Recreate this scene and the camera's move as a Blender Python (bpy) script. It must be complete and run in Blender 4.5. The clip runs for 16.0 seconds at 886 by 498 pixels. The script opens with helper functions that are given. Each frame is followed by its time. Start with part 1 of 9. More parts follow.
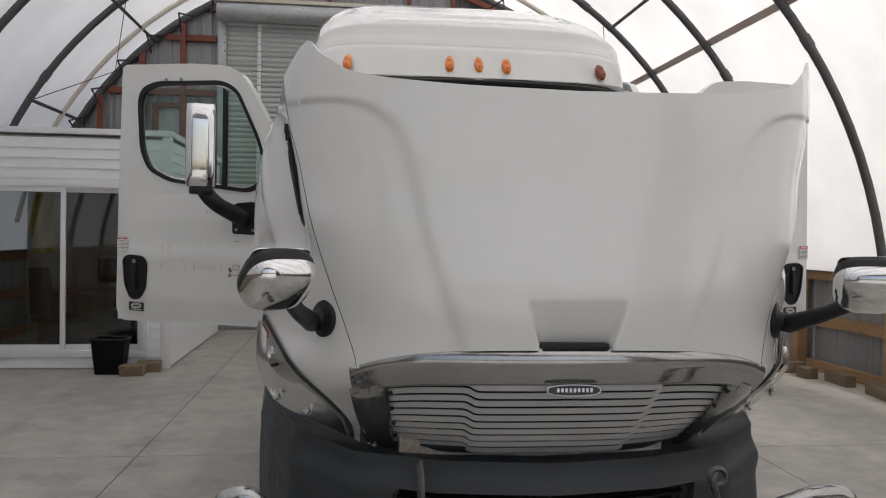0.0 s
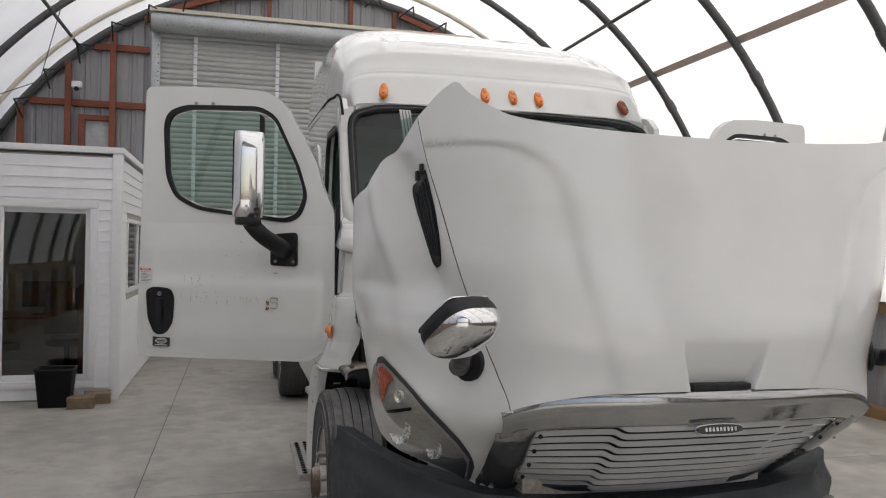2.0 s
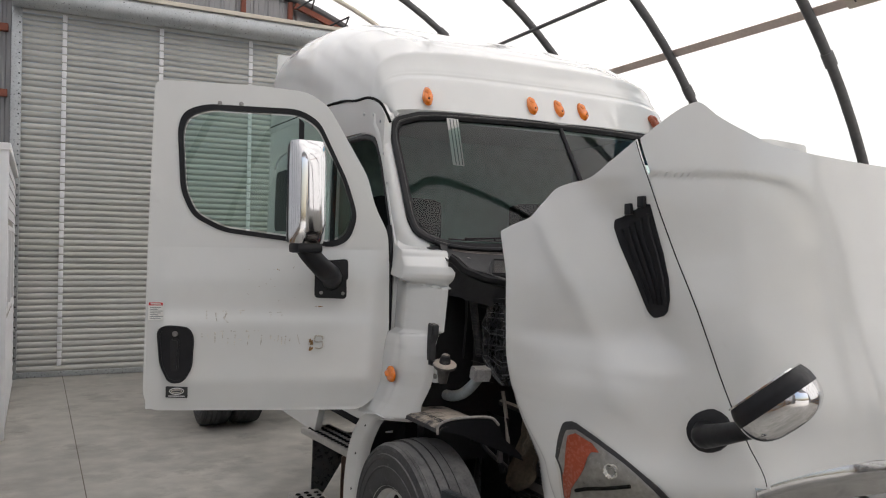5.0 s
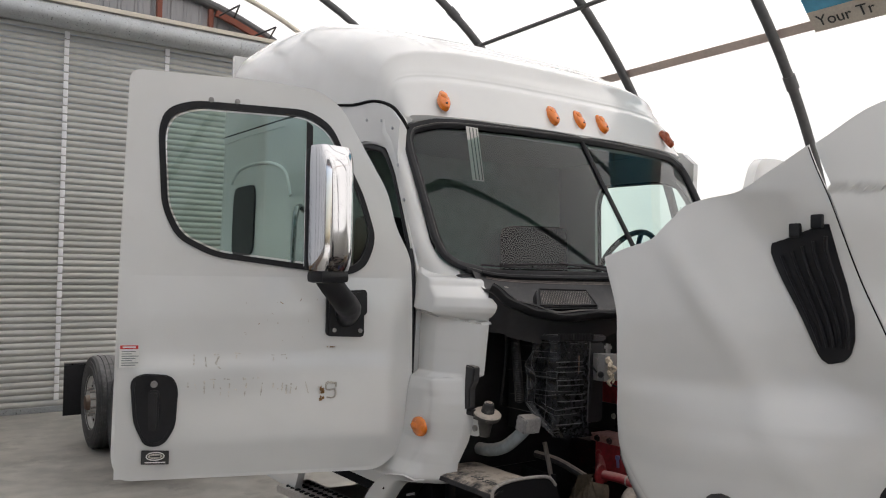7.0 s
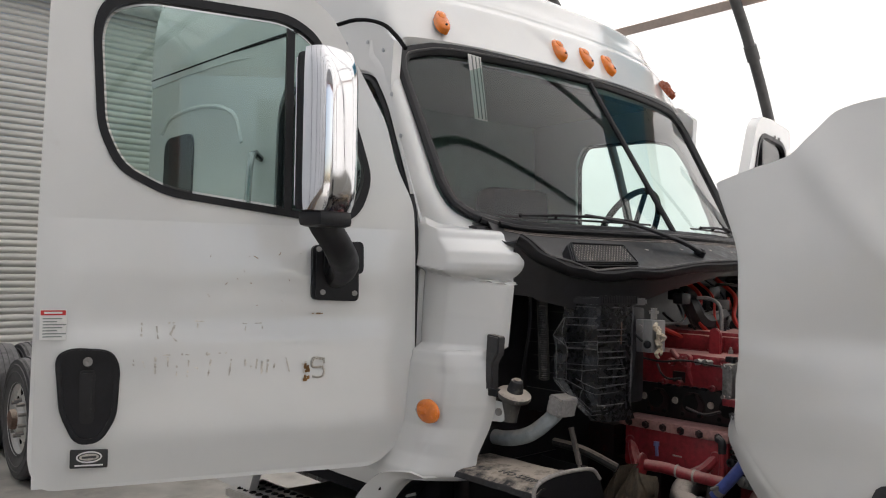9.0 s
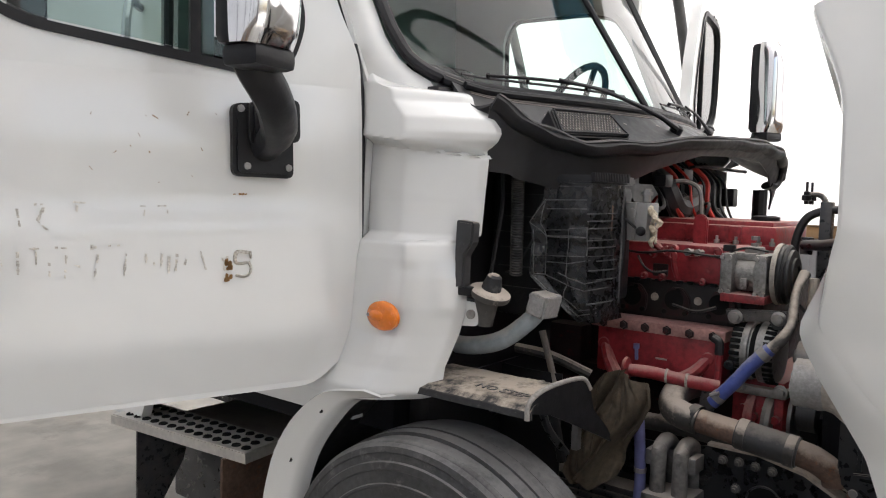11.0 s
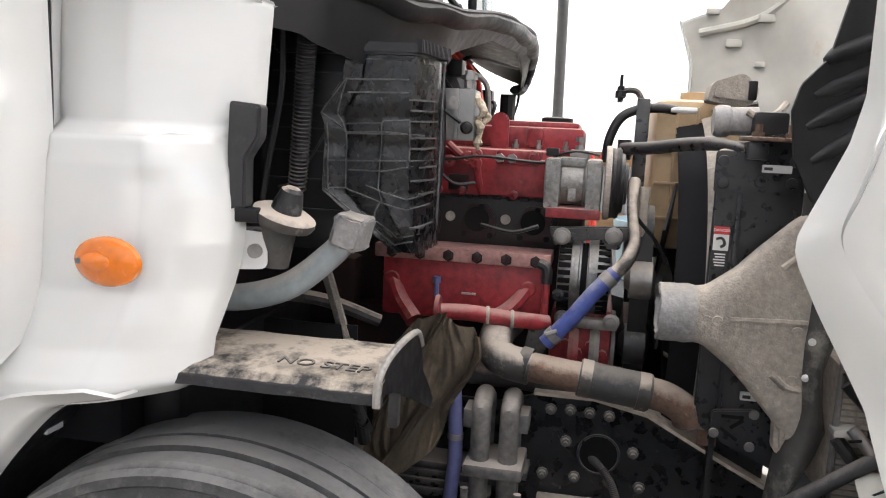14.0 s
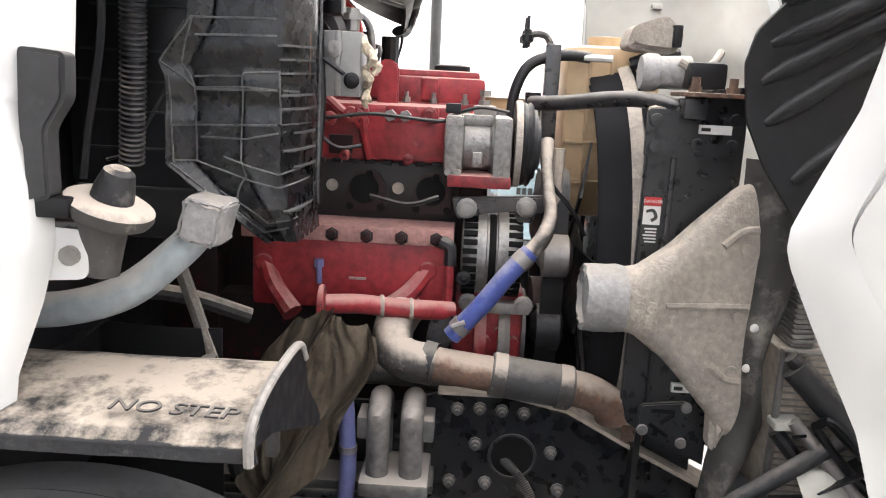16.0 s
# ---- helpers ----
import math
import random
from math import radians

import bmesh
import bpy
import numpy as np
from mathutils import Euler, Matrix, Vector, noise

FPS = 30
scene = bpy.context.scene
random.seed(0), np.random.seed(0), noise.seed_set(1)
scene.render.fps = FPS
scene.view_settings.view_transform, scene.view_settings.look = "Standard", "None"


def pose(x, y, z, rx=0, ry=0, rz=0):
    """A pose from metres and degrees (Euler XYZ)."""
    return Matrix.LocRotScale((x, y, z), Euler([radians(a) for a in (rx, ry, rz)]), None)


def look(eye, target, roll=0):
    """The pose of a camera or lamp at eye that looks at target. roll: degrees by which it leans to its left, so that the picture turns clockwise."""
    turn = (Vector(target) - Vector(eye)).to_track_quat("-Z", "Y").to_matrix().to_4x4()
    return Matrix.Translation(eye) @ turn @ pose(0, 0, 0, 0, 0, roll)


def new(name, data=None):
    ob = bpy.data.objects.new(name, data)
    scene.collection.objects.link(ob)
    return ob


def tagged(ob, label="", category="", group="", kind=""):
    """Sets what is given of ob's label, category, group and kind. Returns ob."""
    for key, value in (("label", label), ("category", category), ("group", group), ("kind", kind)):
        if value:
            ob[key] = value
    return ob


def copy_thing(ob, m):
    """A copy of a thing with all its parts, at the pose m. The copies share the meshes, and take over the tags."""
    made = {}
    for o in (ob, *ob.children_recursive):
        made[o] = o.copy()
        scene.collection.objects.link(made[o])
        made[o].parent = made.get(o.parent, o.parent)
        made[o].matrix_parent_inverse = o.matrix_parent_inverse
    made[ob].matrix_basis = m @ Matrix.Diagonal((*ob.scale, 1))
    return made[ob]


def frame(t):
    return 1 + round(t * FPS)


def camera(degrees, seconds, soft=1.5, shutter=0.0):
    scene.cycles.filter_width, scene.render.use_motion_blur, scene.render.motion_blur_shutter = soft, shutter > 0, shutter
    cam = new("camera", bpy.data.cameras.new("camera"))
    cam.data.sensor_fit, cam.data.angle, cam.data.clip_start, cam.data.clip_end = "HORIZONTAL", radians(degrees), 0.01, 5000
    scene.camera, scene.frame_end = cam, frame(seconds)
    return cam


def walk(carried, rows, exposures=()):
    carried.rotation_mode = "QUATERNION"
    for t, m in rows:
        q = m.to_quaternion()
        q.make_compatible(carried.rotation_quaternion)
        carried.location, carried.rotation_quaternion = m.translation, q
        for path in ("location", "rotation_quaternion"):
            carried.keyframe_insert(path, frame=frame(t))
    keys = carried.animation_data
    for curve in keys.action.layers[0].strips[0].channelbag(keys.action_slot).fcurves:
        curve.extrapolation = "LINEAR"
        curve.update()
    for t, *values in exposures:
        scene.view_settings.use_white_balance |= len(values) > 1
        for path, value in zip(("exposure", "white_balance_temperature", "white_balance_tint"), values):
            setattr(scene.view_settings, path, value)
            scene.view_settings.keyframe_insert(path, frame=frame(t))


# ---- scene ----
# World: x to the truck's driver side, y towards its rear, z up; origin on the floor under the front axle.
cam = camera(59.1, 16.0, soft=1.1)
PATH = [
    (0, (-0.7560, -4.4920, 1.6526), (-0.5257, -2.5056, 1.6165), 0.95),
    (0.5, (-1.0037, -4.5420, 1.6710), (-0.7017, -2.5649, 1.6654), 1.06),
    (1, (-1.2420, -4.5390, 1.7032), (-0.8575, -2.5763, 1.7158), 0.97),
    (1.5, (-1.4460, -4.4380, 1.7077), (-0.9955, -2.4894, 1.7148), 0.98),
    (2, (-1.6524, -4.3160, 1.7372), (-1.1412, -2.3824, 1.7430), 1.09),
    (2.5, (-1.8841, -4.2480, 1.7503), (-1.2857, -2.3396, 1.7572), 1.10),
    (3, (-2.0997, -4.1480, 1.7720), (-1.3946, -2.2764, 1.7776), 1.03),
    (3.5, (-2.2592, -3.9530, 1.7975), (-1.4940, -2.1052, 1.7988), 1.14),
    (4, (-2.3752, -3.7640, 1.8451), (-1.5749, -1.9311, 1.8486), 0.95),
    (4.5, (-2.5270, -3.5800, 1.8554), (-1.6705, -1.7727, 1.8627), 0.97),
    (5, (-2.6616, -3.3950, 1.8754), (-1.7382, -1.6209, 1.8801), 0.99),
    (5.2, (-2.7057, -3.3210, 1.8723), (-1.7601, -1.5587, 1.8806), 0.99),
    (7.3, (-2.9023, -2.4520, 1.8886), (-1.7176, -0.8422, 1.9587), 0.79),
    (7.5, (-2.8805, -2.3550, 1.8832), (-1.6757, -0.7600, 1.9498), 0.80),
    (8, (-2.8344, -2.1630, 1.8391), (-1.6025, -0.5889, 1.9072), 0.71),
    (8.5, (-2.8236, -2.0350, 1.7839), (-1.5572, -0.4884, 1.8501), 0.63),
    (8.7, (-2.8290, -1.9740, 1.7660), (-1.5326, -0.4524, 1.8316), 0.74),
    (10.8, (-2.6547, -1.3740, 1.6432), (-1.1124, -0.1090, 1.4973), 0.90),
    (11, (-2.6338, -1.3310, 1.6377), (-1.0713, -0.0950, 1.4614), 1.02),
    (11.5, (-2.6200, -1.1650, 1.6294), (-0.9724, -0.0573, 1.3873), 1.30),
    (12, (-2.6054, -1.0460, 1.6091), (-0.8928, -0.0518, 1.3284), 1.47),
    (12.5, (-2.4860, -0.9410, 1.5794), (-0.7113, -0.0739, 1.2655), 1.64),
    (13, (-2.3354, -0.8320, 1.5621), (-0.4892, -0.1341, 1.2387), 1.85),
    (13.5, (-2.2669, -0.7710, 1.5366), (-0.3692, -0.2269, 1.2160), 2.25),
    (14, (-2.2082, -0.6870, 1.5213), (-0.2711, -0.3140, 1.1919), 2.56),
    (14.5, (-2.1733, -0.6180, 1.5186), (-0.2107, -0.4359, 1.1794), 2.88),
    (15, (-2.1312, -0.6020, 1.5217), (-0.1696, -0.5190, 1.1407), 2.95),
    (15.5, (-2.0331, -0.6070, 1.5265), (-0.0828, -0.5450, 1.0876), 2.86),
    (16, (-1.9098, -0.6100, 1.5368), (0.0366, -0.5640, 1.0791), 2.87),
]
EXPOSURES = [(0.0, -0.15), (1.5, 0.0), (2.5, 0.15), (5.0, 0.25), (8.0, 0.25), (11.0, 0.92), (12.5, 1.32), (14.0, 1.68), (15.0, 1.68), (15.3, 1.72), (15.6, 1.95), (16.0, 2.2)]
walk(cam, [(t, look(eye, target, roll)) for t, eye, target, roll in PATH], EXPOSURES)

# ---- daylight ----
world = bpy.data.worlds.new("sky")
scene.world = world
world.use_nodes = True
wn = world.node_tree.nodes
sky = wn.new("ShaderNodeTexSky")
sky.sky_type, sky.sun_disc = "NISHITA", False
sky.sun_elevation, sky.sun_rotation = radians(54), radians(144)
sky.air_density, sky.dust_density = 1.0, 4.0
world.node_tree.links.new(sky.outputs[0], wn["Background"].inputs[0])
wn["Background"].inputs[1].default_value = 0.15
sun_data = bpy.data.lights.new("sun", "SUN")
sun_data.energy, sun_data.angle, sun_data.color = 5.0, radians(12), (1.0, 0.96, 0.92)
sun = new("sun", sun_data)
sun.matrix_world = look((10, -14, 24), (0, 0, 0))


# ---- materials ----
def material(name, color, rough=0.5, metal=0.0, vary=0.12, scale=6.0, bump=0.0, bump_scale=60.0, dust=0.0, dust_color=(0.42, 0.36, 0.29), spots=0.0, spot_color=(0.12, 0.1, 0.08), coat=0.0, per_object=0.0, stretch=(1, 1, 1), sheen=0.09, spec=0.5, crisp=1.0, cover=None):
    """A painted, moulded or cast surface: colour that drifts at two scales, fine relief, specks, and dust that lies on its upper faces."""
    m = bpy.data.materials.new(name)
    m.use_nodes = True
    n, l = m.node_tree.nodes, m.node_tree.links
    b = n["Principled BSDF"]
    co = n.new("ShaderNodeTexCoord")
    mp = n.new("ShaderNodeMapping")
    mp.inputs["Scale"].default_value = stretch
    l.new(co.outputs["Object"], mp.inputs[0])
    big = n.new("ShaderNodeTexNoise")
    big.inputs["Scale"].default_value, big.inputs["Detail"].default_value = scale * 0.35, 4
    fine = n.new("ShaderNodeTexNoise")
    fine.inputs["Scale"].default_value, fine.inputs["Detail"].default_value = scale * 4, 6
    for q in (big, fine):
        l.new(mp.outputs[0], q.inputs["Vector"])
    mean = n.new("ShaderNodeMath")
    mean.operation = "ADD"
    l.new(big.outputs[0], mean.inputs[0])
    l.new(fine.outputs[0], mean.inputs[1])
    ramp = n.new("ShaderNodeMapRange")
    ramp.inputs[1].default_value, ramp.inputs[2].default_value = 0.7, 1.3
    ramp.inputs[3].default_value, ramp.inputs[4].default_value = 1 - vary, 1 + vary * 0.6
    l.new(mean.outputs[0], ramp.inputs[0])
    last = ramp.outputs[0]
    if per_object:
        info = n.new("ShaderNodeObjectInfo")
        r2 = n.new("ShaderNodeMapRange")
        r2.inputs[3].default_value, r2.inputs[4].default_value = 1 - per_object, 1 + per_object * 0.5
        l.new(info.outputs["Random"], r2.inputs[0])
        mul = n.new("ShaderNodeMath")
        mul.operation = "MULTIPLY"
        l.new(last, mul.inputs[0])
        l.new(r2.outputs[0], mul.inputs[1])
        last = mul.outputs[0]
    tint = n.new("ShaderNodeVectorMath")
    tint.operation = "SCALE"
    tint.inputs[0].default_value = color
    l.new(last, tint.inputs["Scale"])
    col = tint.outputs[0]
    rgh = n.new("ShaderNodeMapRange")
    rgh.inputs[1].default_value, rgh.inputs[2].default_value = 0.3, 0.7
    rgh.inputs[3].default_value, rgh.inputs[4].default_value = max(0.02, rough - sheen), min(1, rough + sheen)
    l.new(fine.outputs[0], rgh.inputs[0])
    rough_out = rgh.outputs[0]
    metal_out = None

    def over(col, other, mask):
        mix = n.new("ShaderNodeMix")
        mix.data_type = "RGBA"
        l.new(mask, mix.inputs[0])
        l.new(col, mix.inputs[6])
        mix.inputs[7].default_value = (*other, 1)
        return mix.outputs[2]

    if spots:
        sp = n.new("ShaderNodeTexNoise")
        sp.inputs["Scale"].default_value, sp.inputs["Detail"].default_value, sp.inputs["Roughness"].default_value = scale * 1.7, 9, 0.7
        l.new(mp.outputs[0], sp.inputs["Vector"])
        sr = n.new("ShaderNodeMapRange")
        sr.inputs[1].default_value, sr.inputs[2].default_value = 0.66 - 0.2 * spots, 0.76 - 0.1 * spots
        sr.inputs[4].default_value = min(1.0, 0.4 + spots)
        l.new(sp.outputs[0], sr.inputs[0])
        col = over(col, spot_color, sr.outputs[0])
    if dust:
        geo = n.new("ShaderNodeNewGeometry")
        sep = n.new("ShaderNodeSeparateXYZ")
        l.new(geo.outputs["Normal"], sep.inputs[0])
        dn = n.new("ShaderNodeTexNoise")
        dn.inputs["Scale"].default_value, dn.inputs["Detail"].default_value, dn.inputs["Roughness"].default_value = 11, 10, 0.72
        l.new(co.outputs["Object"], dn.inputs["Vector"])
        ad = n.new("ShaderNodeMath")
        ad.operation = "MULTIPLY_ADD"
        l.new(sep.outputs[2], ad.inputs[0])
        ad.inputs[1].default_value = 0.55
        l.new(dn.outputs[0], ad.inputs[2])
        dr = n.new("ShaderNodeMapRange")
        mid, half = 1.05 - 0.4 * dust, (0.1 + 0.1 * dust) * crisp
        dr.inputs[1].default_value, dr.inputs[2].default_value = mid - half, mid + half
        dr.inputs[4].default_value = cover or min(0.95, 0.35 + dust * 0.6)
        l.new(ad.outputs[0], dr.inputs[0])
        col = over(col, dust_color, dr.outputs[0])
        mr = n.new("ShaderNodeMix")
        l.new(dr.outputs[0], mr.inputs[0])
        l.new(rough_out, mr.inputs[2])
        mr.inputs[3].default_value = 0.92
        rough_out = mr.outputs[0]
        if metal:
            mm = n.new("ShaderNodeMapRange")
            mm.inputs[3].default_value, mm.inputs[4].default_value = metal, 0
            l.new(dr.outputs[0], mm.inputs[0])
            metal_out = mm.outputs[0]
    l.new(col, b.inputs["Base Color"])
    l.new(rough_out, b.inputs["Roughness"])
    b.inputs["Metallic"].default_value = metal
    if metal_out:
        l.new(metal_out, b.inputs["Metallic"])
    b.inputs["Coat Weight"].default_value = coat
    b.inputs["Specular IOR Level"].default_value = spec
    b.inputs["Coat Roughness"].default_value = 0.06
    if bump:
        bn = n.new("ShaderNodeTexNoise")
        bn.inputs["Scale"].default_value, bn.inputs["Detail"].default_value = bump_scale, 5
        l.new(mp.outputs[0], bn.inputs["Vector"])
        bp = n.new("ShaderNodeBump")
        bp.inputs["Strength"].default_value, bp.inputs["Distance"].default_value = min(1.0, bump), 0.004
        l.new(bn.outputs[0], bp.inputs["Height"])
        l.new(bp.outputs[0], b.inputs["Normal"])
    return m


def glass(name, tint, rough=0.0, ior=1.5):
    m = bpy.data.materials.new(name)
    m.use_nodes = True
    n, l = m.node_tree.nodes, m.node_tree.links
    n.remove(n["Principled BSDF"])
    tr, gl, mx, lw = n.new("ShaderNodeBsdfTransparent"), n.new("ShaderNodeBsdfGlossy"), n.new("ShaderNodeMixShader"), n.new("ShaderNodeFresnel")
    tr.inputs[0].default_value = (*tint, 1)
    gl.inputs["Roughness"].default_value = rough
    lw.inputs[0].default_value = ior
    l.new(lw.outputs[0], mx.inputs[0])
    l.new(tr.outputs[0], mx.inputs[1])
    l.new(gl.outputs[0], mx.inputs[2])
    l.new(mx.outputs[0], n["Material Output"].inputs[0])
    return m


def fabric_material():
    m = bpy.data.materials.new("translucent_fabric")
    m.use_nodes = True
    n, l = m.node_tree.nodes, m.node_tree.links
    b = n["Principled BSDF"]
    b.inputs["Roughness"].default_value = 0.6
    tl, mx = n.new("ShaderNodeBsdfTranslucent"), n.new("ShaderNodeMixShader")
    co, no, rp = n.new("ShaderNodeTexCoord"), n.new("ShaderNodeTexNoise"), n.new("ShaderNodeValToRGB")
    no.inputs["Scale"].default_value, no.inputs["Detail"].default_value = 0.8, 8
    rp.color_ramp.elements[0].color, rp.color_ramp.elements[0].position = (0.82, 0.815, 0.80, 1), 0.35
    rp.color_ramp.elements[1].color, rp.color_ramp.elements[1].position = (0.92, 0.91, 0.895, 1), 0.6
    l.new(co.outputs["Object"], no.inputs["Vector"])
    l.new(no.outputs[0], rp.inputs[0])
    l.new(rp.outputs[0], b.inputs["Base Color"])
    l.new(rp.outputs[0], tl.inputs[0])
    mx.inputs[0].default_value = 0.53
    l.new(b.outputs[0], mx.inputs[1])
    l.new(tl.outputs[0], mx.inputs[2])
    l.new(mx.outputs[0], n["Material Output"].inputs[0])
    return m


WHITE = material("white_truck_paint", (0.7, 0.705, 0.69), 0.22, vary=0.03, scale=1.6, coat=0.9, sheen=0.012, spots=0.06, spot_color=(0.6, 0.59, 0.56))
WHITE_INNER = material("white_hood_underside", (0.53, 0.52, 0.475), 0.6, vary=0.1, spots=0.25, spot_color=(0.45, 0.36, 0.25), scale=5)
SEAM = material("dark_joint", (0.012, 0.012, 0.012), 0.85, spec=0.08)
CHROME = material("chrome", (0.74, 0.74, 0.75), 0.07, 1.0, vary=0.05)
CHROME_DULL = material("road_worn_chrome", (0.4, 0.4, 0.4), 0.14, 0.9, vary=0.12, scale=12)
BUMPER = material("dark_grey_bumper_plastic", (0.03, 0.036, 0.041), 0.55, vary=0.2, bump=0.25, bump_scale=300, spots=0.1, spot_color=(0.1, 0.1, 0.1))
BLACK = material("black_plastic", (0.014, 0.014, 0.016), 0.45, vary=0.35, scale=9, bump=0.1, bump_scale=120, spec=0.3, spots=0.08, spot_color=(0.05, 0.048, 0.046))
BLACK_DUSTY = material("dusty_black_plastic", (0.014, 0.014, 0.016), 0.38, vary=0.4, scale=10, dust=0.1, dust_color=(0.1, 0.096, 0.092), spots=0.25, spot_color=(0.045, 0.043, 0.042), spec=0.45)
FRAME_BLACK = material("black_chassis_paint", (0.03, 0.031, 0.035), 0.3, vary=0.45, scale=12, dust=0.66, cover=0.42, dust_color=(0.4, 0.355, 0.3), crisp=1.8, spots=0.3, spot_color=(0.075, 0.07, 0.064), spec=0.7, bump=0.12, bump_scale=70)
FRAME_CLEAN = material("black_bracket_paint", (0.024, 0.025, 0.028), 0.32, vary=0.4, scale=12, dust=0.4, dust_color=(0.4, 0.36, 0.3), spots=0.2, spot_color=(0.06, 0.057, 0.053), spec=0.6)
# paler than the moulding: scuffed edges plus the highlights that ridges catch, as colour
RIDGE = material("worn_highlit_ridge", (0.1, 0.1, 0.102), 0.5, vary=0.7, scale=40, spots=0.5, spot_color=(0.025, 0.025, 0.026))
BAFFLE = material("dusty_rubber", (0.05, 0.048, 0.046), 0.6, vary=0.5, scale=9, dust=0.4, dust_color=(0.4, 0.36, 0.31), spots=0.75, spot_color=(0.21, 0.195, 0.175))
COWL_LIP = material("dusty_brown_rail", (0.06, 0.054, 0.05), 0.6, vary=0.4, scale=18, dust=0.4, dust_color=(0.3, 0.25, 0.22))
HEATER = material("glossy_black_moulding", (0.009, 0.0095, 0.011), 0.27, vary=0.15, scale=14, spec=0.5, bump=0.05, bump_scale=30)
DARK = material("dark_interior", (0.014, 0.014, 0.016), 0.8, vary=0.3, spec=0.1)
# curtain and dashboard are lightened and greened to stand in for windscreen reflections
CURTAIN = material("reflection_green_curtain", (0.27, 0.345, 0.32), 0.9, vary=0.2, scale=4)
DASH = material("grey_dashboard", (0.22, 0.245, 0.24), 0.7, vary=0.15)
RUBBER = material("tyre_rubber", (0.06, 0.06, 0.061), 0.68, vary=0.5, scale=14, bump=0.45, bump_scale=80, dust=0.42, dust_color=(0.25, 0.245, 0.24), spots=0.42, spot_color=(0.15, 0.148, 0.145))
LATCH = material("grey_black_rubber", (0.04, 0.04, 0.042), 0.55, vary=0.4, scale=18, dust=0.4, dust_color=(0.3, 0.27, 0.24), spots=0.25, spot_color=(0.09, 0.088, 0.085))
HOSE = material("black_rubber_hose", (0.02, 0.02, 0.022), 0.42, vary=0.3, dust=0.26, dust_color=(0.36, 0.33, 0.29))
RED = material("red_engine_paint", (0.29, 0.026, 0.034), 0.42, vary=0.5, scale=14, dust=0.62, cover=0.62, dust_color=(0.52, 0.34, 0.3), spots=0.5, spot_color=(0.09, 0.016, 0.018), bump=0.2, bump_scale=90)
# engine red darkened for grime and for the shade low on the block
RED_DARK = material("grimy_shaded_engine_red", (0.022, 0.009, 0.01), 0.55, vary=0.5, scale=18, spots=0.42, spot_color=(0.15, 0.012, 0.014), dust=0.28, dust_color=(0.17, 0.13, 0.11), spec=0.4)
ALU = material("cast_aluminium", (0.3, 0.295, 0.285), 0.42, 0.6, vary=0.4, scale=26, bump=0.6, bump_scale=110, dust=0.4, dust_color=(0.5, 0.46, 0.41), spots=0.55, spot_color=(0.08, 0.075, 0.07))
PLAIN_ALU = material("bare_aluminium_block", (0.27, 0.268, 0.266), 0.45, 0.4, vary=0.12, scale=25, spots=0.12, spot_color=(0.16, 0.15, 0.14))
RED_DUST = material("dusty_red_ledge", (0.42, 0.23, 0.21), 0.8, vary=0.4, scale=20, spots=0.45, spot_color=(0.2, 0.03, 0.035), bump=0.3, bump_scale=120)
RAIL = material("shiny_black_rail", (0.012, 0.0125, 0.015), 0.3, vary=0.4, scale=9, dust=0.25, dust_color=(0.25, 0.22, 0.19), spec=0.6, bump=0.06, bump_scale=60)
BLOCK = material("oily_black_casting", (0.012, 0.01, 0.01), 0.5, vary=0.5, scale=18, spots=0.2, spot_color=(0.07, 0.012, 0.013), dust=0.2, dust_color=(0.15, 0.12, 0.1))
MESH = material("pale_fin_mesh", (0.62, 0.6, 0.57), 0.6, 0.2, vary=0.15, scale=8, bump=1.0, bump_scale=700)
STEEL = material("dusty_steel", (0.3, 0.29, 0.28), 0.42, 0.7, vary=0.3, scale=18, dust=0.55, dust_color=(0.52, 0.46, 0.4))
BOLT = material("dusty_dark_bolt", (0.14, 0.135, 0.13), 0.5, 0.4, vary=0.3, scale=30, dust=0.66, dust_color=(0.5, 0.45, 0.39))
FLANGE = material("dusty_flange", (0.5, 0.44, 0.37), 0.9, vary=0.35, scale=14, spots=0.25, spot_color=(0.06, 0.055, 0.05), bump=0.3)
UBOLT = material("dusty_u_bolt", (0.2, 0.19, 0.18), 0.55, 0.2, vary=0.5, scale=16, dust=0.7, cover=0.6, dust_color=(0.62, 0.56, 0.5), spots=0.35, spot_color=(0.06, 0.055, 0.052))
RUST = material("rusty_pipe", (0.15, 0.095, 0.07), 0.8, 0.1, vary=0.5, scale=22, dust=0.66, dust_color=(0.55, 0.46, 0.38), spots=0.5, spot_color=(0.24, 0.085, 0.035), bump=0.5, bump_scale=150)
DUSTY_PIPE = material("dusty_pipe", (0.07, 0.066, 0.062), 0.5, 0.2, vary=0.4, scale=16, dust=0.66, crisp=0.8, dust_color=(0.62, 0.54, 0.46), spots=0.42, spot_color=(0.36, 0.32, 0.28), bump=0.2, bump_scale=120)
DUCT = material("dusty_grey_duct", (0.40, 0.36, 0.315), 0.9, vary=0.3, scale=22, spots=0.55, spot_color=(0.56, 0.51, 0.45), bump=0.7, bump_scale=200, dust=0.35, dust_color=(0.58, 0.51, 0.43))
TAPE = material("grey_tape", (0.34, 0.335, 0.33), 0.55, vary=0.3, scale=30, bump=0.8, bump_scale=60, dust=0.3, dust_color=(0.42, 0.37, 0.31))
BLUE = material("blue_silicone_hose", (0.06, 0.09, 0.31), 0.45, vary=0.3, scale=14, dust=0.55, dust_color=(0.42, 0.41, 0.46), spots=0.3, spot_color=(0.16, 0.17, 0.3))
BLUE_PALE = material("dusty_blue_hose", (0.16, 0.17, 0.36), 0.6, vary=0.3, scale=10)
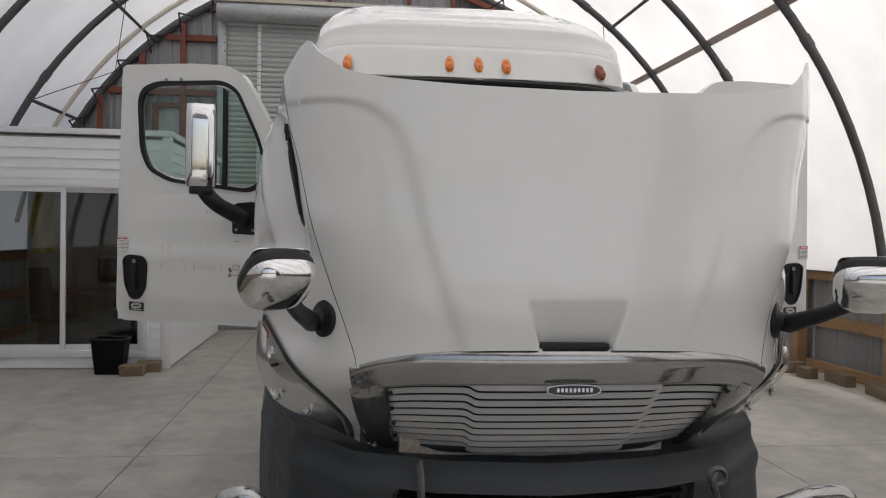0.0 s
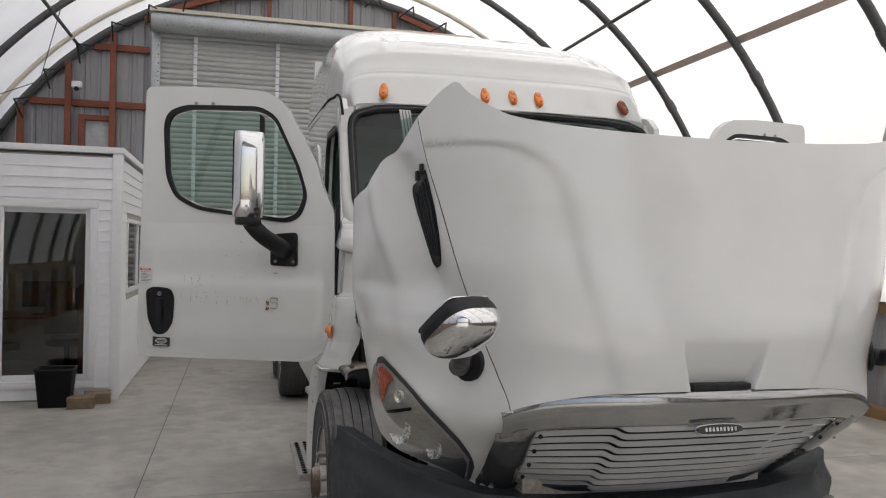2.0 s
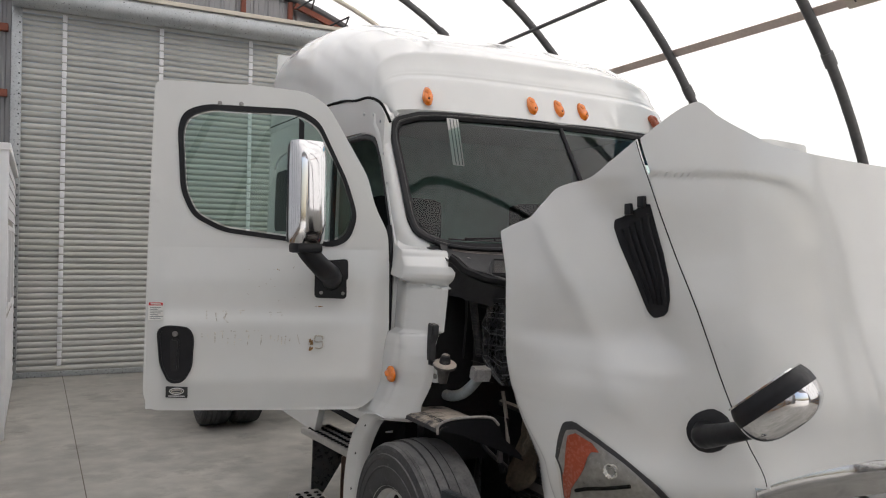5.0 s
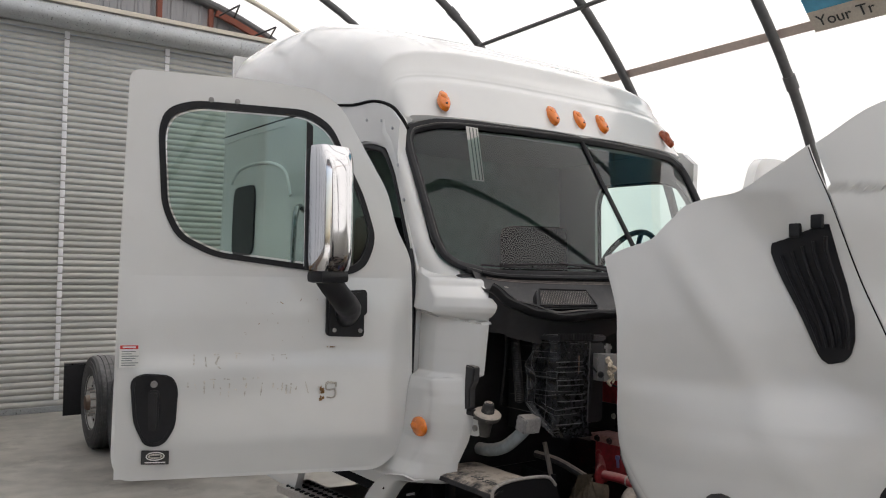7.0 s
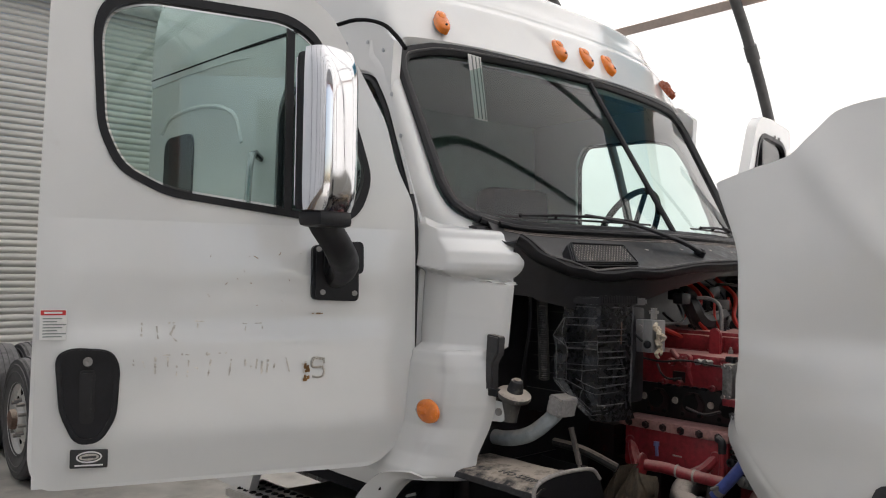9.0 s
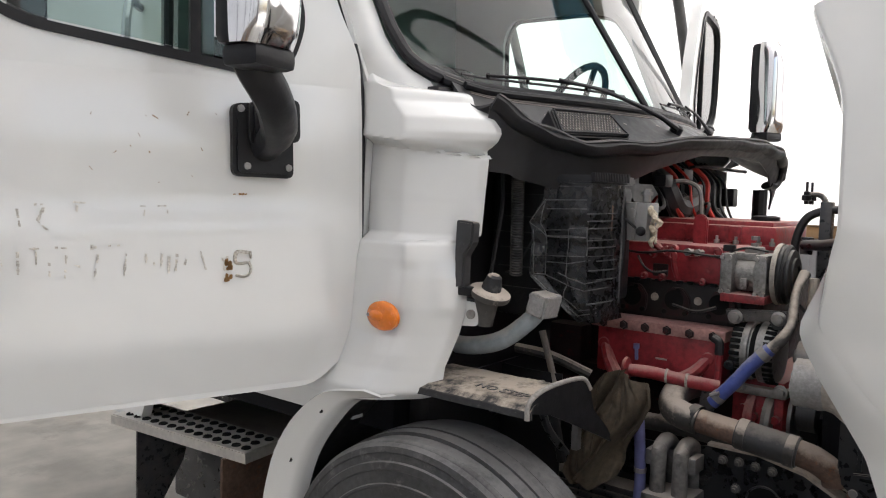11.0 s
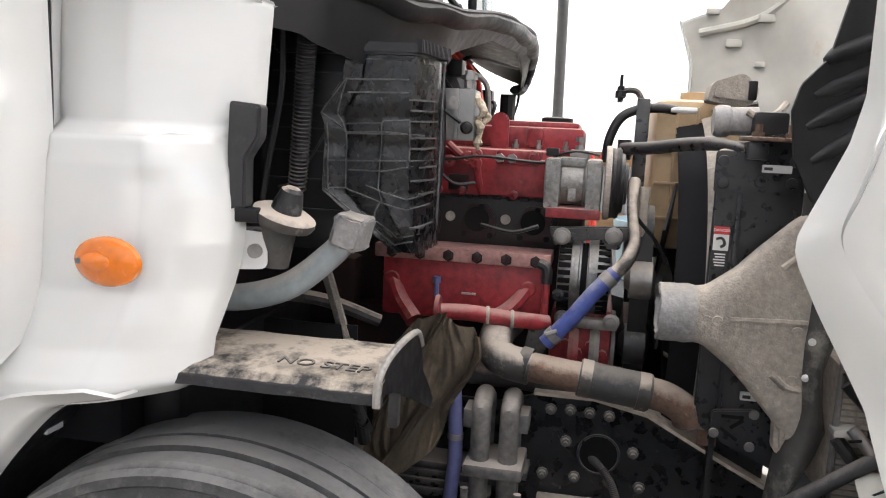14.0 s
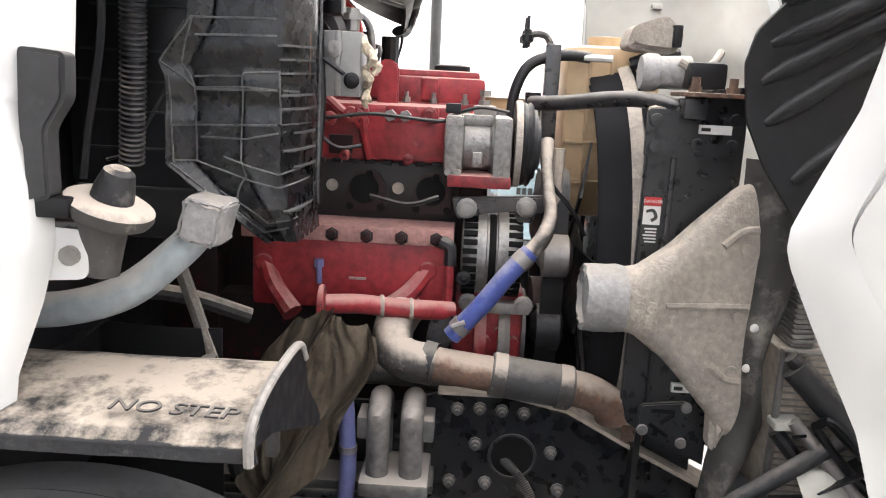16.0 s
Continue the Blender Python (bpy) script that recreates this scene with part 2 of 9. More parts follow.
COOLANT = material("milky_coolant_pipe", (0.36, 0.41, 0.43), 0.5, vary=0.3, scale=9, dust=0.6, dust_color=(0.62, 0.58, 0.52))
AMBER = material("amber_lens", (0.8, 0.2, 0.012), 0.2, vary=0.12, scale=20, coat=0.6)
AMBER_DARK = material("dark_amber_lens", (0.28, 0.06, 0.02), 0.25, vary=0.15, scale=20)
LOUVRE = material("satin_grille_bar", (0.48, 0.48, 0.48), 0.45, 0.3, vary=0.04, scale=3, sheen=0.01)
RED_LENS = material("red_reflector", (0.36, 0.075, 0.04), 0.25, vary=0.15, scale=25, coat=0.5)
LAMP = material("hazed_headlamp_reflector", (0.34, 0.335, 0.325), 0.36, 0.3, vary=0.3, scale=14)
LAMP_RING = material("dulled_reflector_ring", (0.68, 0.68, 0.66), 0.28, 0.7, vary=0.15, scale=20)
RAG = material("brown_rag", (0.1, 0.078, 0.054), 0.95, vary=0.4, scale=16, bump=0.6, bump_scale=160, dust=0.3, dust_color=(0.24, 0.18, 0.12), spots=0.2, spot_color=(0.03, 0.022, 0.016))
TANK = material("yellowed_coolant_tank", (0.55, 0.4, 0.24), 0.5, vary=0.2, scale=7, spots=0.2, spot_color=(0.3, 0.18, 0.09))
ORANGE_WIRE = material("red_wire", (0.5, 0.03, 0.02), 0.5)
CONCRETE = material("worn_concrete", (0.43, 0.412, 0.372), 0.5, vary=0.35, scale=1.1, bump=0.15, bump_scale=35, spots=0.75, spot_color=(0.27, 0.256, 0.232), per_object=0.07)
SHEET = material("grey_steel_sheet", (0.3, 0.3, 0.31), 0.42, 0.35, vary=0.12, scale=2, stretch=(4, 4, 0.5), per_object=0.1)
SHUTTER = material("galvanised_shutter_slat", (0.46, 0.46, 0.43), 0.45, 0.35, vary=0.14, scale=3, stretch=(1, 1, 6), per_object=0.12)
GALV = material("galvanised_tube", (0.42, 0.44, 0.45), 0.35, 0.6, vary=0.2, scale=10)
PRIMER = material("red_primer_steel", (0.2, 0.055, 0.03), 0.6, vary=0.25, scale=8, spots=0.15)
HOOP = material("grey_steel_hoop", (0.09, 0.09, 0.092), 0.5, 0.3, vary=0.25, scale=6)
CONDUIT = material("cream_pipe", (0.62, 0.57, 0.48), 0.5, vary=0.1)
WRAP = material("cream_wrapping", (0.5, 0.43, 0.33), 0.85, vary=0.5, scale=40, spots=0.4, spot_color=(0.25, 0.19, 0.13))
BLACKBAR = material("black_rod", (0.02, 0.02, 0.022), 0.6)
STRAP = material("tan_seam_strap", (0.5, 0.42, 0.37), 0.8, vary=0.15)
WOOD = material("raw_timber", (0.33, 0.2, 0.1), 0.75, vary=0.3, scale=5, stretch=(1, 0.15, 1), bump=0.3, per_object=0.2)
WOOD_OLD = material("weathered_timber", (0.24, 0.17, 0.11), 0.85, vary=0.35, scale=5, stretch=(1, 0.2, 1), bump=0.4, per_object=0.25)
SIDING = material("white_vinyl_siding", (0.83, 0.835, 0.85), 0.5, vary=0.05, scale=2, per_object=0.03)
TRIM = material("white_trim", (0.78, 0.78, 0.79), 0.45, vary=0.04)
ROOM = material("beige_room_wall", (0.42, 0.4, 0.36), 0.85, vary=0.1)
FURN = material("dark_furniture", (0.03, 0.028, 0.027), 0.6, vary=0.3)
CLOTH_Y = material("yellow_cloth", (0.6, 0.5, 0.08), 0.9, vary=0.5, scale=12)
BROWN = material("brown_wood_veneer", (0.17, 0.06, 0.03), 0.5, vary=0.25, scale=5)
BIN_BLUE = material("grey_blue_bin_plastic", (0.3, 0.4, 0.45), 0.5, vary=0.12)
PAPER = material("white_label", (0.75, 0.74, 0.72), 0.5, vary=0.08, scale=30)
LABEL_RED = material("red_label", (0.55, 0.03, 0.03), 0.5, vary=0.1)
INK = material("label_ink", (0.03, 0.03, 0.03), 0.6)
GHOST = material("worn_letter_residue", (0.52, 0.49, 0.43), 0.8, vary=0.5, scale=60)
FAINT = material("faint_letter_residue", (0.57, 0.545, 0.49), 0.8, vary=0.5, scale=60)
BROWN_SPOT = material("brown_paint_chip", (0.26, 0.14, 0.05), 0.8, vary=0.4, scale=60)
SIGN_BG = material("tan_sign_panel", (0.5, 0.45, 0.38), 0.6, vary=0.15, scale=14)
SIGN_BLUE = material("blue_sign_panel", (0.08, 0.3, 0.45), 0.55, vary=0.15)
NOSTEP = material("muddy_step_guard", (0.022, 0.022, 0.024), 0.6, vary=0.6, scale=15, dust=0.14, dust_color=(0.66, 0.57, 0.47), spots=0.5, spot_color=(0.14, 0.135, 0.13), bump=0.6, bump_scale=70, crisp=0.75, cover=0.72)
LIP = material("worn_pale_lip", (0.36, 0.335, 0.31), 0.6, vary=0.4, scale=20, spots=0.3, spot_color=(0.06, 0.06, 0.06))
STEP = material("aluminium_step", (0.52, 0.5, 0.47), 0.5, 0.45, vary=0.2, scale=14, spots=0.2)
FABRIC = fabric_material()
GLASS_DOOR = glass("green_side_glass", (0.72, 0.82, 0.79))
GLASS_WS = glass("tinted_windscreen", (0.55, 0.7, 0.66), 0.0, 1.55)
GLASS_SHED = glass("shed_glass", (0.75, 0.76, 0.74), 0.0, 1.75)
LENS = glass("clear_lens", (0.96, 0.95, 0.92), 0.25, 1.12)
FROST = material("frosted_window", (0.5, 0.52, 0.53), 0.5, vary=0.3, scale=20)


# ---- building blocks ----
FLIP = [False]      # mirror everything that part() links to the driver side
SEAT = ["own"]      # how part() seats a mesh: as drawn, on the leaning chassis, or the same on both sides of it
LEVEL = pose(-0.018, 0, -0.045, 0, 1.255, 0)


def settle(bm):
    if SEAT[0] == "level":
        bmesh.ops.transform(bm, matrix=LEVEL, verts=bm.verts)
    elif SEAT[0] == "even":
        for v in bm.verts:
            v.co = Vector((v.co.x * (1.018 - 0.0219 * v.co.z), v.co.y, v.co.z + 0.0219 * math.hypot(v.co.x, 0.2) - 0.045))


def thing(name, label, category, group="", kind="", at=(0, 0, 0)):
    ob = new(name)
    ob.location = at
    ob.empty_display_size = 0.1
    return tagged(ob, label, category, group, kind)


def link_mesh(name, bm, mat, sharp=35):
    settle(bm)
    if FLIP[0]:
        bmesh.ops.transform(bm, matrix=Matrix.Diagonal((-1, 1, 1, 1)), verts=bm.verts)
        bmesh.ops.reverse_faces(bm, faces=bm.faces)
    me = bpy.data.meshes.new(name)
    bm.to_mesh(me)
    bm.free()
    for q in (mat if isinstance(mat, (list, tuple)) else [mat]):
        me.materials.append(q)
    me.shade_smooth()
    me.set_sharp_from_angle(angle=radians(sharp))
    return new(name, me)


def part(name, bm, mat, parent=None, label="", sharp=35, kind=""):
    ob = link_mesh(name, bm, mat, sharp)
    if parent is not None:
        ob.parent = parent
        if parent.type == "EMPTY":
            ob.matrix_parent_inverse = Matrix.Translation(-Vector(parent.location))
    return tagged(ob, label, kind=kind)


def piece(name, me, m, parent):
    """One of many alike pieces that share a mesh."""
    ob = new(name, me)
    ob.matrix_basis = m
    ob.parent = parent
    if parent.type == "EMPTY":
        ob.matrix_parent_inverse = Matrix.Translation(-Vector(parent.location))
    return ob


def solid(name, bm, mat, label, category, group="", kind="", sharp=35):
    """A thing of one mesh, its origin at its base."""
    ob = link_mesh(name, bm, mat, sharp)
    vs = np.array([v.co for v in ob.data.vertices])
    base = Vector(((vs[:, 0].min() + vs[:, 0].max()) / 2, (vs[:, 1].min() + vs[:, 1].max()) / 2, vs[:, 2].min()))
    ob.data.transform(Matrix.Translation(-base))
    ob.location = base
    return tagged(ob, label, category, group, kind)


def B():
    return bmesh.new()


def box(bm, lo, hi, bevel=0.0, m=None):
    lo, hi = Vector(lo), Vector(hi)
    r = bmesh.ops.create_cube(bm, size=1.0)
    vs = r["verts"]
    bmesh.ops.transform(bm, matrix=Matrix.LocRotScale((lo + hi) / 2, None, hi - lo), verts=vs)
    if bevel:
        es = list({e for v in vs for e in v.link_edges})
        got = bmesh.ops.bevel(bm, geom=es, offset=bevel, segments=2, affect="EDGES", profile=0.6)
        vs = list({v for f in got["faces"] for v in f.verts} | {v for v in vs if v.is_valid})
    if m is not None:
        bmesh.ops.transform(bm, matrix=m, verts=vs)
    return bm


def smooth_path(pts, n):
    """A smooth curve through the points (Catmull-Rom), n steps to a stretch."""
    p = [Vector(q) for q in pts]
    p = [2 * p[0] - p[1], *p, 2 * p[-1] - p[-2]]
    out = []
    for i in range(1, len(p) - 2):
        for k in range(n):
            t = k / n
            out.append(0.5 * (2 * p[i] + (p[i + 1] - p[i - 1]) * t + (2 * p[i - 1] - 5 * p[i] + 4 * p[i + 1] - p[i + 2]) * t * t + (3 * p[i] - p[i - 1] - 3 * p[i + 1] + p[i + 2]) * t ** 3))
    return out + [p[-2]]


def tube(bm, pts, r, seg=12, n=6, caps=True, flat=None):
    """A tube along a smooth path; r may be a number or one for each given point; flat: squash across as (a, b)."""
    path = smooth_path(pts, n) if n > 1 else [Vector(q) for q in pts]
    rs = [r] * len(path) if not isinstance(r, (list, tuple)) else [float(np.interp(i / (len(path) - 1) * (len(r) - 1), range(len(r)), r)) for i in range(len(path))]
    tan = [(path[min(i + 1, len(path) - 1)] - path[max(i - 1, 0)]).normalized() for i in range(len(path))]
    side = tan[0].orthogonal().normalized()
    rings = []
    for p, t, rr in zip(path, tan, rs):
        side = (side - side.dot(t) * t).normalized()
        up = t.cross(side)
        fa, fb = flat or (1, 1)
        rings.append([bm.verts.new(p + rr * (fa * math.cos(a) * side + fb * math.sin(a) * up)) for a in [2 * math.pi * k / seg for k in range(seg)]])
    for a, b in zip(rings, rings[1:]):
        for k in range(seg):
            bm.faces.new((a[k], a[(k + 1) % seg], b[(k + 1) % seg], b[k]))
    if caps:
        bm.faces.new(rings[0][::-1])
        bm.faces.new(rings[-1])
    return bm


def rod(bm, a, b, r, seg=12, r2=None):
    return tube(bm, [a, b], [r, r if r2 is None else r2], seg, 1)


def lathe(bm, profile, centre, axis, seg=32, close=False):
    """A profile of (radius, along) turned round an axis through centre."""
    axis = Vector(axis).normalized()
    s = axis.orthogonal().normalized()
    if abs(axis.z) < 0.5:
        s = Vector((0, 0, 1))
    u = axis.cross(s)
    c = Vector(centre)
    rings = [[bm.verts.new(c + axis * h + r * (math.cos(a) * s + math.sin(a) * u)) for a in [2 * math.pi * k / seg for k in range(seg)]] for r, h in profile]
    for a, b in zip(rings, rings[1:]):
        for k in range(seg):
            bm.faces.new((a[k], a[(k + 1) % seg], b[(k + 1) % seg], b[k]))
    if close:
        bm.faces.new(rings[0][::-1])
        bm.faces.new(rings[-1])
    bmesh.ops.recalc_face_normals(bm, faces=bm.faces)
    return bm


def rounded(poly, r, n=4):
    """The corners of a 2D outline rounded by about r."""
    out = []
    for i, p in enumerate(poly):
        a, p, b = Vector(poly[i - 1]), Vector(p), Vector(poly[(i + 1) % len(poly)])
        ra, rb = min(r, (a - p).length * 0.45), min(r, (b - p).length * 0.45)
        s, e = p + (a - p).normalized() * ra, p + (b - p).normalized() * rb
        out += [tuple((1 - t) ** 2 * s + 2 * t * (1 - t) * p + t * t * e) for t in [k / n for k in range(n + 1)]]
    return out


def prism(bm, poly, frame_m, depth, bevel=0.0, hole=None):
    """A 2D outline (a, b), with a hole if given, extruded by depth along the third axis of frame_m."""
    def ring(pl, h):
        return [bm.verts.new(frame_m @ Vector((a, b, h))) for a, b in pl]
    if hole is None:
        lo, hi = ring(poly, 0), ring(poly, depth)
        faces = [bm.faces.new(lo[::-1]), bm.faces.new(hi)]
        k = len(lo)
        for i in range(k):
            bm.faces.new((lo[i], lo[(i + 1) % k], hi[(i + 1) % k], hi[i]))
    else:
        rings = []
        for pl in (poly, hole):
            lo, hi = ring(pl, 0), ring(pl, depth)
            k = len(lo)
            for i in range(k):
                bm.faces.new((lo[i], lo[(i + 1) % k], hi[(i + 1) % k], hi[i]))
            rings.append((lo, hi))
        for side in (0, 1):
            es = []
            for lo_hi in rings:
                v = lo_hi[side]
                es += [bm.edges.get((v[i], v[(i + 1) % len(v)])) for i in range(len(v))]
            bmesh.ops.triangle_fill(bm, edges=es, use_beauty=True)
        faces = []
    bmesh.ops.recalc_face_normals(bm, faces=bm.faces)
    if bevel and faces:
        es = list({e for f in faces if f.is_valid for e in f.edges})
        bmesh.ops.bevel(bm, geom=es, offset=bevel, segments=2, affect="EDGES")
    return bm


YZ = Matrix(((0, 0, 1, 0), (1, 0, 0, 0), (0, 1, 0, 0), (0, 0, 0, 1)))      # a to y, b to z, depth along x
XZ = Matrix(((1, 0, 0, 0), (0, 0, 1, 0), (0, 1, 0, 0), (0, 0, 0, 1)))      # a to x, b to z, depth along y


def at(x, y, z):
    return Matrix.Translation((x, y, z))


def sheet(bm, f, nu, nv, thick=0.0, keep=None):
    """A surface from f(u, v), u and v from 0 to 1; with a thickness it gets a back and edges."""
    g = [[bm.verts.new(f(i / nu, j / nv)) for j in range(nv + 1)] for i in range(nu + 1)]
    fs = []
    for i in range(nu):
        for j in range(nv):
            if keep is None or keep((i + 0.5) / nu, (j + 0.5) / nv):
                fs.append(bm.faces.new((g[i][j], g[i + 1][j], g[i + 1][j + 1], g[i][j + 1])))
    if thick:
        bm.normal_update()
        bmesh.ops.solidify(bm, geom=fs, thickness=thick)
    loose = [v for v in bm.verts if not v.link_faces]
    bmesh.ops.delete(bm, geom=loose, context="VERTS")
    return bm


def letters(name, text, size, m, mat, parent, depth=0.002):
    """Raised lettering in the built-in font, turned into a mesh."""
    cu = bpy.data.curves.new(name, "FONT")
    cu.body, cu.size, cu.extrude, cu.align_x, cu.align_y = text, size, depth, "CENTER", "CENTER"
    tmp = bpy.data.objects.new(name, cu)
    me = bpy.data.meshes.new_from_object(tmp)
    bpy.data.objects.remove(tmp)
    me.transform(LEVEL @ m if SEAT[0] == "level" else m)
    me.materials.clear()
    me.materials.append(mat)
    ob = new(name, me)
    ob.parent = parent
    if parent.type == "EMPTY":
        ob.matrix_parent_inverse = Matrix.Translation(-Vector(parent.location))
    return ob


def lerp(z, zs, vs):
    return float(np.interp(z, zs, vs))


def flow(z, zs, vs):
    """Like lerp, but smooth through the knots and without overshoot."""
    if z <= zs[0] or z >= zs[-1]:
        return vs[0] if z <= zs[0] else vs[-1]
    i = max(k for k in range(len(zs) - 1) if zs[k] <= z)

    def slope(k):
        if k == 0 or k == len(zs) - 1:
            j = 0 if k == 0 else k - 1
            return (vs[j + 1] - vs[j]) / (zs[j + 1] - zs[j])
        a, b = (vs[k] - vs[k - 1]) / (zs[k] - zs[k - 1]), (vs[k + 1] - vs[k]) / (zs[k + 1] - zs[k])
        return 0.0 if a * b <= 0 else 2 * a * b / (a + b)
    h = zs[i + 1] - zs[i]
    t = (z - zs[i]) / h
    return (2 * t ** 3 - 3 * t * t + 1) * vs[i] + (t ** 3 - 2 * t * t + t) * h * slope(i) + (3 * t * t - 2 * t ** 3) * vs[i + 1] + (t ** 3 - t * t) * h * slope(i + 1)


# ---- the building ----
ARC_X, ARC_Z, ARC_R = -0.51, 0.61, 5.5
BACK, FRONT = 9.0, -8.6
WALL_L, WALL_R = -5.9, 5.15
HOOPS = [6.9 - 1.8 * k for k in range(9)]


def arc(a, r=ARC_R, y=0.0):
    """A point on the vault, a in degrees from the driver-side horizontal."""
    return Vector((ARC_X + r * math.cos(radians(a)), y, ARC_Z + r * math.sin(radians(a))))


def arc_top(x, r=ARC_R):
    d = r * r - (x - ARC_X) ** 2
    return ARC_Z + math.sqrt(max(d, 0.0))


floor_ob = thing("floor", "light grey worn concrete slab with stains and sawn joints", "floor", kind="structure")
xs, ys = [WALL_L - 0.3, -2.3, 2.35, WALL_R + 0.3], [FRONT - 0.4, -5.2, 1.4, BACK + 0.4]
for i in range(3):
    for j in range(3):
        bm = box(B(), (xs[i] + 0.004, ys[j] + 0.004, -0.15), (xs[i + 1] - 0.004, ys[j + 1] - 0.004, 0.0))
        part("slab", bm, CONCRETE, floor_ob)
JOINT = material("dirty_joint_filler", (0.16, 0.14, 0.115), 0.9, vary=0.4, scale=5)
for x in xs[1:3]:
    part("joint_filler", box(B(), (x - 0.004, ys[0] + 0.01, -0.14), (x + 0.004, ys[-1] - 0.01, -0.003)), JOINT, floor_ob)
for y in ys[1:3]:
    for i in range(3):
        part("joint_filler", box(B(), (xs[i] + 0.006, y - 0.004, -0.14), (xs[i + 1] - 0.006, y + 0.004, -0.003)), JOINT, floor_ob)
part("sub_floor", box(B(), (xs[0], ys[0], -0.25), (xs[-1], ys[-1], -0.14)), SEAM, floor_ob)
ground = solid("ground", box(B(), (-60, -60, -0.9), (60, 60, -0.26)), CONCRETE, "grey gravel ground outside the building", "ground", kind="structure")

# fabric vault
bm = B()
sheet(bm, lambda u, v: arc(7 + 166 * u, ARC_R + 0.06 + 0.012 * math.sin(v * 9.16 * 2 * math.pi) ** 2, FRONT - 0.1 + (BACK - FRONT + 0.2) * v), 64, 92)
solid("fabric_roof", bm, FABRIC, "translucent white fabric skin of the hoop building", "roof", kind="structure", sharp=60)


def hoop(y, r=0.048):
    bm = B()
    tube(bm, [arc(7 + 166 * k / 48, ARC_R - 0.02, 0) for k in range(49)], r, 12, 1)
    for a in (35, 55, 90, 125, 145):
        c, t = arc(a, ARC_R - 0.02, 0), Vector((-math.sin(radians(a)), 0, math.cos(radians(a))))
        rod(bm, c - t * 0.07, c + t * 0.07, r * 1.22, 12)
    return bm


first = solid("steel_hoop", hoop(0), HOOP, "grey tubular steel hoop holding up the fabric roof", "hoop", "roof hoops")
z0 = first.location.z
first.location.y = HOOPS[0]
for y in HOOPS[1:]:
    copy_thing(first, at(first.location.x, y, z0))
for a in (49.7, 130.3):
    p = arc(a, ARC_R - 0.06)
    solid("steel_purlin", rod(B(), (p.x, 8.9 if a > 90 else 6.9, p.z), (p.x, FRONT, p.z), 0.024, 10), HOOP, "thin grey steel purlin pipe between the roof hoops", "purlin", "roof purlins")
for a in (39.9,):
    p, t = arc(a, ARC_R + 0.035), Vector((-math.sin(radians(a)), 0, math.cos(radians(a))))
    bm = B()
    sheet(bm, lambda u, v: p + t * (u - 0.5) * 0.09 + Vector((0, FRONT + (BACK - FRONT) * v, 0)), 1, 40, 0.006)
    solid("seam_strap", bm, STRAP, "tan seam strap welded along the fabric roof", "strap", "seam straps", kind="structure")
# end truss: cream pipe, rods and struts beside the back wall
solid("cream_pipe", tube(B(), [arc(12 + 156 * k / 40, ARC_R - 0.06, 8.05) for k in range(41)], 0.036, 10, 1), CONDUIT, "cream painted pipe bent along the roof beside the back wall", "pipe")
truss = thing("end_truss", "thin black struts and wires of the end truss", "truss", at=(ARC_X, 8.5, 3.0))
for k in range(22):
    a = 20 + 6.4 * k
    knee = arc(a + 1.6, ARC_R - 0.14, 8.2)
    part("strut", rod(B(), arc(a, ARC_R - 0.08, 8.85), knee, 0.014, 8), BLACKBAR, truss)
    part("strut", rod(B(), knee, arc(a + 3.2, ARC_R - 0.3, 8.5), 0.014, 8), BLACKBAR, truss)
for a0, a1 in ((149, 138), (129, 139), (31, 42), (51, 41)):
    part("wire", rod(B(), arc(a0, ARC_R - 0.05, 6.9), arc(a1, ARC_R - 0.15, 8.5), 0.006, 6), BLACKBAR, truss)
    part("wire", rod(B(), arc(a1, ARC_R - 0.15, 8.5), arc(2 * a1 - a0, ARC_R - 0.1, 8.85), 0.006, 6), BLACKBAR, truss)
for a in (31, 149):
    part("end_strut", rod(B(), arc(a, ARC_R - 0.05, 6.9), arc(a, ARC_R - 0.05, 8.9), 0.026, 10), HOOP, truss)


def ribbed(x0, x1, bottom, top, depth=0.018, pitch=0.23):
    """A ribbed steel sheet standing in the x-z plane, its top cut to top(x)."""
    bm, n = B(), 0
    xs = []
    x = x0
    while x < x1 - 0.02:
        xs += [(x, 0), (x + 0.02, depth), (x + 0.05, depth), (x + 0.07, 0), (x + 0.12, 0), (x + 0.125, 0.004), (x + 0.135, 0.004), (x + 0.14, 0)]
        x += pitch
    xs = [q for q in xs if q[0] < x1 - 0.001] + [(x1, 0)]
    cols = [(bm.verts.new((x, d, bottom)), bm.verts.new((x, d, max(bottom + 0.01, top(x))))) for x, d in xs]
    fs = [bm.faces.new((a[0], b[0], b[1], a[1])) for a, b in zip(cols, cols[1:])]
    bm.normal_update()
    bmesh.ops.solidify(bm, geom=fs, thickness=0.003)
    return bm


RX0, RX1, RZ = -2.95, 2.36, 5.13      # shutter opening
wall_back = thing("wall_back", "grey ribbed steel end wall on red primed framing", "wall", kind="structure", at=(0, BACK, 0))
x = WALL_L
while x < WALL_R - 0.05:
    e = min(x + 0.92, WALL_R)
    if x < RX0 < e:
        e = RX0
    if RX0 - 1e-6 <= x < RX1 - 1e-6:
        e = min(e, RX1)
    over_door = RX0 - 1e-6 <= x < RX1 - 1e-6
    bm = ribbed(x, e, RZ if over_door else 0.0, lambda q: arc_top(q, ARC_R - 0.02))
    bmesh.ops.transform(bm, matrix=at(0, BACK - 0.02, 0), verts=bm.verts)
    part("steel_panel", bm, SHEET, wall_back)
    x = e
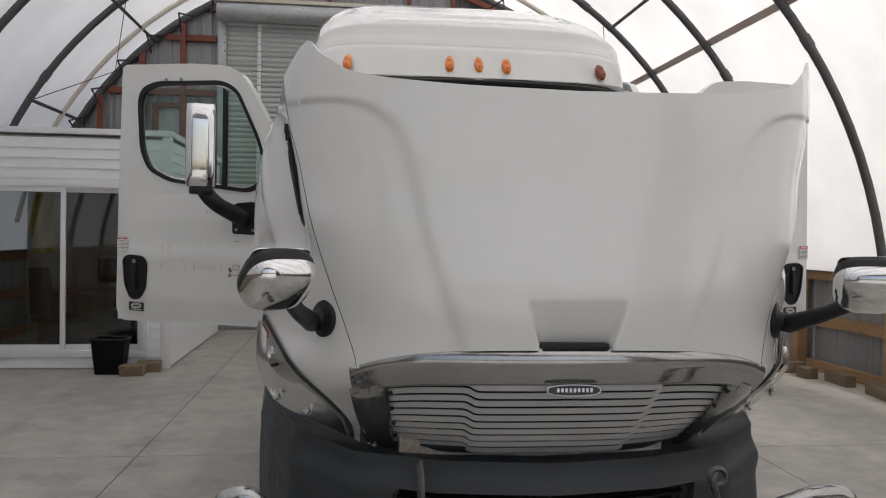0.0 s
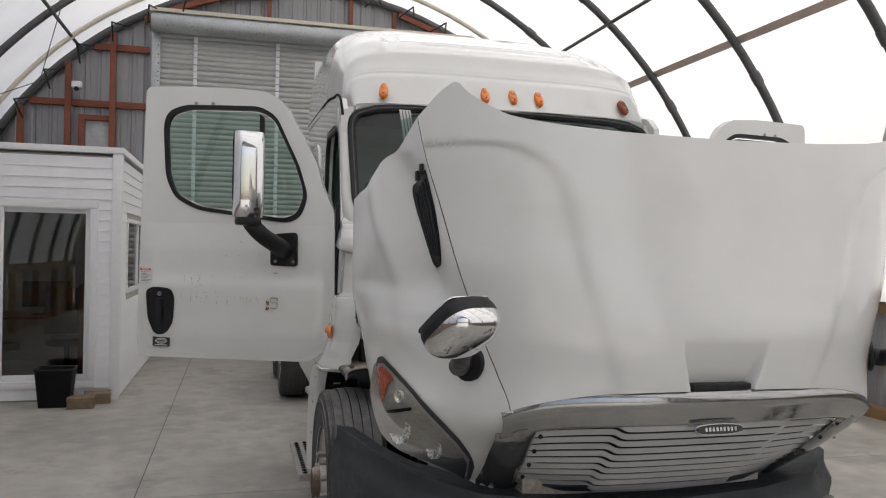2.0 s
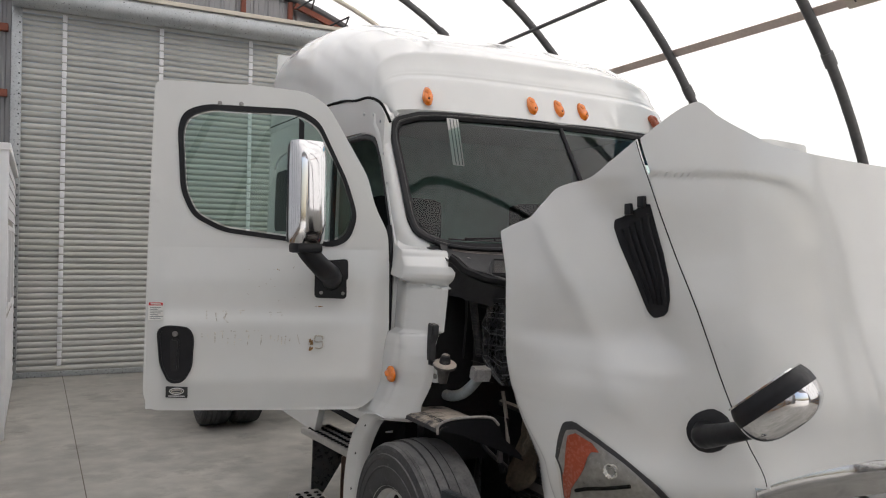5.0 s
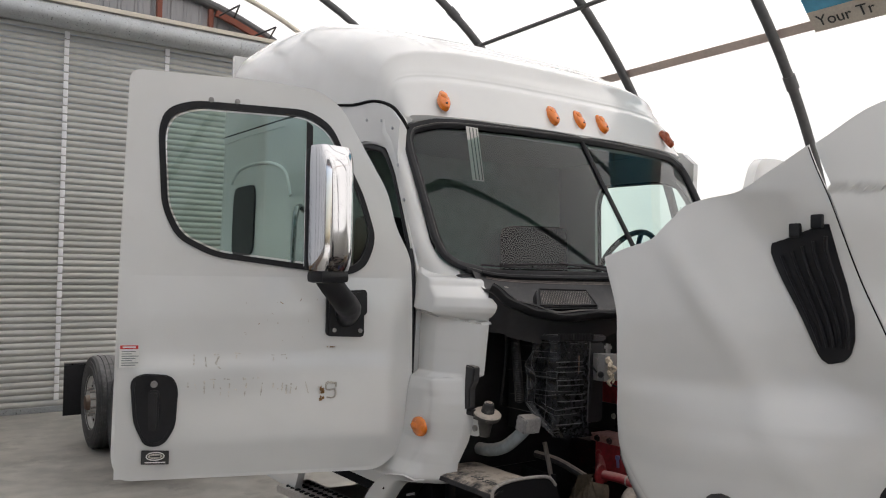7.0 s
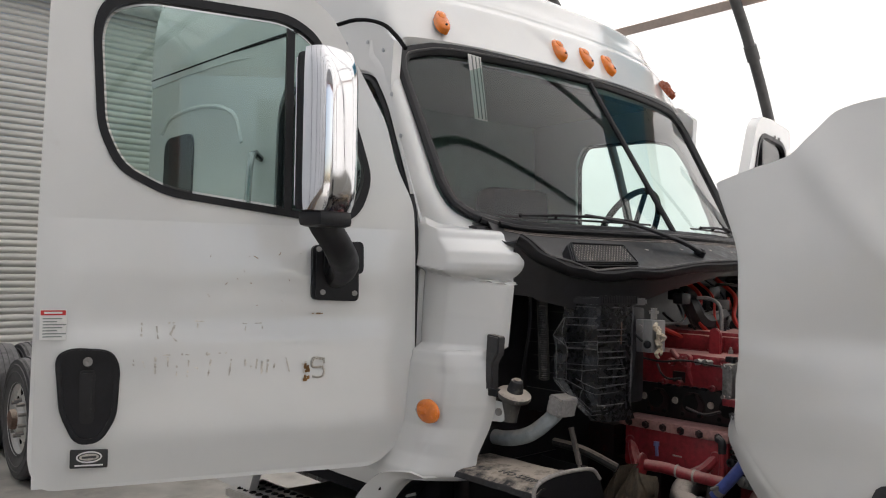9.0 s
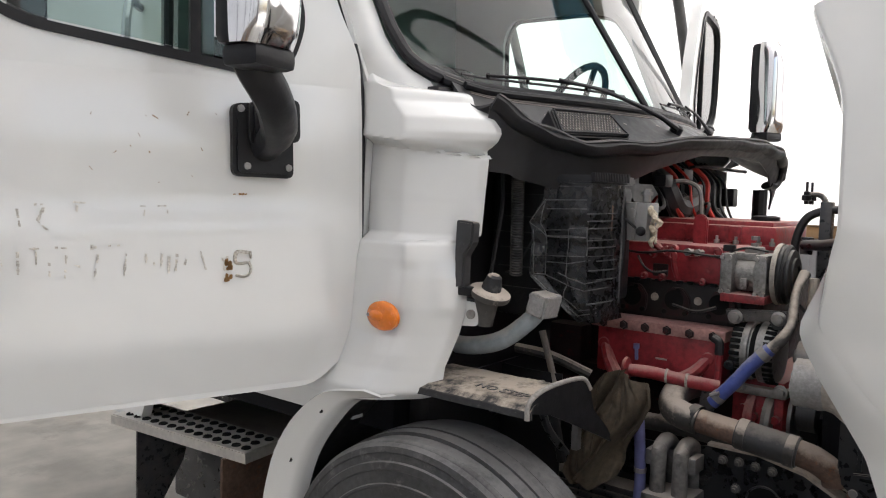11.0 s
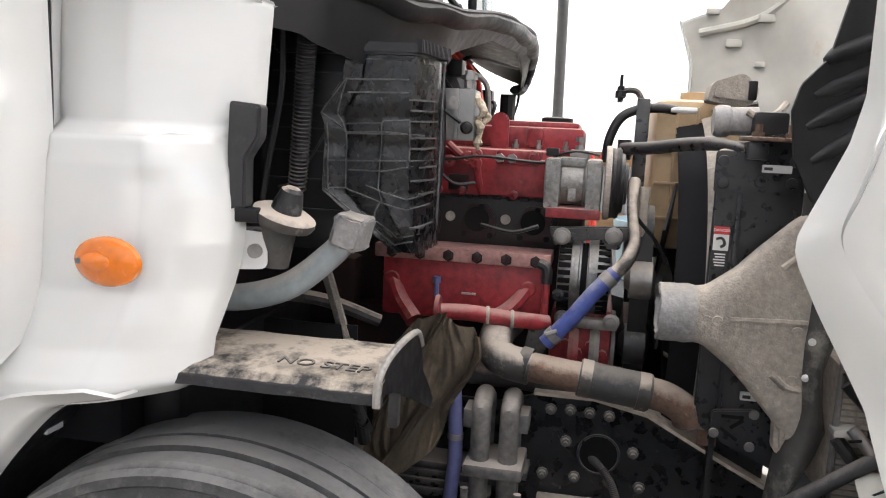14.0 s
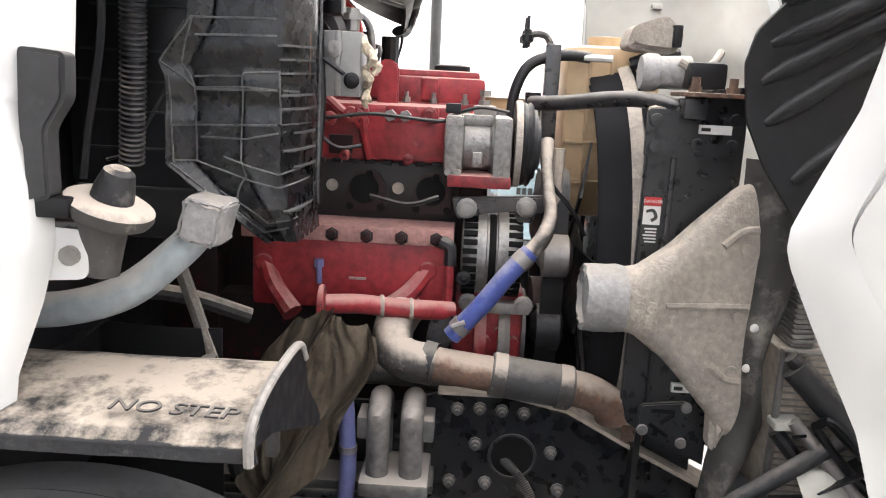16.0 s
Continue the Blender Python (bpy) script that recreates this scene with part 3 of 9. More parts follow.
for z in (2.45, 3.94, 4.84):
    for a, b in ((WALL_L + 0.1, RX0 - 0.1), (RX1 + 0.1, WALL_R - 0.1)):
        lim = math.sqrt(max(0.01, (ARC_R - 0.1) ** 2 - (z - ARC_Z) ** 2))
        a, b = max(a, ARC_X - lim), min(b, ARC_X + lim)
        if b > a:
            part("girt", box(B(), (a, BACK - 0.13, z - 0.05), (b, BACK - 0.035, z + 0.05), 0.004), PRIMER, wall_back)
for x in (-4.87, -4.21, -3.57, 3.0, 3.8):
    part("post", box(B(), (x - 0.045, BACK - 0.2, 0), (x + 0.045, BACK - 0.135, arc_top(x) - 0.12), 0.004), PRIMER, wall_back)
for x in (-1.2, 0.15, 0.9, 1.65):
    part("short_post", box(B(), (x - 0.035, BACK - 0.12, RZ + 0.38), (x + 0.035, BACK - 0.04, arc_top(x) - 0.1), 0.004), PRIMER, wall_back)
for a, b in ((51, 84), (96, 129)):
    part("rafter", tube(B(), [arc(a + (b - a) * k / 10, ARC_R - 0.14, BACK - 0.16) for k in range(8)], 0.06, 4, 1), PRIMER, wall_back)
solid("end_arch", tube(B(), [arc(10 + 160 * k / 40, ARC_R - 0.03, BACK - 0.1) for k in range(41)], 0.065, 10, 1), HOOP, "dark steel arch along the top of the end wall", "hoop")
# the other end, unseen: ribbed steel round an assumed doorway, wide to let daylight in
wall_front = thing("wall_front", "unseen grey ribbed steel end wall, its wide doorway added for daylight", "wall", kind="structure", at=(0, FRONT, 0))
for a, b, z in ((WALL_L, -4.3, 0.0), (3.2, WALL_R, 0.0), (-4.3, 3.2, 4.5)):
    bm = ribbed(a, b, z, lambda q: arc_top(q, ARC_R - 0.02), pitch=0.4)
    bmesh.ops.transform(bm, matrix=at(0, FRONT, 0), verts=bm.verts)
    part("steel_panel", bm, SHEET, wall_front)
for lo, hi in (((-4.36, FRONT - 0.06, 0), (-4.24, FRONT + 0.06, 4.5)), ((3.14, FRONT - 0.06, 0), (3.26, FRONT + 0.06, 4.5)), ((-4.36, FRONT - 0.06, 4.5), (3.26, FRONT + 0.06, 4.62))):
    part("door_jamb", box(B(), lo, hi, 0.005), PRIMER, wall_front)
# little window in the end wall
win = thing("window_1", "small frosted window with red primed frame in the end wall", "window", kind="structure", at=(-3.8, BACK - 0.1, 2.9))
part("pane", box(B(), (-3.97, BACK - 0.06, 2.75), (-3.62, BACK - 0.05, 3.68)), FROST, win)
for a, b, c, d in ((-4.06, -3.97, 2.7, 3.76), (-3.62, -3.53, 2.7, 3.76)):
    part("window_frame", box(B(), (a, BACK - 0.15, c), (b, BACK - 0.05, d), 0.004), PRIMER, win)
part("window_frame", box(B(), (-3.97, BACK - 0.15, 3.68), (-3.62, BACK - 0.05, 3.76), 0.004), PRIMER, win)

# roll-up shutter
shutter = thing("roller_shutter", "closed grey galvanised roll-up shutter door", "shutter", at=(-0.28, BACK, 0))
bm = B()
sheet(bm, lambda u, v: Vector(((u - 0.5) * (RX1 - RX0 - 0.12), -0.022 * math.sin(math.pi * v) ** 0.7, v * 0.083)), 1, 7, 0.002)
slat = bpy.data.meshes.new("slat")
bm.to_mesh(slat)
bm.free()
slat.materials.append(SHUTTER)
slat.shade_smooth()
slat.set_sharp_from_angle(angle=radians(40))
for k in range(int(RZ / 0.085) + 1):
    piece("slat", slat, at((RX0 + RX1) / 2, BACK - 0.06, 0.075 + k * 0.085), shutter)
part("bottom_bar", box(B(), (RX0 + 0.05, BACK - 0.09, 0.004), (RX1 - 0.05, BACK - 0.04, 0.08), 0.006), GALV, shutter)
strips = B()
for x in (-2.35, -1.05, 0.28, 1.6):
    for k in range(44):
        box(strips, (x - 0.03, BACK - 0.1, 0.16 + k * 0.113), (x + 0.03, BACK - 0.084, 0.255 + k * 0.113), 0.003)
part("wind_lock_strip", strips, TRIM, shutter, "off-white wind lock strips", kind="stuff")
for x in (RX0, RX1):
    s = 1 if x < 0 else -1
    part("guide_rail", box(B(), (x - 0.06, BACK - 0.16, 0), (x + 0.07, BACK - 0.1, RZ + 0.1), 0.006), GALV, shutter)
    bm = B()
    for k in range(34):
        rod(bm, (x + 0.04 * s, BACK - 0.165, 0.3 + k * 0.14), (x + 0.04 * s, BACK - 0.155, 0.3 + k * 0.14), 0.012, 6)
    part("rail_bolts", bm, BLACKBAR, shutter, kind="stuff")
part("barrel_cover", rod(B(), (RX0 - 0.05, BACK - 0.3, RZ + 0.12), (RX1 + 0.02, BACK - 0.3, RZ + 0.12), 0.155, 24), GALV, shutter, "galvanised round cover of the rolled shutter")
for x in (RX0 + 0.9, RX0 + 2.6, RX0 + 4.2):
    part("cover_band", rod(B(), (x, BACK - 0.3, RZ + 0.12), (x + 0.035, BACK - 0.3, RZ + 0.12), 0.162, 24), GALV, shutter)
part("header_board", box(B(), (RX0 - 0.1, BACK - 0.4, RZ + 0.27), (RX1 + 0.02, BACK - 0.14, RZ + 0.33), 0.006), CONDUIT, shutter)

camera_box = thing("security_camera", "small white security camera on a steel post", "camera", at=(-4.07, BACK - 0.22, 4.2))
part("housing", box(B(), (-4.14, BACK - 0.32, 4.14), (-4.0, BACK - 0.2, 4.24), 0.015), TRIM, camera_box)
part("lens", rod(B(), (-4.07, BACK - 0.32, 4.12), (-4.07, BACK - 0.26, 4.13), 0.035, 12), BLACK, camera_box)


# knee walls: ribbed sheet, timber girts and posts
def knee_wall(name, x, s):
    w = thing(name, "low grey ribbed steel wall on raw timber framing", "wall", kind="structure", at=(x, 0, 0))
    y = FRONT
    while y < BACK - 0.1:
        e = min(y + 0.92, BACK)
        bm = ribbed(0, e - y, 0.05, lambda q: 1.3)
        bmesh.ops.transform(bm, matrix=at(x + 0.06 * s, y, 0) @ Matrix.Rotation(radians(90), 4, "Z"), verts=bm.verts)
        part("steel_panel", bm, SHEET, w)
        y = e
    for z0, z1, d, mt in ((0.0, 0.14, 0.0, WOOD), (0.58, 0.72, 0.0, WOOD), (1.16, 1.27, 0.0, WOOD), (1.275, 1.315, 0.03, WOOD_OLD)):
        y = FRONT
        while y < BACK - 0.2:
            e = min(y + 3.8, BACK - 0.2)
            part("board", box(B(), (x - 0.03 - d, y + 0.003, z0), (x + 0.03 + d, e - 0.003, z1), 0.004), mt, w)
            y = e
    for y in HOOPS:
        part("post", box(B(), (x - 0.035 * s - 0.07 - 0.05 * s, y - 0.075, 0), (x - 0.035 * s + 0.07 - 0.05 * s, y + 0.075, 1.155), 0.006), WOOD, w)
    return w


knee_wall("wall_right", WALL_R, 1)
knee_wall("wall_left", WALL_L, -1)
for i, (x, y, z, lx, ly, r) in enumerate(((4.75, 4.75, 0, 0.34, 0.14, 6), (4.72, 4.35, 0, 0.16, 0.2, 2), (4.88, 3.95, 0, 0.13, 0.44, -4), (4.85, 3.1, 0, 0.16, 0.6, -8), (4.55, 4.95, 0, 0.7, 0.12, 3))):
    ob = solid("timber_block", box(B(), (-lx / 2, -ly / 2, 0), (lx / 2, ly / 2, 0.13), 0.006), WOOD_OLD, "weathered timber offcut lying on the concrete by the wall", "timber", "timber offcuts")
    ob.matrix_basis = pose(x, y, 0, 0, 0, r)

# sign under the roof
sign = thing("hanging_sign", "printed sign panel with blue and tan fields and black lettering", "sign", at=(3.9, 0.3, 4.2))
pa, pb = arc(39.5, ARC_R - 0.05), arc(50.6, ARC_R - 0.05)
d = (pb - pa)
bm = B()
sheet(bm, lambda u, v: pa + d * (0.19 * v) + Vector((0, 1.1 - 2.3 * u, 0)), 1, 1, 0.01)
part("tan_panel", bm, SIGN_BG, sign)
bm = B()
sheet(bm, lambda u, v: pa + d * (0.192 + 0.808 * v) + Vector((0, 1.1 - 2.3 * u, 0)), 1, 1, 0.01)
part("blue_panel", bm, SIGN_BLUE, sign)
zc = d.normalized()
xc = Vector((0, -1, 0))
nc = xc.cross(zc)
m = Matrix((xc, zc, nc)).transposed().to_4x4()
m.translation = pa + d * 0.105 + Vector((0, 0.79, 0)) + nc * 0.03
for word, shift in (("Your", -0.093), ("Tr", 0.176)):
    letters("lettering", word, 0.145, m @ at(shift, 0, 0), INK, sign)


# ---- the shed ----
SX, SY0, SY1, SH = -2.93, 5.12, 8.6, 2.76
LAP = 0.117
shed = thing("shed", "small white vinyl-sided office shed with a sliding glass door", "shed", at=(-4.4, 6.7, 0))


def lap_mesh(length):
    bm = B()
    prof = [(0, 0), (-0.016, 0.0), (-0.013, 0.02), (-0.002, LAP + 0.004), (0, LAP + 0.004)]
    prism(bm, prof, Matrix(((0, 0, 1, 0), (1, 0, 0, 0), (0, 1, 0, 0), (0, 0, 0, 1))), length)
    me = bpy.data.meshes.new("siding_board")
    bm.to_mesh(me)
    bm.free()
    me.materials.append(SIDING)
    return me


lap_full, lap_right, lap_side = lap_mesh(WALL_L * -1 + SX - 0.12), lap_mesh(0.24), lap_mesh(SY1 - SY0 - 0.1)
DX0, DX1, DZ0, DZ1 = -5.15, -3.2, 0.2, 2.2      # sliding door opening
WY0, WY1, WZ0, WZ1 = 5.7, 7.75, 1.16, 2.06      # side windows
lap_a, lap_b = lap_mesh(WY0 - SY0 - 0.1), lap_mesh(SY1 - WY1)
k = 0
z = 0.02
while z < SH - 0.05:
    if z + LAP > DZ1 or z < DZ0 - LAP + 0.01:
        piece("siding_board", lap_full, at(WALL_L + 0.05, SY0, z), shed)
    else:
        piece("siding_board", lap_right, at(DX1 + 0.0, SY0, z), shed)
    turned = lambda y: Matrix.Translation((SX, y, z)) @ Matrix.Rotation(radians(90), 4, "Z")
    if WZ0 - LAP + 0.01 < z < WZ1:
        piece("siding_board", lap_a, turned(SY0 + 0.08), shed)
        piece("siding_board", lap_b, turned(WY1), shed)
    else:
        piece("siding_board", lap_side, turned(SY0 + 0.08), shed)
    z += LAP
part("corner_trim", box(B(), (SX - 0.08, SY0 - 0.025, 0), (SX + 0.025, SY0 + 0.09, SH), 0.006), TRIM, shed)
part("eave_trim", box(B(), (WALL_L + 0.05, SY0 - 0.04, SH), (SX + 0.04, SY0 + 0.1, SH + 0.07), 0.006), TRIM, shed)
part("eave_trim", box(B(), (SX - 0.06, SY0 + 0.1, SH), (SX + 0.04, SY1, SH + 0.07), 0.006), TRIM, shed)
part("roof_deck", box(B(), (WALL_L + 0.05, SY0 + 0.1, SH - 0.02), (SX - 0.06, SY1, SH + 0.05)), ROOM, shed)
# wall core with openings
bm = B()
for lo, hi in (((WALL_L + 0.05, SY0 + 0.002, 0), (DX0, SY0 + 0.1, SH - 0.03)), ((DX1, SY0 + 0.002, 0), (SX - 0.002, SY0 + 0.1, SH - 0.03)), ((DX0, SY0 + 0.002, DZ1), (DX1, SY0 + 0.1, SH - 0.03)), ((DX0, SY0 + 0.002, 0), (DX1, SY0 + 0.1, DZ0))):
    box(bm, lo, hi)
for lo, hi in (((SX - 0.1, SY0 + 0.102, 0), (SX - 0.002, WY0, SH - 0.03)), ((SX - 0.1, WY1, 0), (SX - 0.002, SY1, SH - 0.03)), ((SX - 0.1, WY0, 0), (SX - 0.002, WY1, WZ0)), ((SX - 0.1, WY0, WZ1), (SX - 0.002, WY1, SH - 0.03)), ((WALL_L + 0.05, SY1 - 0.1, 0), (SX - 0.002, SY1, SH - 0.03))):
    box(bm, lo, hi)
part("wall_core", bm, ROOM, shed)
door = part("sliding_door", box(B(), (DX0 - 0.02, SY0 - 0.03, DZ1 - 0.06), (DX1 + 0.05, SY0 + 0.06, DZ1 + 0.03), 0.006), TRIM, shed, "white framed sliding glass door")
part("door_sill", box(B(), (DX0 - 0.02, SY0 - 0.03, DZ0 - 0.06), (DX1 + 0.05, SY0 + 0.08, DZ0 + 0.02), 0.006), TRIM, door)
part("door_jamb", box(B(), (DX1 - 0.03, SY0 - 0.03, DZ0 + 0.02), (DX1 + 0.05, SY0 + 0.06, DZ1 - 0.06), 0.006), TRIM, door)
for a, b, dy in ((DX0, -4.1, 0.0), (-4.16, DX1 - 0.03, 0.035)):
    for lo, hi in (((a, dy, DZ0 + 0.02), (a + 0.055, dy + 0.03, DZ1 - 0.06)), ((b - 0.055, dy, DZ0 + 0.02), (b, dy + 0.03, DZ1 - 0.06)), ((a + 0.055, dy, DZ0 + 0.02), (b - 0.055, dy + 0.03, DZ0 + 0.09)), ((a + 0.055, dy, DZ1 - 0.12), (b - 0.055, dy + 0.03, DZ1 - 0.06))):
        part("sash_rail", box(B(), (lo[0], SY0 - 0.01 + lo[1], lo[2]), (hi[0], SY0 - 0.01 + hi[1], hi[2]), 0.004), TRIM, door)
    part("pane", box(B(), (a + 0.05, SY0 + dy, DZ0 + 0.085), (b - 0.05, SY0 + dy + 0.008, DZ1 - 0.115)), GLASS_SHED, door)
sw = part("side_window", box(box(box(B(), (SX - 0.03, WY0, WZ0), (SX + 0.02, WY1, WZ0 + 0.05), 0.004), (SX - 0.03, WY0, WZ1 - 0.05), (SX + 0.02, WY1, WZ1), 0.004), (SX - 0.03, (WY0 + WY1) / 2 - 0.03, WZ0 + 0.05), (SX + 0.02, (WY0 + WY1) / 2 + 0.03, WZ1 - 0.05), 0.004), TRIM, shed)
for y in (WY0, WY1 - 0.05):
    part("window_frame", box(B(), (SX - 0.03, y, WZ0 + 0.05), (SX + 0.02, y + 0.05, WZ1 - 0.05), 0.004), TRIM, sw)
for y in (WY0 + 0.05, (WY0 + WY1) / 2 + 0.03):
    part("pane", box(B(), (SX - 0.012, y, WZ0 + 0.05), (SX - 0.004, y + (WY1 - WY0) / 2 - 0.08, WZ1 - 0.05)), GLASS_SHED, sw)


# room behind the glass
def office_chair(x, y, r):
    c = thing("office_chair", "black padded office chair on castors behind the glass", "chair", at=(x, y, 0))
    m = pose(x, y, 0, 0, 0, r)
    bm = box(B(), (-0.25, -0.25, 0.44), (0.25, 0.25, 0.54), 0.04)
    bmesh.ops.transform(bm, matrix=m, verts=bm.verts)
    part("seat", bm, FURN, c)
    bm = B()
    sheet(bm, lambda u, v: Vector(((u - 0.5) * (0.46 - 0.1 * v), 0.24 + 0.08 * v - 0.1 * (1 - (2 * u - 1) ** 2), 0.56 + 0.6 * v)), 8, 8, 0.06)
    bmesh.ops.transform(bm, matrix=m, verts=bm.verts)
    part("backrest", bm, FURN, c)
    bm = rod(B(), (0, 0, 0.1), (0, 0, 0.44), 0.03)
    bmesh.ops.transform(bm, matrix=m, verts=bm.verts)
    part("gas_post", bm, FURN, c)
    for k in range(5):
        a = k * 72
        bm = rod(B(), (0, 0, 0.12), (0.3 * math.cos(radians(a)), 0.3 * math.sin(radians(a)), 0.05), 0.022, 8, 0.015)
        rod(bm, (0.3 * math.cos(radians(a)), 0.3 * math.sin(radians(a)) - 0.02, 0.03), (0.3 * math.cos(radians(a)), 0.3 * math.sin(radians(a)) + 0.02, 0.03), 0.03, 10)
        bmesh.ops.transform(bm, matrix=m, verts=bm.verts)
        part("leg", bm, FURN, c)


office_chair(-4.5, 6.1, 150)
office_chair(-3.75, 6.7, 20)
desk = thing("desk", "brown veneer office desk with papers on it", "desk", at=(-4.0, 7.6, 0))
part("desktop", box(B(), (-5.3, 7.3, 0.71), (-3.1, 8.2, 0.75), 0.008), BROWN, desk)
for x in (-5.25, -3.2):
    part("side_panel", box(B(), (x, 7.35, 0), (x + 0.04, 8.15, 0.71)), BROWN, desk)
cab_f = thing("filing_cabinet", "tall brown wooden cabinet behind the glass", "cabinet", at=(-3.3, 6.2, 0))
part("body", box(B(), (-3.48, 5.9, 0.02), (-3.06, 6.5, 1.25), 0.01), BROWN, cab_f)
for k in range(3):
    part("drawer", box(B(), (-3.46, 5.885, 0.08 + 0.39 * k), (-3.08, 5.9, 0.43 + 0.39 * k), 0.006), BROWN, cab_f)
monitor = thing("monitor", "black computer monitor on the office desk", "monitor", at=(-4.2, 7.6, 0.75))
part("screen", box(B(), (-4.5, 7.6, 0.86), (-3.9, 7.64, 1.22), 0.01), FURN, monitor)
part("stand", box(box(B(), (-4.23, 7.62, 0.76), (-4.17, 7.66, 0.95), 0.01), (-4.35, 7.55, 0.75), (-4.05, 7.75, 0.765), 0.004), FURN, monitor)
bm = B()
sheet(bm, lambda u, v: Vector((-4.72 + 0.26 * u + 0.02 * math.sin(9 * v), 5.75 + 0.05 * math.sin(u * 9) + 0.02 * math.sin(v * 14), 1.35 + 0.75 * v)), 16, 14, 0.01)
solid("hanging_vest", bm, CLOTH_Y, "yellow and green work vest hanging behind the glass", "vest")

# bin and paving blocks by the shed door
bin_t = thing("waste_bin", "black plastic waste bin standing on the concrete", "bin", at=(-3.5, 4.85, 0))
bm = B()
prism(bm, rounded([(-0.15, -0.12), (0.15, -0.12), (0.15, 0.12), (-0.15, 0.12)], 0.04), at(-3.5, 4.85, 0.0), 0.012)
lo, hi = rounded([(-0.15, -0.12), (0.15, -0.12), (0.15, 0.12), (-0.15, 0.12)], 0.04), rounded([(-0.19, -0.15), (0.19, -0.15), (0.19, 0.15), (-0.19, 0.15)], 0.05)
a = [bm.verts.new((-3.5 + x, 4.85 + y, 0.006)) for x, y in lo]
b = [bm.verts.new((-3.5 + x, 4.85 + y, 0.4)) for x, y in hi]
fs = [bm.faces.new((a[i], a[(i + 1) % len(a)], b[(i + 1) % len(a)], b[i])) for i in range(len(a))]
bmesh.ops.solidify(bm, geom=fs, thickness=0.006)
part("bucket", bm, BLACK, bin_t)
part("rim", tube(B(), [(-3.5 + x * 1.01, 4.85 + y * 1.01, 0.4) for x, y in hi + hi[:1]], 0.011, 8, 1), BLACK, bin_t)
for x, y, r in ((-3.22, 4.72, 4), (-3.1, 4.97, 10)):
    t = thing("paving_block", "brown grooved wooden block lying by the shed", "block", "wooden blocks", at=(x, y, 0))
    m = pose(x, y, 0, 0, 0, r)
    bm = box(B(), (-0.13, -0.1, 0), (0.13, 0.1, 0.09), 0.004)
    bmesh.ops.transform(bm, matrix=m, verts=bm.verts)
    part("core", bm, WOOD_OLD, t)
    for k in range(7):
        bm = box(B(), (-0.135, -0.1 + k * 0.03, 0.09), (0.135, -0.078 + k * 0.03, 0.115), 0.003)
        bmesh.ops.transform(bm, matrix=m, verts=bm.verts)
        part("slat", bm, WOOD_OLD, t)


# ---- the truck ----
truck = thing("semi_truck", "white semi truck with its hood tilted forward and both doors open", "truck", at=(0, 1.5, 0))

# hood: knots over height for the nose line, the corner seam and the rear edge
HZ = [0.833, 1.0, 1.19, 1.319, 1.442, 1.687, 1.9, 2.075, 2.232, 2.34]
H_CX = [0.714, 0.717, 0.724, 0.762, 0.811, 0.902, 0.955, 1.004, 1.029, 1.035]
H_CY = [-1.337, -1.56, -1.795, -1.755, -1.725, -1.683, -1.614, -1.572, -1.521, -1.5]
H_NZ = [0.833, 1.0, 1.19, 1.3, 1.44, 1.6, 1.845, 2.05, 2.34]
H_NOSE = [-1.55, -1.75, -1.89, -1.915, -1.93, -1.91, -1.88, -1.868, -1.85]
H_RZ = [0.833, 1.0, 1.145, 1.284, 1.36, 1.398, 1.45, 1.51, 1.573, 1.764, 1.955, 2.2]
H_RX = [0.9, 1.05, 1.1, 1.111, 1.116, 1.125, 1.145, 1.163, 1.176, 1.181, 1.174, 1.165]
H_RY = [-1.27, -1.21, -1.198, -1.075, -1.02, -1.005, -1.015, -1.025, -1.037, -1.035, -0.975, -0.93]


def hood_front(s, z):
    """A point of the hood's front skin; s from -1 to 1 between the two corner seams."""
    cx, cy, yn = flow(z, HZ, H_CX), flow(z, HZ, H_CY), flow(z, H_NZ, H_NOSE)
    a = abs(s)
    # raised middle with a soft step that runs down to the grille
    x = cx * s
    edge = flow(z, [1.281, 1.471, 1.647, 1.845, 1.996, 2.075, 2.109, 2.13], [0.383, 0.453, 0.512, 0.563, 0.621, 0.71, 0.817, 1.2])
    step = 1 / (1 + math.exp((abs(x) - edge) / 0.013))
    k = flow(z, [1.35, 1.9], [1.0, 0.0])
    y = yn + (cy - yn) * (k * (0.25 * a ** 2 + 0.75 * a ** 5) + (1 - k) * a ** 6) - 0.014 * step
    # the recess above the grille
    d = max(abs(x) - flow(z, [1.28, 1.437], [0.115, 0.162]), 0)
    h = max(0.0, 1 - d / 0.02)
    hollow = h * h * (3 - 2 * h) * max(0.0, min(1.0, (1.445 - z) / 0.165))
    return Vector((x + 0.018 * max(0.0, z - 1.3), y + 0.055 * hollow, z))


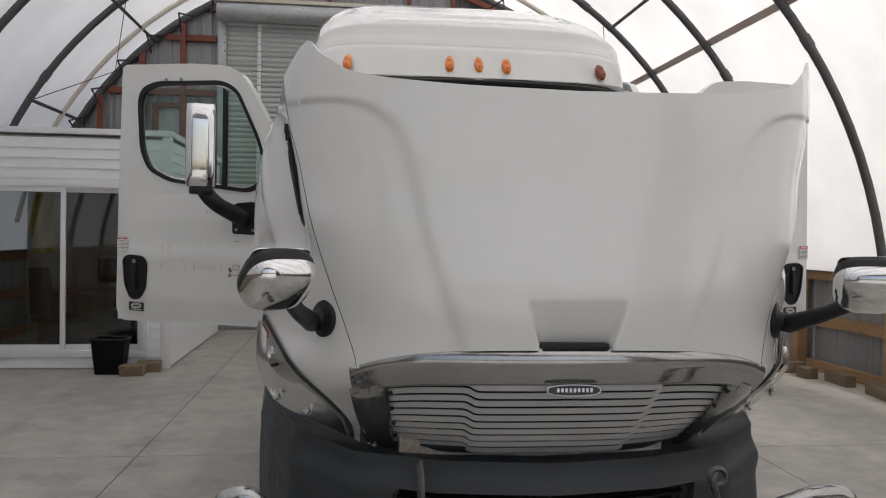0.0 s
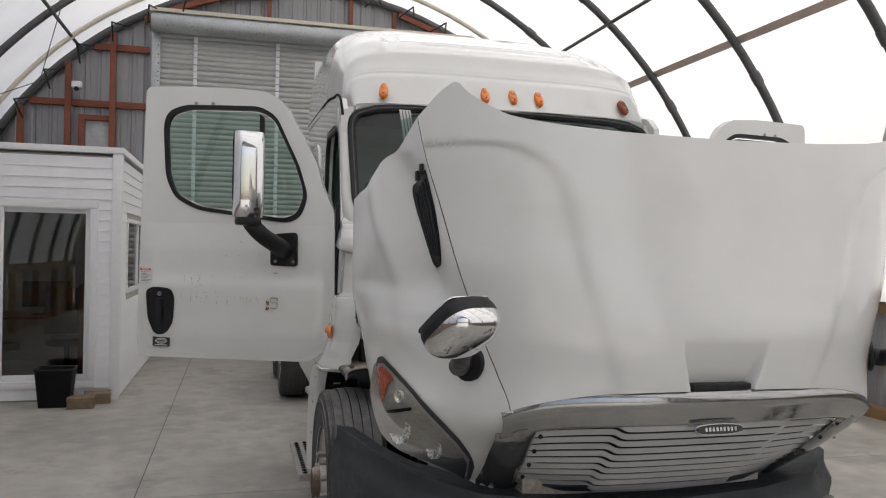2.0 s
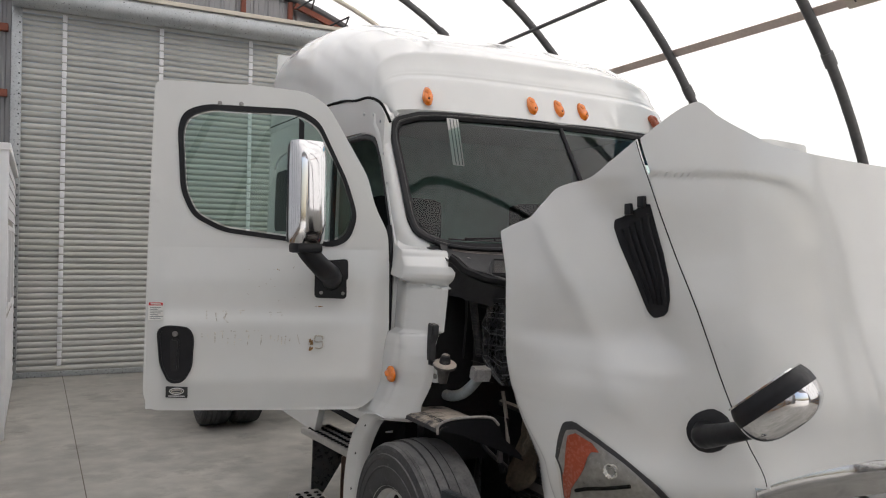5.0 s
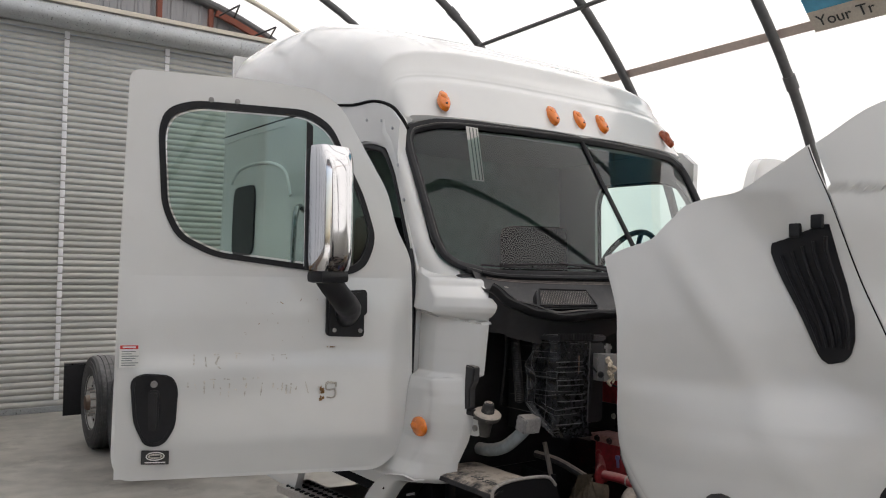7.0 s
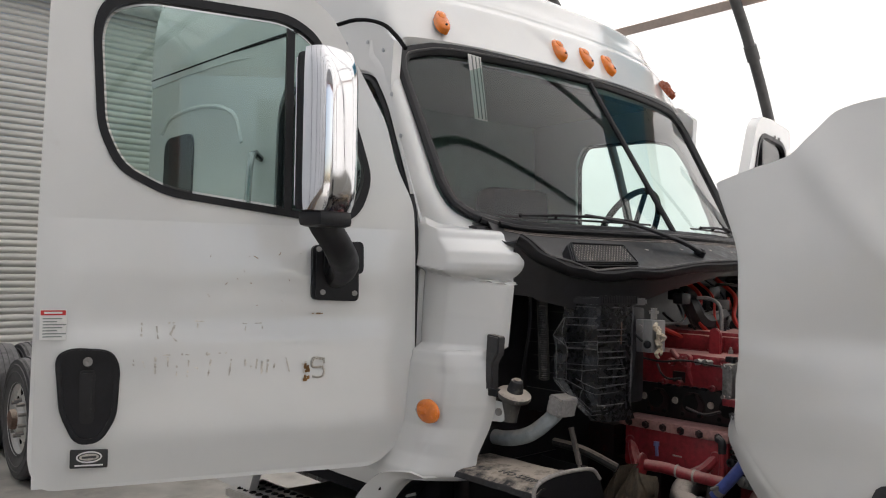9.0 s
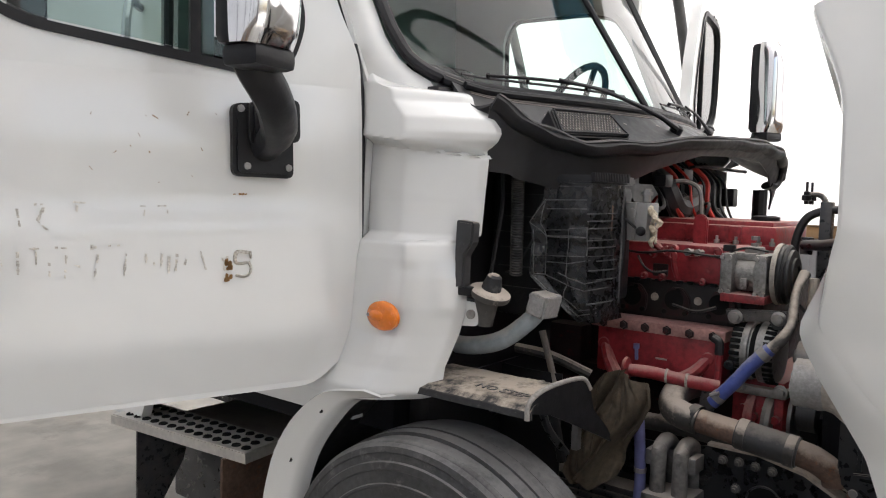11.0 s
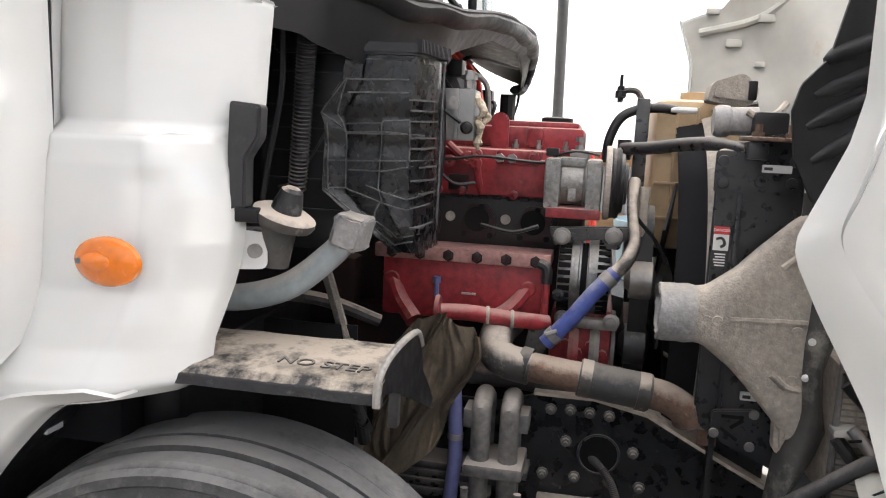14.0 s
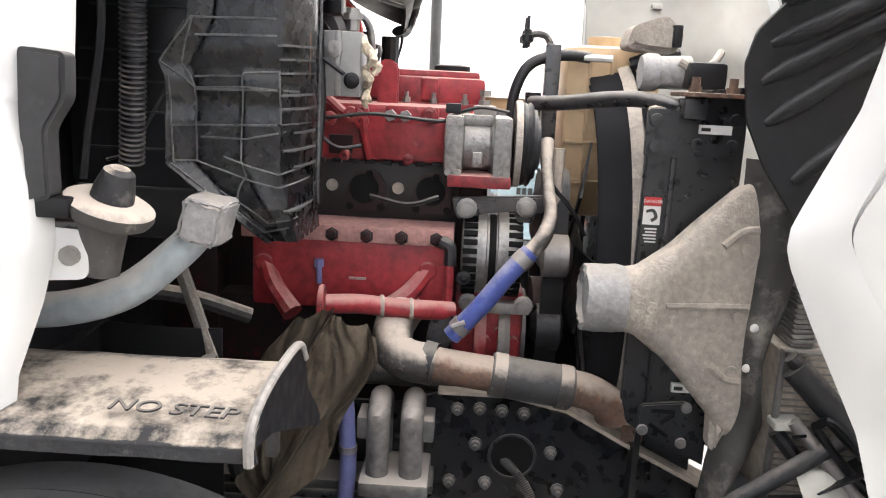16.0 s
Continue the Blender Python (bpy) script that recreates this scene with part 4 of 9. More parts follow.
def hood_side(s, z, off=0.0):
    """A point of the hood's passenger flank; s from 0 at the seam to 1 at the rear edge."""
    cx, cy = flow(z, HZ, H_CX), flow(z, HZ, H_CY)
    rx, ry = flow(z, H_RZ, H_RX), flow(z, H_RZ, H_RY)
    t = s
    belly = flow(z, [0.85, 1.0, 1.38, 1.5, 1.62, 1.88, 2.1], [0.02, 0.09, 0.115, 0.07, 0.025, 0.033, 0.0])
    x = cx + (rx - cx) * t + belly * math.sin(math.pi * t) ** 0.8
    # the hollow that the side vent opens into, and the soft flute below it
    x -= 0.055 * math.exp(-((t - 0.28) / 0.15) ** 2) * flow(z, [1.5, 1.66, 1.98, 2.12], [0, 1, 0.8, 0])
    f = flow(z, [1.3, 1.7, 2.1], [0.3, 0.52, 0.72])
    x += 0.010 * math.exp(-((t - f) / 0.07) ** 2) * flow(z, [1.3, 1.45, 1.95, 2.08], [0, 1, 1, 0])
    if FLIP[0]:
        x += lerp(z, [0.83, 1.2, 1.5, 1.9, 2.3], [-0.055, -0.045, -0.015, 0.014, 0.016]) * min(1.0, 3 * t)
    y = cy + (ry - cy) * t
    return Vector((-(x + off) + 0.018 * max(0.0, z - 1.3), y - off * 0.45, z))


def top_front(s):
    return flow(abs(s), [0, 0.35, 0.6, 0.75, 0.83, 0.87, 0.905, 0.93, 1.0], [2.152, 2.158, 2.173, 2.2, 2.25, 2.288, 2.332, 2.318, 2.232])


def top_side(s):
    return flow(s, [0, 0.18, 0.36, 0.48, 0.58, 0.66, 0.75, 0.88, 1.0], [2.232, 2.175, 2.122, 2.11, 2.093, 2.05, 2.0, 1.975, 1.95])


hood = part("hood", sheet(B(), lambda u, v: hood_front(2 * u - 1, lerp(v, [0, 1], [1.2 + 0.07 * (1 - abs(2 * u - 1) ** 4), top_front(2 * u - 1)])), 380, 100, -0.006), WHITE, truck, "white hood panel tilted forward", 40)


def flank_low(s):
    return lerp(s, [0, 0.2, 0.4, 0.62, 0.82, 1.0], [0.815, 0.85, 0.89, 0.925, 0.965, 1.0])


VENT = (1.677, 2.03)
ROLL_Z = [0.99, 1.145, 1.284, 1.345, 1.365, 1.385, 1.45, 1.51, 1.573, 1.764, 1.95]
ROLL_X = [1.055, 1.055, 1.074, 1.076, 1.076, 1.076, 1.078, 1.087, 1.09, 1.1, 1.1]
ROLL_Y = [-1.135, -1.082, -1.0, -0.969, -0.963, -0.965, -0.992, -1.014, -1.026, -1.02, -0.96]


def vent_l(z):
    return lerp(z, [1.677, 1.684, 1.70, 1.74, 1.80, 1.88, 2.03], [0.235, 0.19, 0.155, 0.115, 0.08, 0.055, 0.04])


def vent_r(z):
    return lerp(z, [1.677, 1.684, 1.70, 1.75, 1.96, 1.985, 2.03], [0.25, 0.265, 0.275, 0.283, 0.305, 0.295, 0.06])


for flip in (False, True):
    FLIP[0] = flip
    fl = part("hood_flank", sheet(B(), lambda u, v: hood_side(u, flank_low(u) + (top_side(u) - flank_low(u)) * v), 56, 96, 0.006), WHITE, truck, "", 40)
    part("seam_gap", tube(B(), [hood_side(0.006, 1.195 + 1.03 * k / 40, 0.005) for k in range(41)], 0.0019, 6, 1), SEAM, fl)
    # the rear edge rolls inwards and back
    def roll(u, v):
        z = 0.99 + 0.96 * v
        e = hood_side(1.0, z)
        i = Vector((-lerp(z, ROLL_Z, ROLL_X), lerp(z, ROLL_Z, ROLL_Y), z))
        return e.lerp(i, u) + Vector((-0.008, -0.004, 0)) * math.sin(math.pi * u)
    part("rolled_edge", sheet(B(), roll, 10, 90, 0.006), WHITE, fl, "", 60)
    # side vent
    part("vent_grille", sheet(B(), lambda u, v: hood_side(lerp(u, [0, 1], [vent_l(VENT[0] + (VENT[1] - VENT[0]) * v), vent_r(VENT[0] + (VENT[1] - VENT[0]) * v)]), VENT[0] + (VENT[1] - VENT[0]) * v, 0.007), 10, 40, 0.003), BLACK, fl)
    for k in range(5):
        f = 0.14 + 0.18 * k
        part("vent_fin", tube(B(), [hood_side(vent_l(z) + (vent_r(z) - vent_l(z)) * f, z, 0.012) for z in np.linspace(1.72, 2.0 - 0.012 * k, 10)], 0.005, 6, 1), BLACK, fl)
    for f in (0.12, 0.52):
        c = hood_side(0.05 + 0.25 * f, 2.045 - 0.05 * f, 0.01)
        part("vent_tab", box(B(), c - Vector((0.008, 0.016, 0.02)), c + Vector((0.006, 0.014, 0.016)), 0.004), BLACK, fl)
    # headlamp
    def lamp(u, v, off, grow=0.0):
        """A point of the headlamp, u from its inner tip to the outer edge, v from the lower to the upper edge."""
        s = 0.06 - grow + (0.79 + grow) * u
        lo = lerp(s, [0.06, 0.23, 0.44, 0.66, 0.88], [0.838, 0.875, 0.92, 0.954, 1.03]) - grow * 0.6
        hi = lerp(s, [0.04, 0.06, 0.1, 0.17, 0.27, 0.4, 0.46, 0.53, 0.6, 0.66, 0.72, 0.88], [0.88, 0.92, 0.97, 1.03, 1.1, 1.185, 1.235, 1.28, 1.314, 1.305, 1.265, 1.165]) + grow
        return hood_side(s, lo + (hi - lo) * v, off)

    hl = part("headlamp", sheet(B(), lambda u, v: lamp(u, v, 0.01, 0.013), 40, 24, 0.004), LATCH, fl, "hazed headlamp with a red side reflector")
    part("reflector_bowl", sheet(B(), lambda u, v: lamp(0.03 + 0.94 * u, 0.04 + 0.93 * v, 0.017), 40, 20, 0.002), LAMP, hl)
    so, zo = [0.55, 0.61, 0.66, 0.77, 0.825, 0.83], [1.27, 1.292, 1.28, 1.2, 1.148, 1.07]
    si, zi = [0.54, 0.58, 0.62, 0.715, 0.77, 0.79], [1.245, 1.242, 1.222, 1.155, 1.105, 1.055]
    part("side_reflector", sheet(B(), lambda u, v: hood_side(lerp(u * 5, range(6), si) * (1 - v) + lerp(u * 5, range(6), so) * v, lerp(u * 5, range(6), zi) * (1 - v) + lerp(u * 5, range(6), zo) * v, 0.022), 30, 6, 0.002), RED_LENS, hl)
    for s, z, r in ((0.57, 1.065, 0.064), (0.31, 0.995, 0.042), (0.53, 1.195, 0.024)):
        c, n = hood_side(s, z, 0.022), (hood_side(s, z, 0.1) - hood_side(s, z, 0.0)).normalized()
        part("lamp_ring", lathe(B(), [(r, -0.004), (r * 0.98, 0.008), (r * 0.9, 0.009), (r * 0.8, 0.003), (r * 0.3, -0.008), (0, -0.009)], c, n, 28), LAMP_RING, hl)
    part("lamp_brow", tube(B(), [hood_side(0.73, 1.108, 0.03), hood_side(0.65, 1.127, 0.034), hood_side(0.55, 1.142, 0.034), hood_side(0.45, 1.16, 0.03)], 0.006, 8, 5), SEAM, hl)
    part("lens", sheet(B(), lambda u, v: lamp(0.01 + 0.98 * u, 0.015 + 0.965 * v, 0.034 + 0.012 * math.sin(math.pi * u) * math.sin(math.pi * v)), 36, 20), LENS, hl, "yellowed clear lens")
    # hood mirror on its arm
    SEAT[0] = "level"
    if not flip:
        hm_c, base, elbow_p, tip = Vector((-1.004, -2.026, 1.534)), Vector((-0.862, -1.668, 1.378)), Vector((-0.905, -1.695, 1.364)), Vector((-0.965, -1.98, 1.46))
    hm = part("hood_mirror", lathe(B(), [(0.0, -0.02), (0.064, -0.018), (0.073, 0.004), (0.068, 0.016), (0.05, 0.024), (0.0, 0.026)], base, (-0.8, -0.55, -0.15), 20), BLACK, truck, "chrome backed convex mirror on a black arm")
    part("arm", tube(B(), [base, elbow_p, Vector((-0.915, -1.74, 1.375)), Vector((-0.945, -1.86, 1.415)), tip], [0.036, 0.036, 0.034, 0.028, 0.026], 14, 8), BLACK, hm)

    def shell(c, fwd, lo, hi):
        """Part of a rounded mirror shell: fwd is the way its back bulges."""
        f = Vector(fwd).normalized()
        r = Vector((0, 0, 1)).cross(f).normalized()
        up = f.cross(r)

        def pt(u, v):
            a, h = 2 * math.pi * u, lo + (hi - lo) * v
            k = max(0.0, 1 - max(h, 0) ** 2.6) ** (1 / 2.6) * (1 - 0.35 * max(0.0, -h - 0.15) ** 1.3)
            ca, sa = math.cos(a), math.sin(a)
            q = 2 / 3.2
            return c + r * (0.112 * k * math.copysign(abs(ca) ** q, ca)) + up * (0.108 * k * math.copysign(abs(sa) ** q, sa)) + f * (0.085 * h)
        return sheet(B(), pt, 36, 14)
    part("chrome_back", shell(hm_c, (0.33, -0.58, -0.78), 0.12, 1.0), CHROME, hm, "chrome back")
    part("black_rim", shell(hm_c, (0.33, -0.58, -0.78), -0.45, 0.125), BLACK, hm)
    bm = B()
    prism(bm, rounded([(-0.098, -0.094), (0.098, -0.094), (0.098, 0.094), (-0.098, 0.094)], 0.035), look(hm_c + Vector((-0.012, 0.022, 0.03)), hm_c + Vector((0.33, -0.58, -0.78))), 0.004)
    part("mirror_glass", bm, CHROME, hm)
    SEAT[0] = "own"
FLIP[0] = False


# grille
def grille(s, w, off=0.0):
    """A point of the grille: s from -1 to 1 across, w from 0 at the lower to 1 at the upper edge."""
    hw = lerp(w, [0, 0.5, 1], [0.66, 0.705, 0.738])
    z0, z1 = 0.812 - 0.01 * s ** 4, 1.278 - 0.065 * abs(s) ** 6
    z = z0 + (z1 - z0) * w
    yn = lerp(w, [0, 0.35, 0.7, 0.88, 1], [-1.5, -1.69, -1.845, -1.885, -1.9])
    y = yn + lerp(w, [0, 1], [0.215, 0.125]) * abs(s) ** 3.2
    return Vector((hw * s, y - off, z - off * 0.35))


gr = part("grille", sheet(B(), lambda u, v: grille(2 * u - 1, 0.03 + 0.9 * v, -0.06), 30, 10, 0.004), BLACK, truck, "chrome louvred grille")


def surround(u, v):
    """The chrome frame: a bulging band across the top and down both sides."""
    s, w = (2 * u - 1) * 1.035, v
    return grille(s, w, 0.012 + 0.026 * (1 - max(0.0, (w - 0.9) / 0.1) ** 2) * min(1.0, (w - 0.70) / 0.05))


part("chrome_header", sheet(B(), lambda u, v: surround(u, 0.715 + 0.285 * v), 70, 24, 0.008), CHROME_DULL, gr, "broad chrome header", 50)
for sg in (-1, 1):
    part("chrome_side", sheet(B(), lambda u, v: grille(sg * (0.87 + 0.18 * (u if sg > 0 else 1 - u)), 0.0 + 0.78 * v, 0.014 + 0.03 * math.sin(math.pi * u) ** 0.7), 14, 24, 0.006), CHROME_DULL, gr, "", 50)
part("lower_lip", sheet(B(), lambda u, v: grille(2 * u - 1, 0.06 * v, 0.014), 60, 3, 0.006), BUMPER, gr)


def kink(s):
    """The bend in every louvre a third of the way in."""
    return 0.03 / (1 + math.exp((abs(s) - 0.47) / 0.009))


for k in range(10):
    w = 0.055 + 0.072 * k

    def bar(u, v, w=w):
        s = (2 * u - 1) * 0.9
        lift = 0.026 * (1 / (1 + math.exp((abs(s) - 0.47) / 0.012)))
        return grille(s, w - lift + 0.038 * v, 0.008 + kink(s) * 0.6 - 0.010 * v)
    part("louvre", sheet(B(), bar, 160, 2, 0.002), LOUVRE, gr, "", 50)
for sg in (-1, 1):
    for k in range(4):
        p = grille(sg * 0.86, 0.2 + 0.16 * k, 0.03)
        part("screw", rod(B(), p, p + Vector((0, -0.006, -0.002)), 0.008, 8), BLACK, gr)
bm = B()
prism(bm, [(0.088 * math.cos(a) * (1 + 0.08 * abs(math.cos(a))), 0.02 * math.copysign(abs(math.sin(a)) ** 0.6, math.sin(a))) for a in [2 * math.pi * k / 32 for k in range(32)]], at(0, -1.903, 1.128) @ Matrix.Rotation(radians(72), 4, "X"), 0.012, 0.003)
bd = part("badge", bm, CHROME_DULL, gr, "oval chrome badge with a dark centre")
bm = B()
prism(bm, [(0.083 * math.cos(a) * (1 + 0.08 * abs(math.cos(a))), 0.0165 * math.copysign(abs(math.sin(a)) ** 0.6, math.sin(a))) for a in [2 * math.pi * k / 32 for k in range(32)]], at(0, -1.9155, 1.1315) @ Matrix.Rotation(radians(72), 4, "X"), 0.003)
part("badge_field", bm, INK, bd)
bm = B()
for k in range(9):
    prism(bm, rounded([(-0.062 + k * 0.0145, -0.007), (-0.053 + k * 0.0145, -0.007), (-0.052 + k * 0.0145, 0.007), (-0.061 + k * 0.0145, 0.007)], 0.002, 2), at(0, -1.9187, 1.1325) @ Matrix.Rotation(radians(72), 4, "X"), 0.0015)
part("badge_bars", bm, CHROME_DULL, bd)
part("scoop_slot", box(B(), (-0.112, -1.925, 1.27), (0.118, -1.87, 1.292), 0.005), BLACK, hood)

# bumper
SEAT[0] = "even"
BU = [0.0, 0.3, 0.55, 0.75, 0.9, 1.0]


def bumper(s, v, off=0.0):
    a = abs(s)
    x = lerp(a, BU, [0, 0.42, 0.74, 0.97, 1.09, 1.17])
    y = lerp(a, BU, [-1.62, -1.59, -1.5, -1.3, -0.98, -0.55])
    zt = lerp(a, BU, [0.835, 0.84, 0.85, 0.885, 0.905, 0.91])
    bulge = 0.02 * math.sin(math.pi * min(1, v * 1.15)) + 0.02 * max(0.0, 1 - abs(v - 0.78) / 0.14)
    k = 1 + (bulge + off) / 1.2
    return Vector((math.copysign(x, s) * k, y * k if a < 0.8 else y * (1 + (k - 1) * 0.6), 0.3 + (zt - 0.3) * v))


def bump_keep(u, v):
    s, z = 2 * u - 1, v
    return not (abs(s) < 0.42 and 0.3 < v < 0.8)


bp = part("bumper", sheet(B(), lambda u, v: bumper(2 * u - 1, v), 80, 24, 0.012, bump_keep), BUMPER, truck, "dark grey plastic bumper", 40)
part("bumper_top", sheet(B(), lambda u, v: bumper(2 * u - 1, 1.0) * 1.0 + Vector((-0.1 * v * (2 * u - 1), (0.13 + 0.3 * (1 - abs(2 * u - 1) ** 3)) * v, -0.04 * v)), 60, 6, 0.006), BUMPER, bp)
part("air_intake", sheet(B(), lambda u, v: bumper((2 * u - 1) * 0.44, 0.25 + 0.6 * v, -0.1), 20, 6, 0.004), DARK, bp)
for k in range(6):
    part("intake_slat", sheet(B(), lambda u, v: bumper((2 * u - 1) * 0.43, 0.33 + 0.085 * k + 0.02 * v, -0.05), 24, 1, 0.02), BLACK, bp)
for x in (-0.28, 0.3):
    part("intake_post", box(B(), (x - 0.03, -1.72, 0.42), (x + 0.03, -1.66, 0.71), 0.01), BUMPER, bp)
bm = tube(B(), [(0.6, -1.72, 0.6), (0.6, -1.75, 0.7), (0.585, -1.75, 0.78), (0.6, -1.735, 0.82)], 0.014, 10)
part("tow_hook", bm, FRAME_BLACK, bp)
part("tow_eye", lathe(B(), [(0.03, -0.01), (0.042, 0), (0.03, 0.01), (0.02, 0), (0.03, -0.01)], (0.6, -1.75, 0.805), (0, 1, 0), 20), FRAME_BLACK, bp)
part("tow_strap", tube(B(), [(-0.5, -1.62, 0.84), (-0.5, -1.7, 0.8), (-0.495, -1.73, 0.66), (-0.49, -1.73, 0.4)], 0.018, 8, 5, flat=(1, 0.35)), FRAME_BLACK, bp)
SEAT[0] = "level"
guard = part("grille_guard", tube(B(), [(-1.1, -2.02, 0.35), (-1.13, -2.1, 0.8), (-1.1, -2.12, 0.88), (-1.02, -2.11, 0.84), (-0.95, -1.95, 0.5), (-0.9, -1.75, 0.34)], 0.032, 14, 8), CHROME_DULL, truck, "polished steel tube of the folded grille guard")
part("guard_tube", tube(B(), [(0.6, -2.0, 0.4), (0.62, -2.08, 0.78), (0.7, -2.1, 0.86), (0.82, -2.1, 0.885), (0.88, -2.1, 0.85), (0.86, -2.05, 0.7), (0.82, -1.8, 0.4)], 0.032, 14, 8), CHROME_DULL, guard)


# wheels
SEAT[0] = "own"


def wheel(x, y, side, rim_mat, name="wheel", label=""):
    """A truck wheel with its outer sidewall at x; side is -1 on the passenger side."""
    c, ax = (x, y, 0.493), (-side, 0, 0)
    W = 0.285
    K = 0.493 / 0.515
    prof = [(0.287, 0.012), (0.30, 0.004), (0.34, -0.004), (0.385, -0.008), (0.388, -0.0115), (0.394, -0.0115), (0.397, -0.008), (0.43, -0.007), (0.433, -0.011), (0.452, -0.0105), (0.455, -0.004), (0.474, 0.0), (0.477, -0.003), (0.492, 0.002), (0.496, 0.008), (0.5, 0.014), (0.497, 0.0165), (0.501, 0.019), (0.506, 0.0275)]
    tread = []
    for k in range(5):
        a = 0.028 + k * (W - 0.056) / 5
        b = 0.028 + (k + 1) * (W - 0.056) / 5
        r = 0.515 - 0.011 * ((k - 2) / 2) ** 2
        tread += [(r - 0.012, a), (r - 0.012, a + 0.0018), (r, a + 0.0026), (r, b - 0.0026), (r - 0.012, b - 0.0018), (r - 0.012, b)]
    prof += tread + [(0.499, W - 0.024), (0.45, W + 0.004), (0.40, W + 0.008), (0.287, W - 0.01)]
    ty = part("front_wheel" if name == "front_wheel" else "wheel", lathe(B(), [(q * K, h) for q, h in prof], c, ax, 112), RUBBER, truck, label, 30)
    bm = B()
    lathe(bm, [(0.29, 0.0), (0.284, 0.02), (0.27, 0.03), (0.262, 0.05), (0.2, 0.055), (0.15, 0.035), (0.12, 0.03), (0.115, 0.01), (0.1, -0.01), (0.0, -0.012)], c, ax, 40)
    rim = part("rim", bm, rim_mat, ty)
    for k in range(10):
        a = 2 * math.pi * k / 10
        p = Vector((x, y + 0.205 * math.cos(a), 0.5 + 0.205 * math.sin(a)))
        bm = lathe(B(), [(0.0, 0.05), (0.03, 0.05), (0.031, 0.053), (0.024, 0.0535)], p, ax, 14)
        part("rim_hole", bm, SEAM, ty)
        p = Vector((x, y + 0.14 * math.cos(a + 0.3), 0.5 + 0.14 * math.sin(a + 0.3)))
        part("lug_nut", rod(B(), p - Vector((side * 0.035, 0, 0)) * 1, p + Vector((side * 0.02, 0, 0)), 0.016, 6), STEEL, ty)
    part("hub_cap", lathe(B(), [(0.085, 0.02), (0.08, -0.03), (0.07, -0.05), (0.0, -0.055)], c, ax, 20), RUST, ty)
    return ty


RIM = material("white_steel_rim", (0.6, 0.6, 0.58), 0.45, 0.2, vary=0.15, scale=12, spots=0.15)
wheel(-1.19, -0.105, -1, RIM, "front_wheel", "worn front tyre on a pale rim")
wheel(1.19, -0.105, 1, RIM, "front_wheel", "worn front tyre on a pale rim")
for y in (5.05, 6.36):
    for x, s in ((-1.13, -1), (-0.81, -1), (1.13, 1), (0.81, 1)):
        wheel(x, y, s, RIM, "wheel", "dual rear tyre")
for x in (-0.92, 0.92):
    fl = part("mud_flap", box(B(), (x - 0.3, 7.38, 0.2), (x + 0.3, 7.395, 0.78), 0.003), BLACK, truck)
    part("flap_bracket", rod(B(), (x * 0.3, 7.385, 0.8), (x + math.copysign(0.3, x), 7.385, 0.8), 0.02), FRAME_BLACK, fl)

# frame rails, axle, tanks
SEAT[0] = "level"
for sg in (-1, 1):
    x = 0.43 * sg
    bm = B()
    outline = [(-1.62, 0.5), (-1.62, 0.56), (-1.16, 0.735), (-1.0, 0.815), (-0.84, 0.9), (-0.72, 0.925), (-0.58, 0.925), (-0.5, 0.9), (7.4, 0.9), (7.4, 0.62), (-0.4, 0.62), (-0.6, 0.52)]
    prism(bm, outline, YZ @ at(0, 0, x - 0.005), 0.01)
    rail = part("frame_rail", bm, RAIL, truck, "black steel frame rail")
    top = [(-1.62, 0.56), (-1.16, 0.735), (-1.0, 0.815), (-0.84, 0.9), (-0.72, 0.925), (-0.58, 0.925)]
    bm = sheet(B(), lambda u, v: Vector((x - sg * 0.095 * v + sg * 0.022, lerp(u * 5, range(6), [q[0] for q in top]), lerp(u * 5, range(6), [q[1] for q in top]) + 0.004)), 25, 2, 0.008)
    part("upper_flange", bm, FLANGE, rail)
    part("lower_flange", box(B(), (min(x, x - sg * 0.08), -0.5, 0.612), (max(x, x - sg * 0.08), 7.4, 0.62)), FRAME_BLACK, rail)
part("axle_beam", tube(B(), [(-0.95, 0, 0.5), (-0.7, 0, 0.5), (-0.5, 0, 0.42), (0.5, 0, 0.42), (0.7, 0, 0.5), (0.95, 0, 0.5)], 0.06, 10), FRAME_BLACK, truck)
part("rear_axle", rod(rod(B(), (-0.9, 5.05, 0.54), (0.9, 5.05, 0.54), 0.09), (-0.9, 6.36, 0.54), (0.9, 6.36, 0.54), 0.09), FRAME_BLACK, truck)
part("oil_pan", box(B(), (-0.25, -0.6, 0.5), (0.25, 0.5, 0.75), 0.04), RED_DARK, truck)
part("fifth_wheel", prism(B(), rounded([(-0.45, 4.8), (0.45, 4.8), (0.45, 5.6), (0.12, 5.7), (0, 5.3), (-0.12, 5.7), (-0.45, 5.6)], 0.1), at(0, 0, 1.12), 0.06, 0.01), FRAME_BLACK, truck)
for x in (-0.3, 0.3):
    part("plate_stand", box(B(), (x - 0.05, 5.0, 0.9), (x + 0.05, 5.4, 1.12), 0.01), FRAME_BLACK, truck)
# ---- cab ----
SEAT[0] = "even"


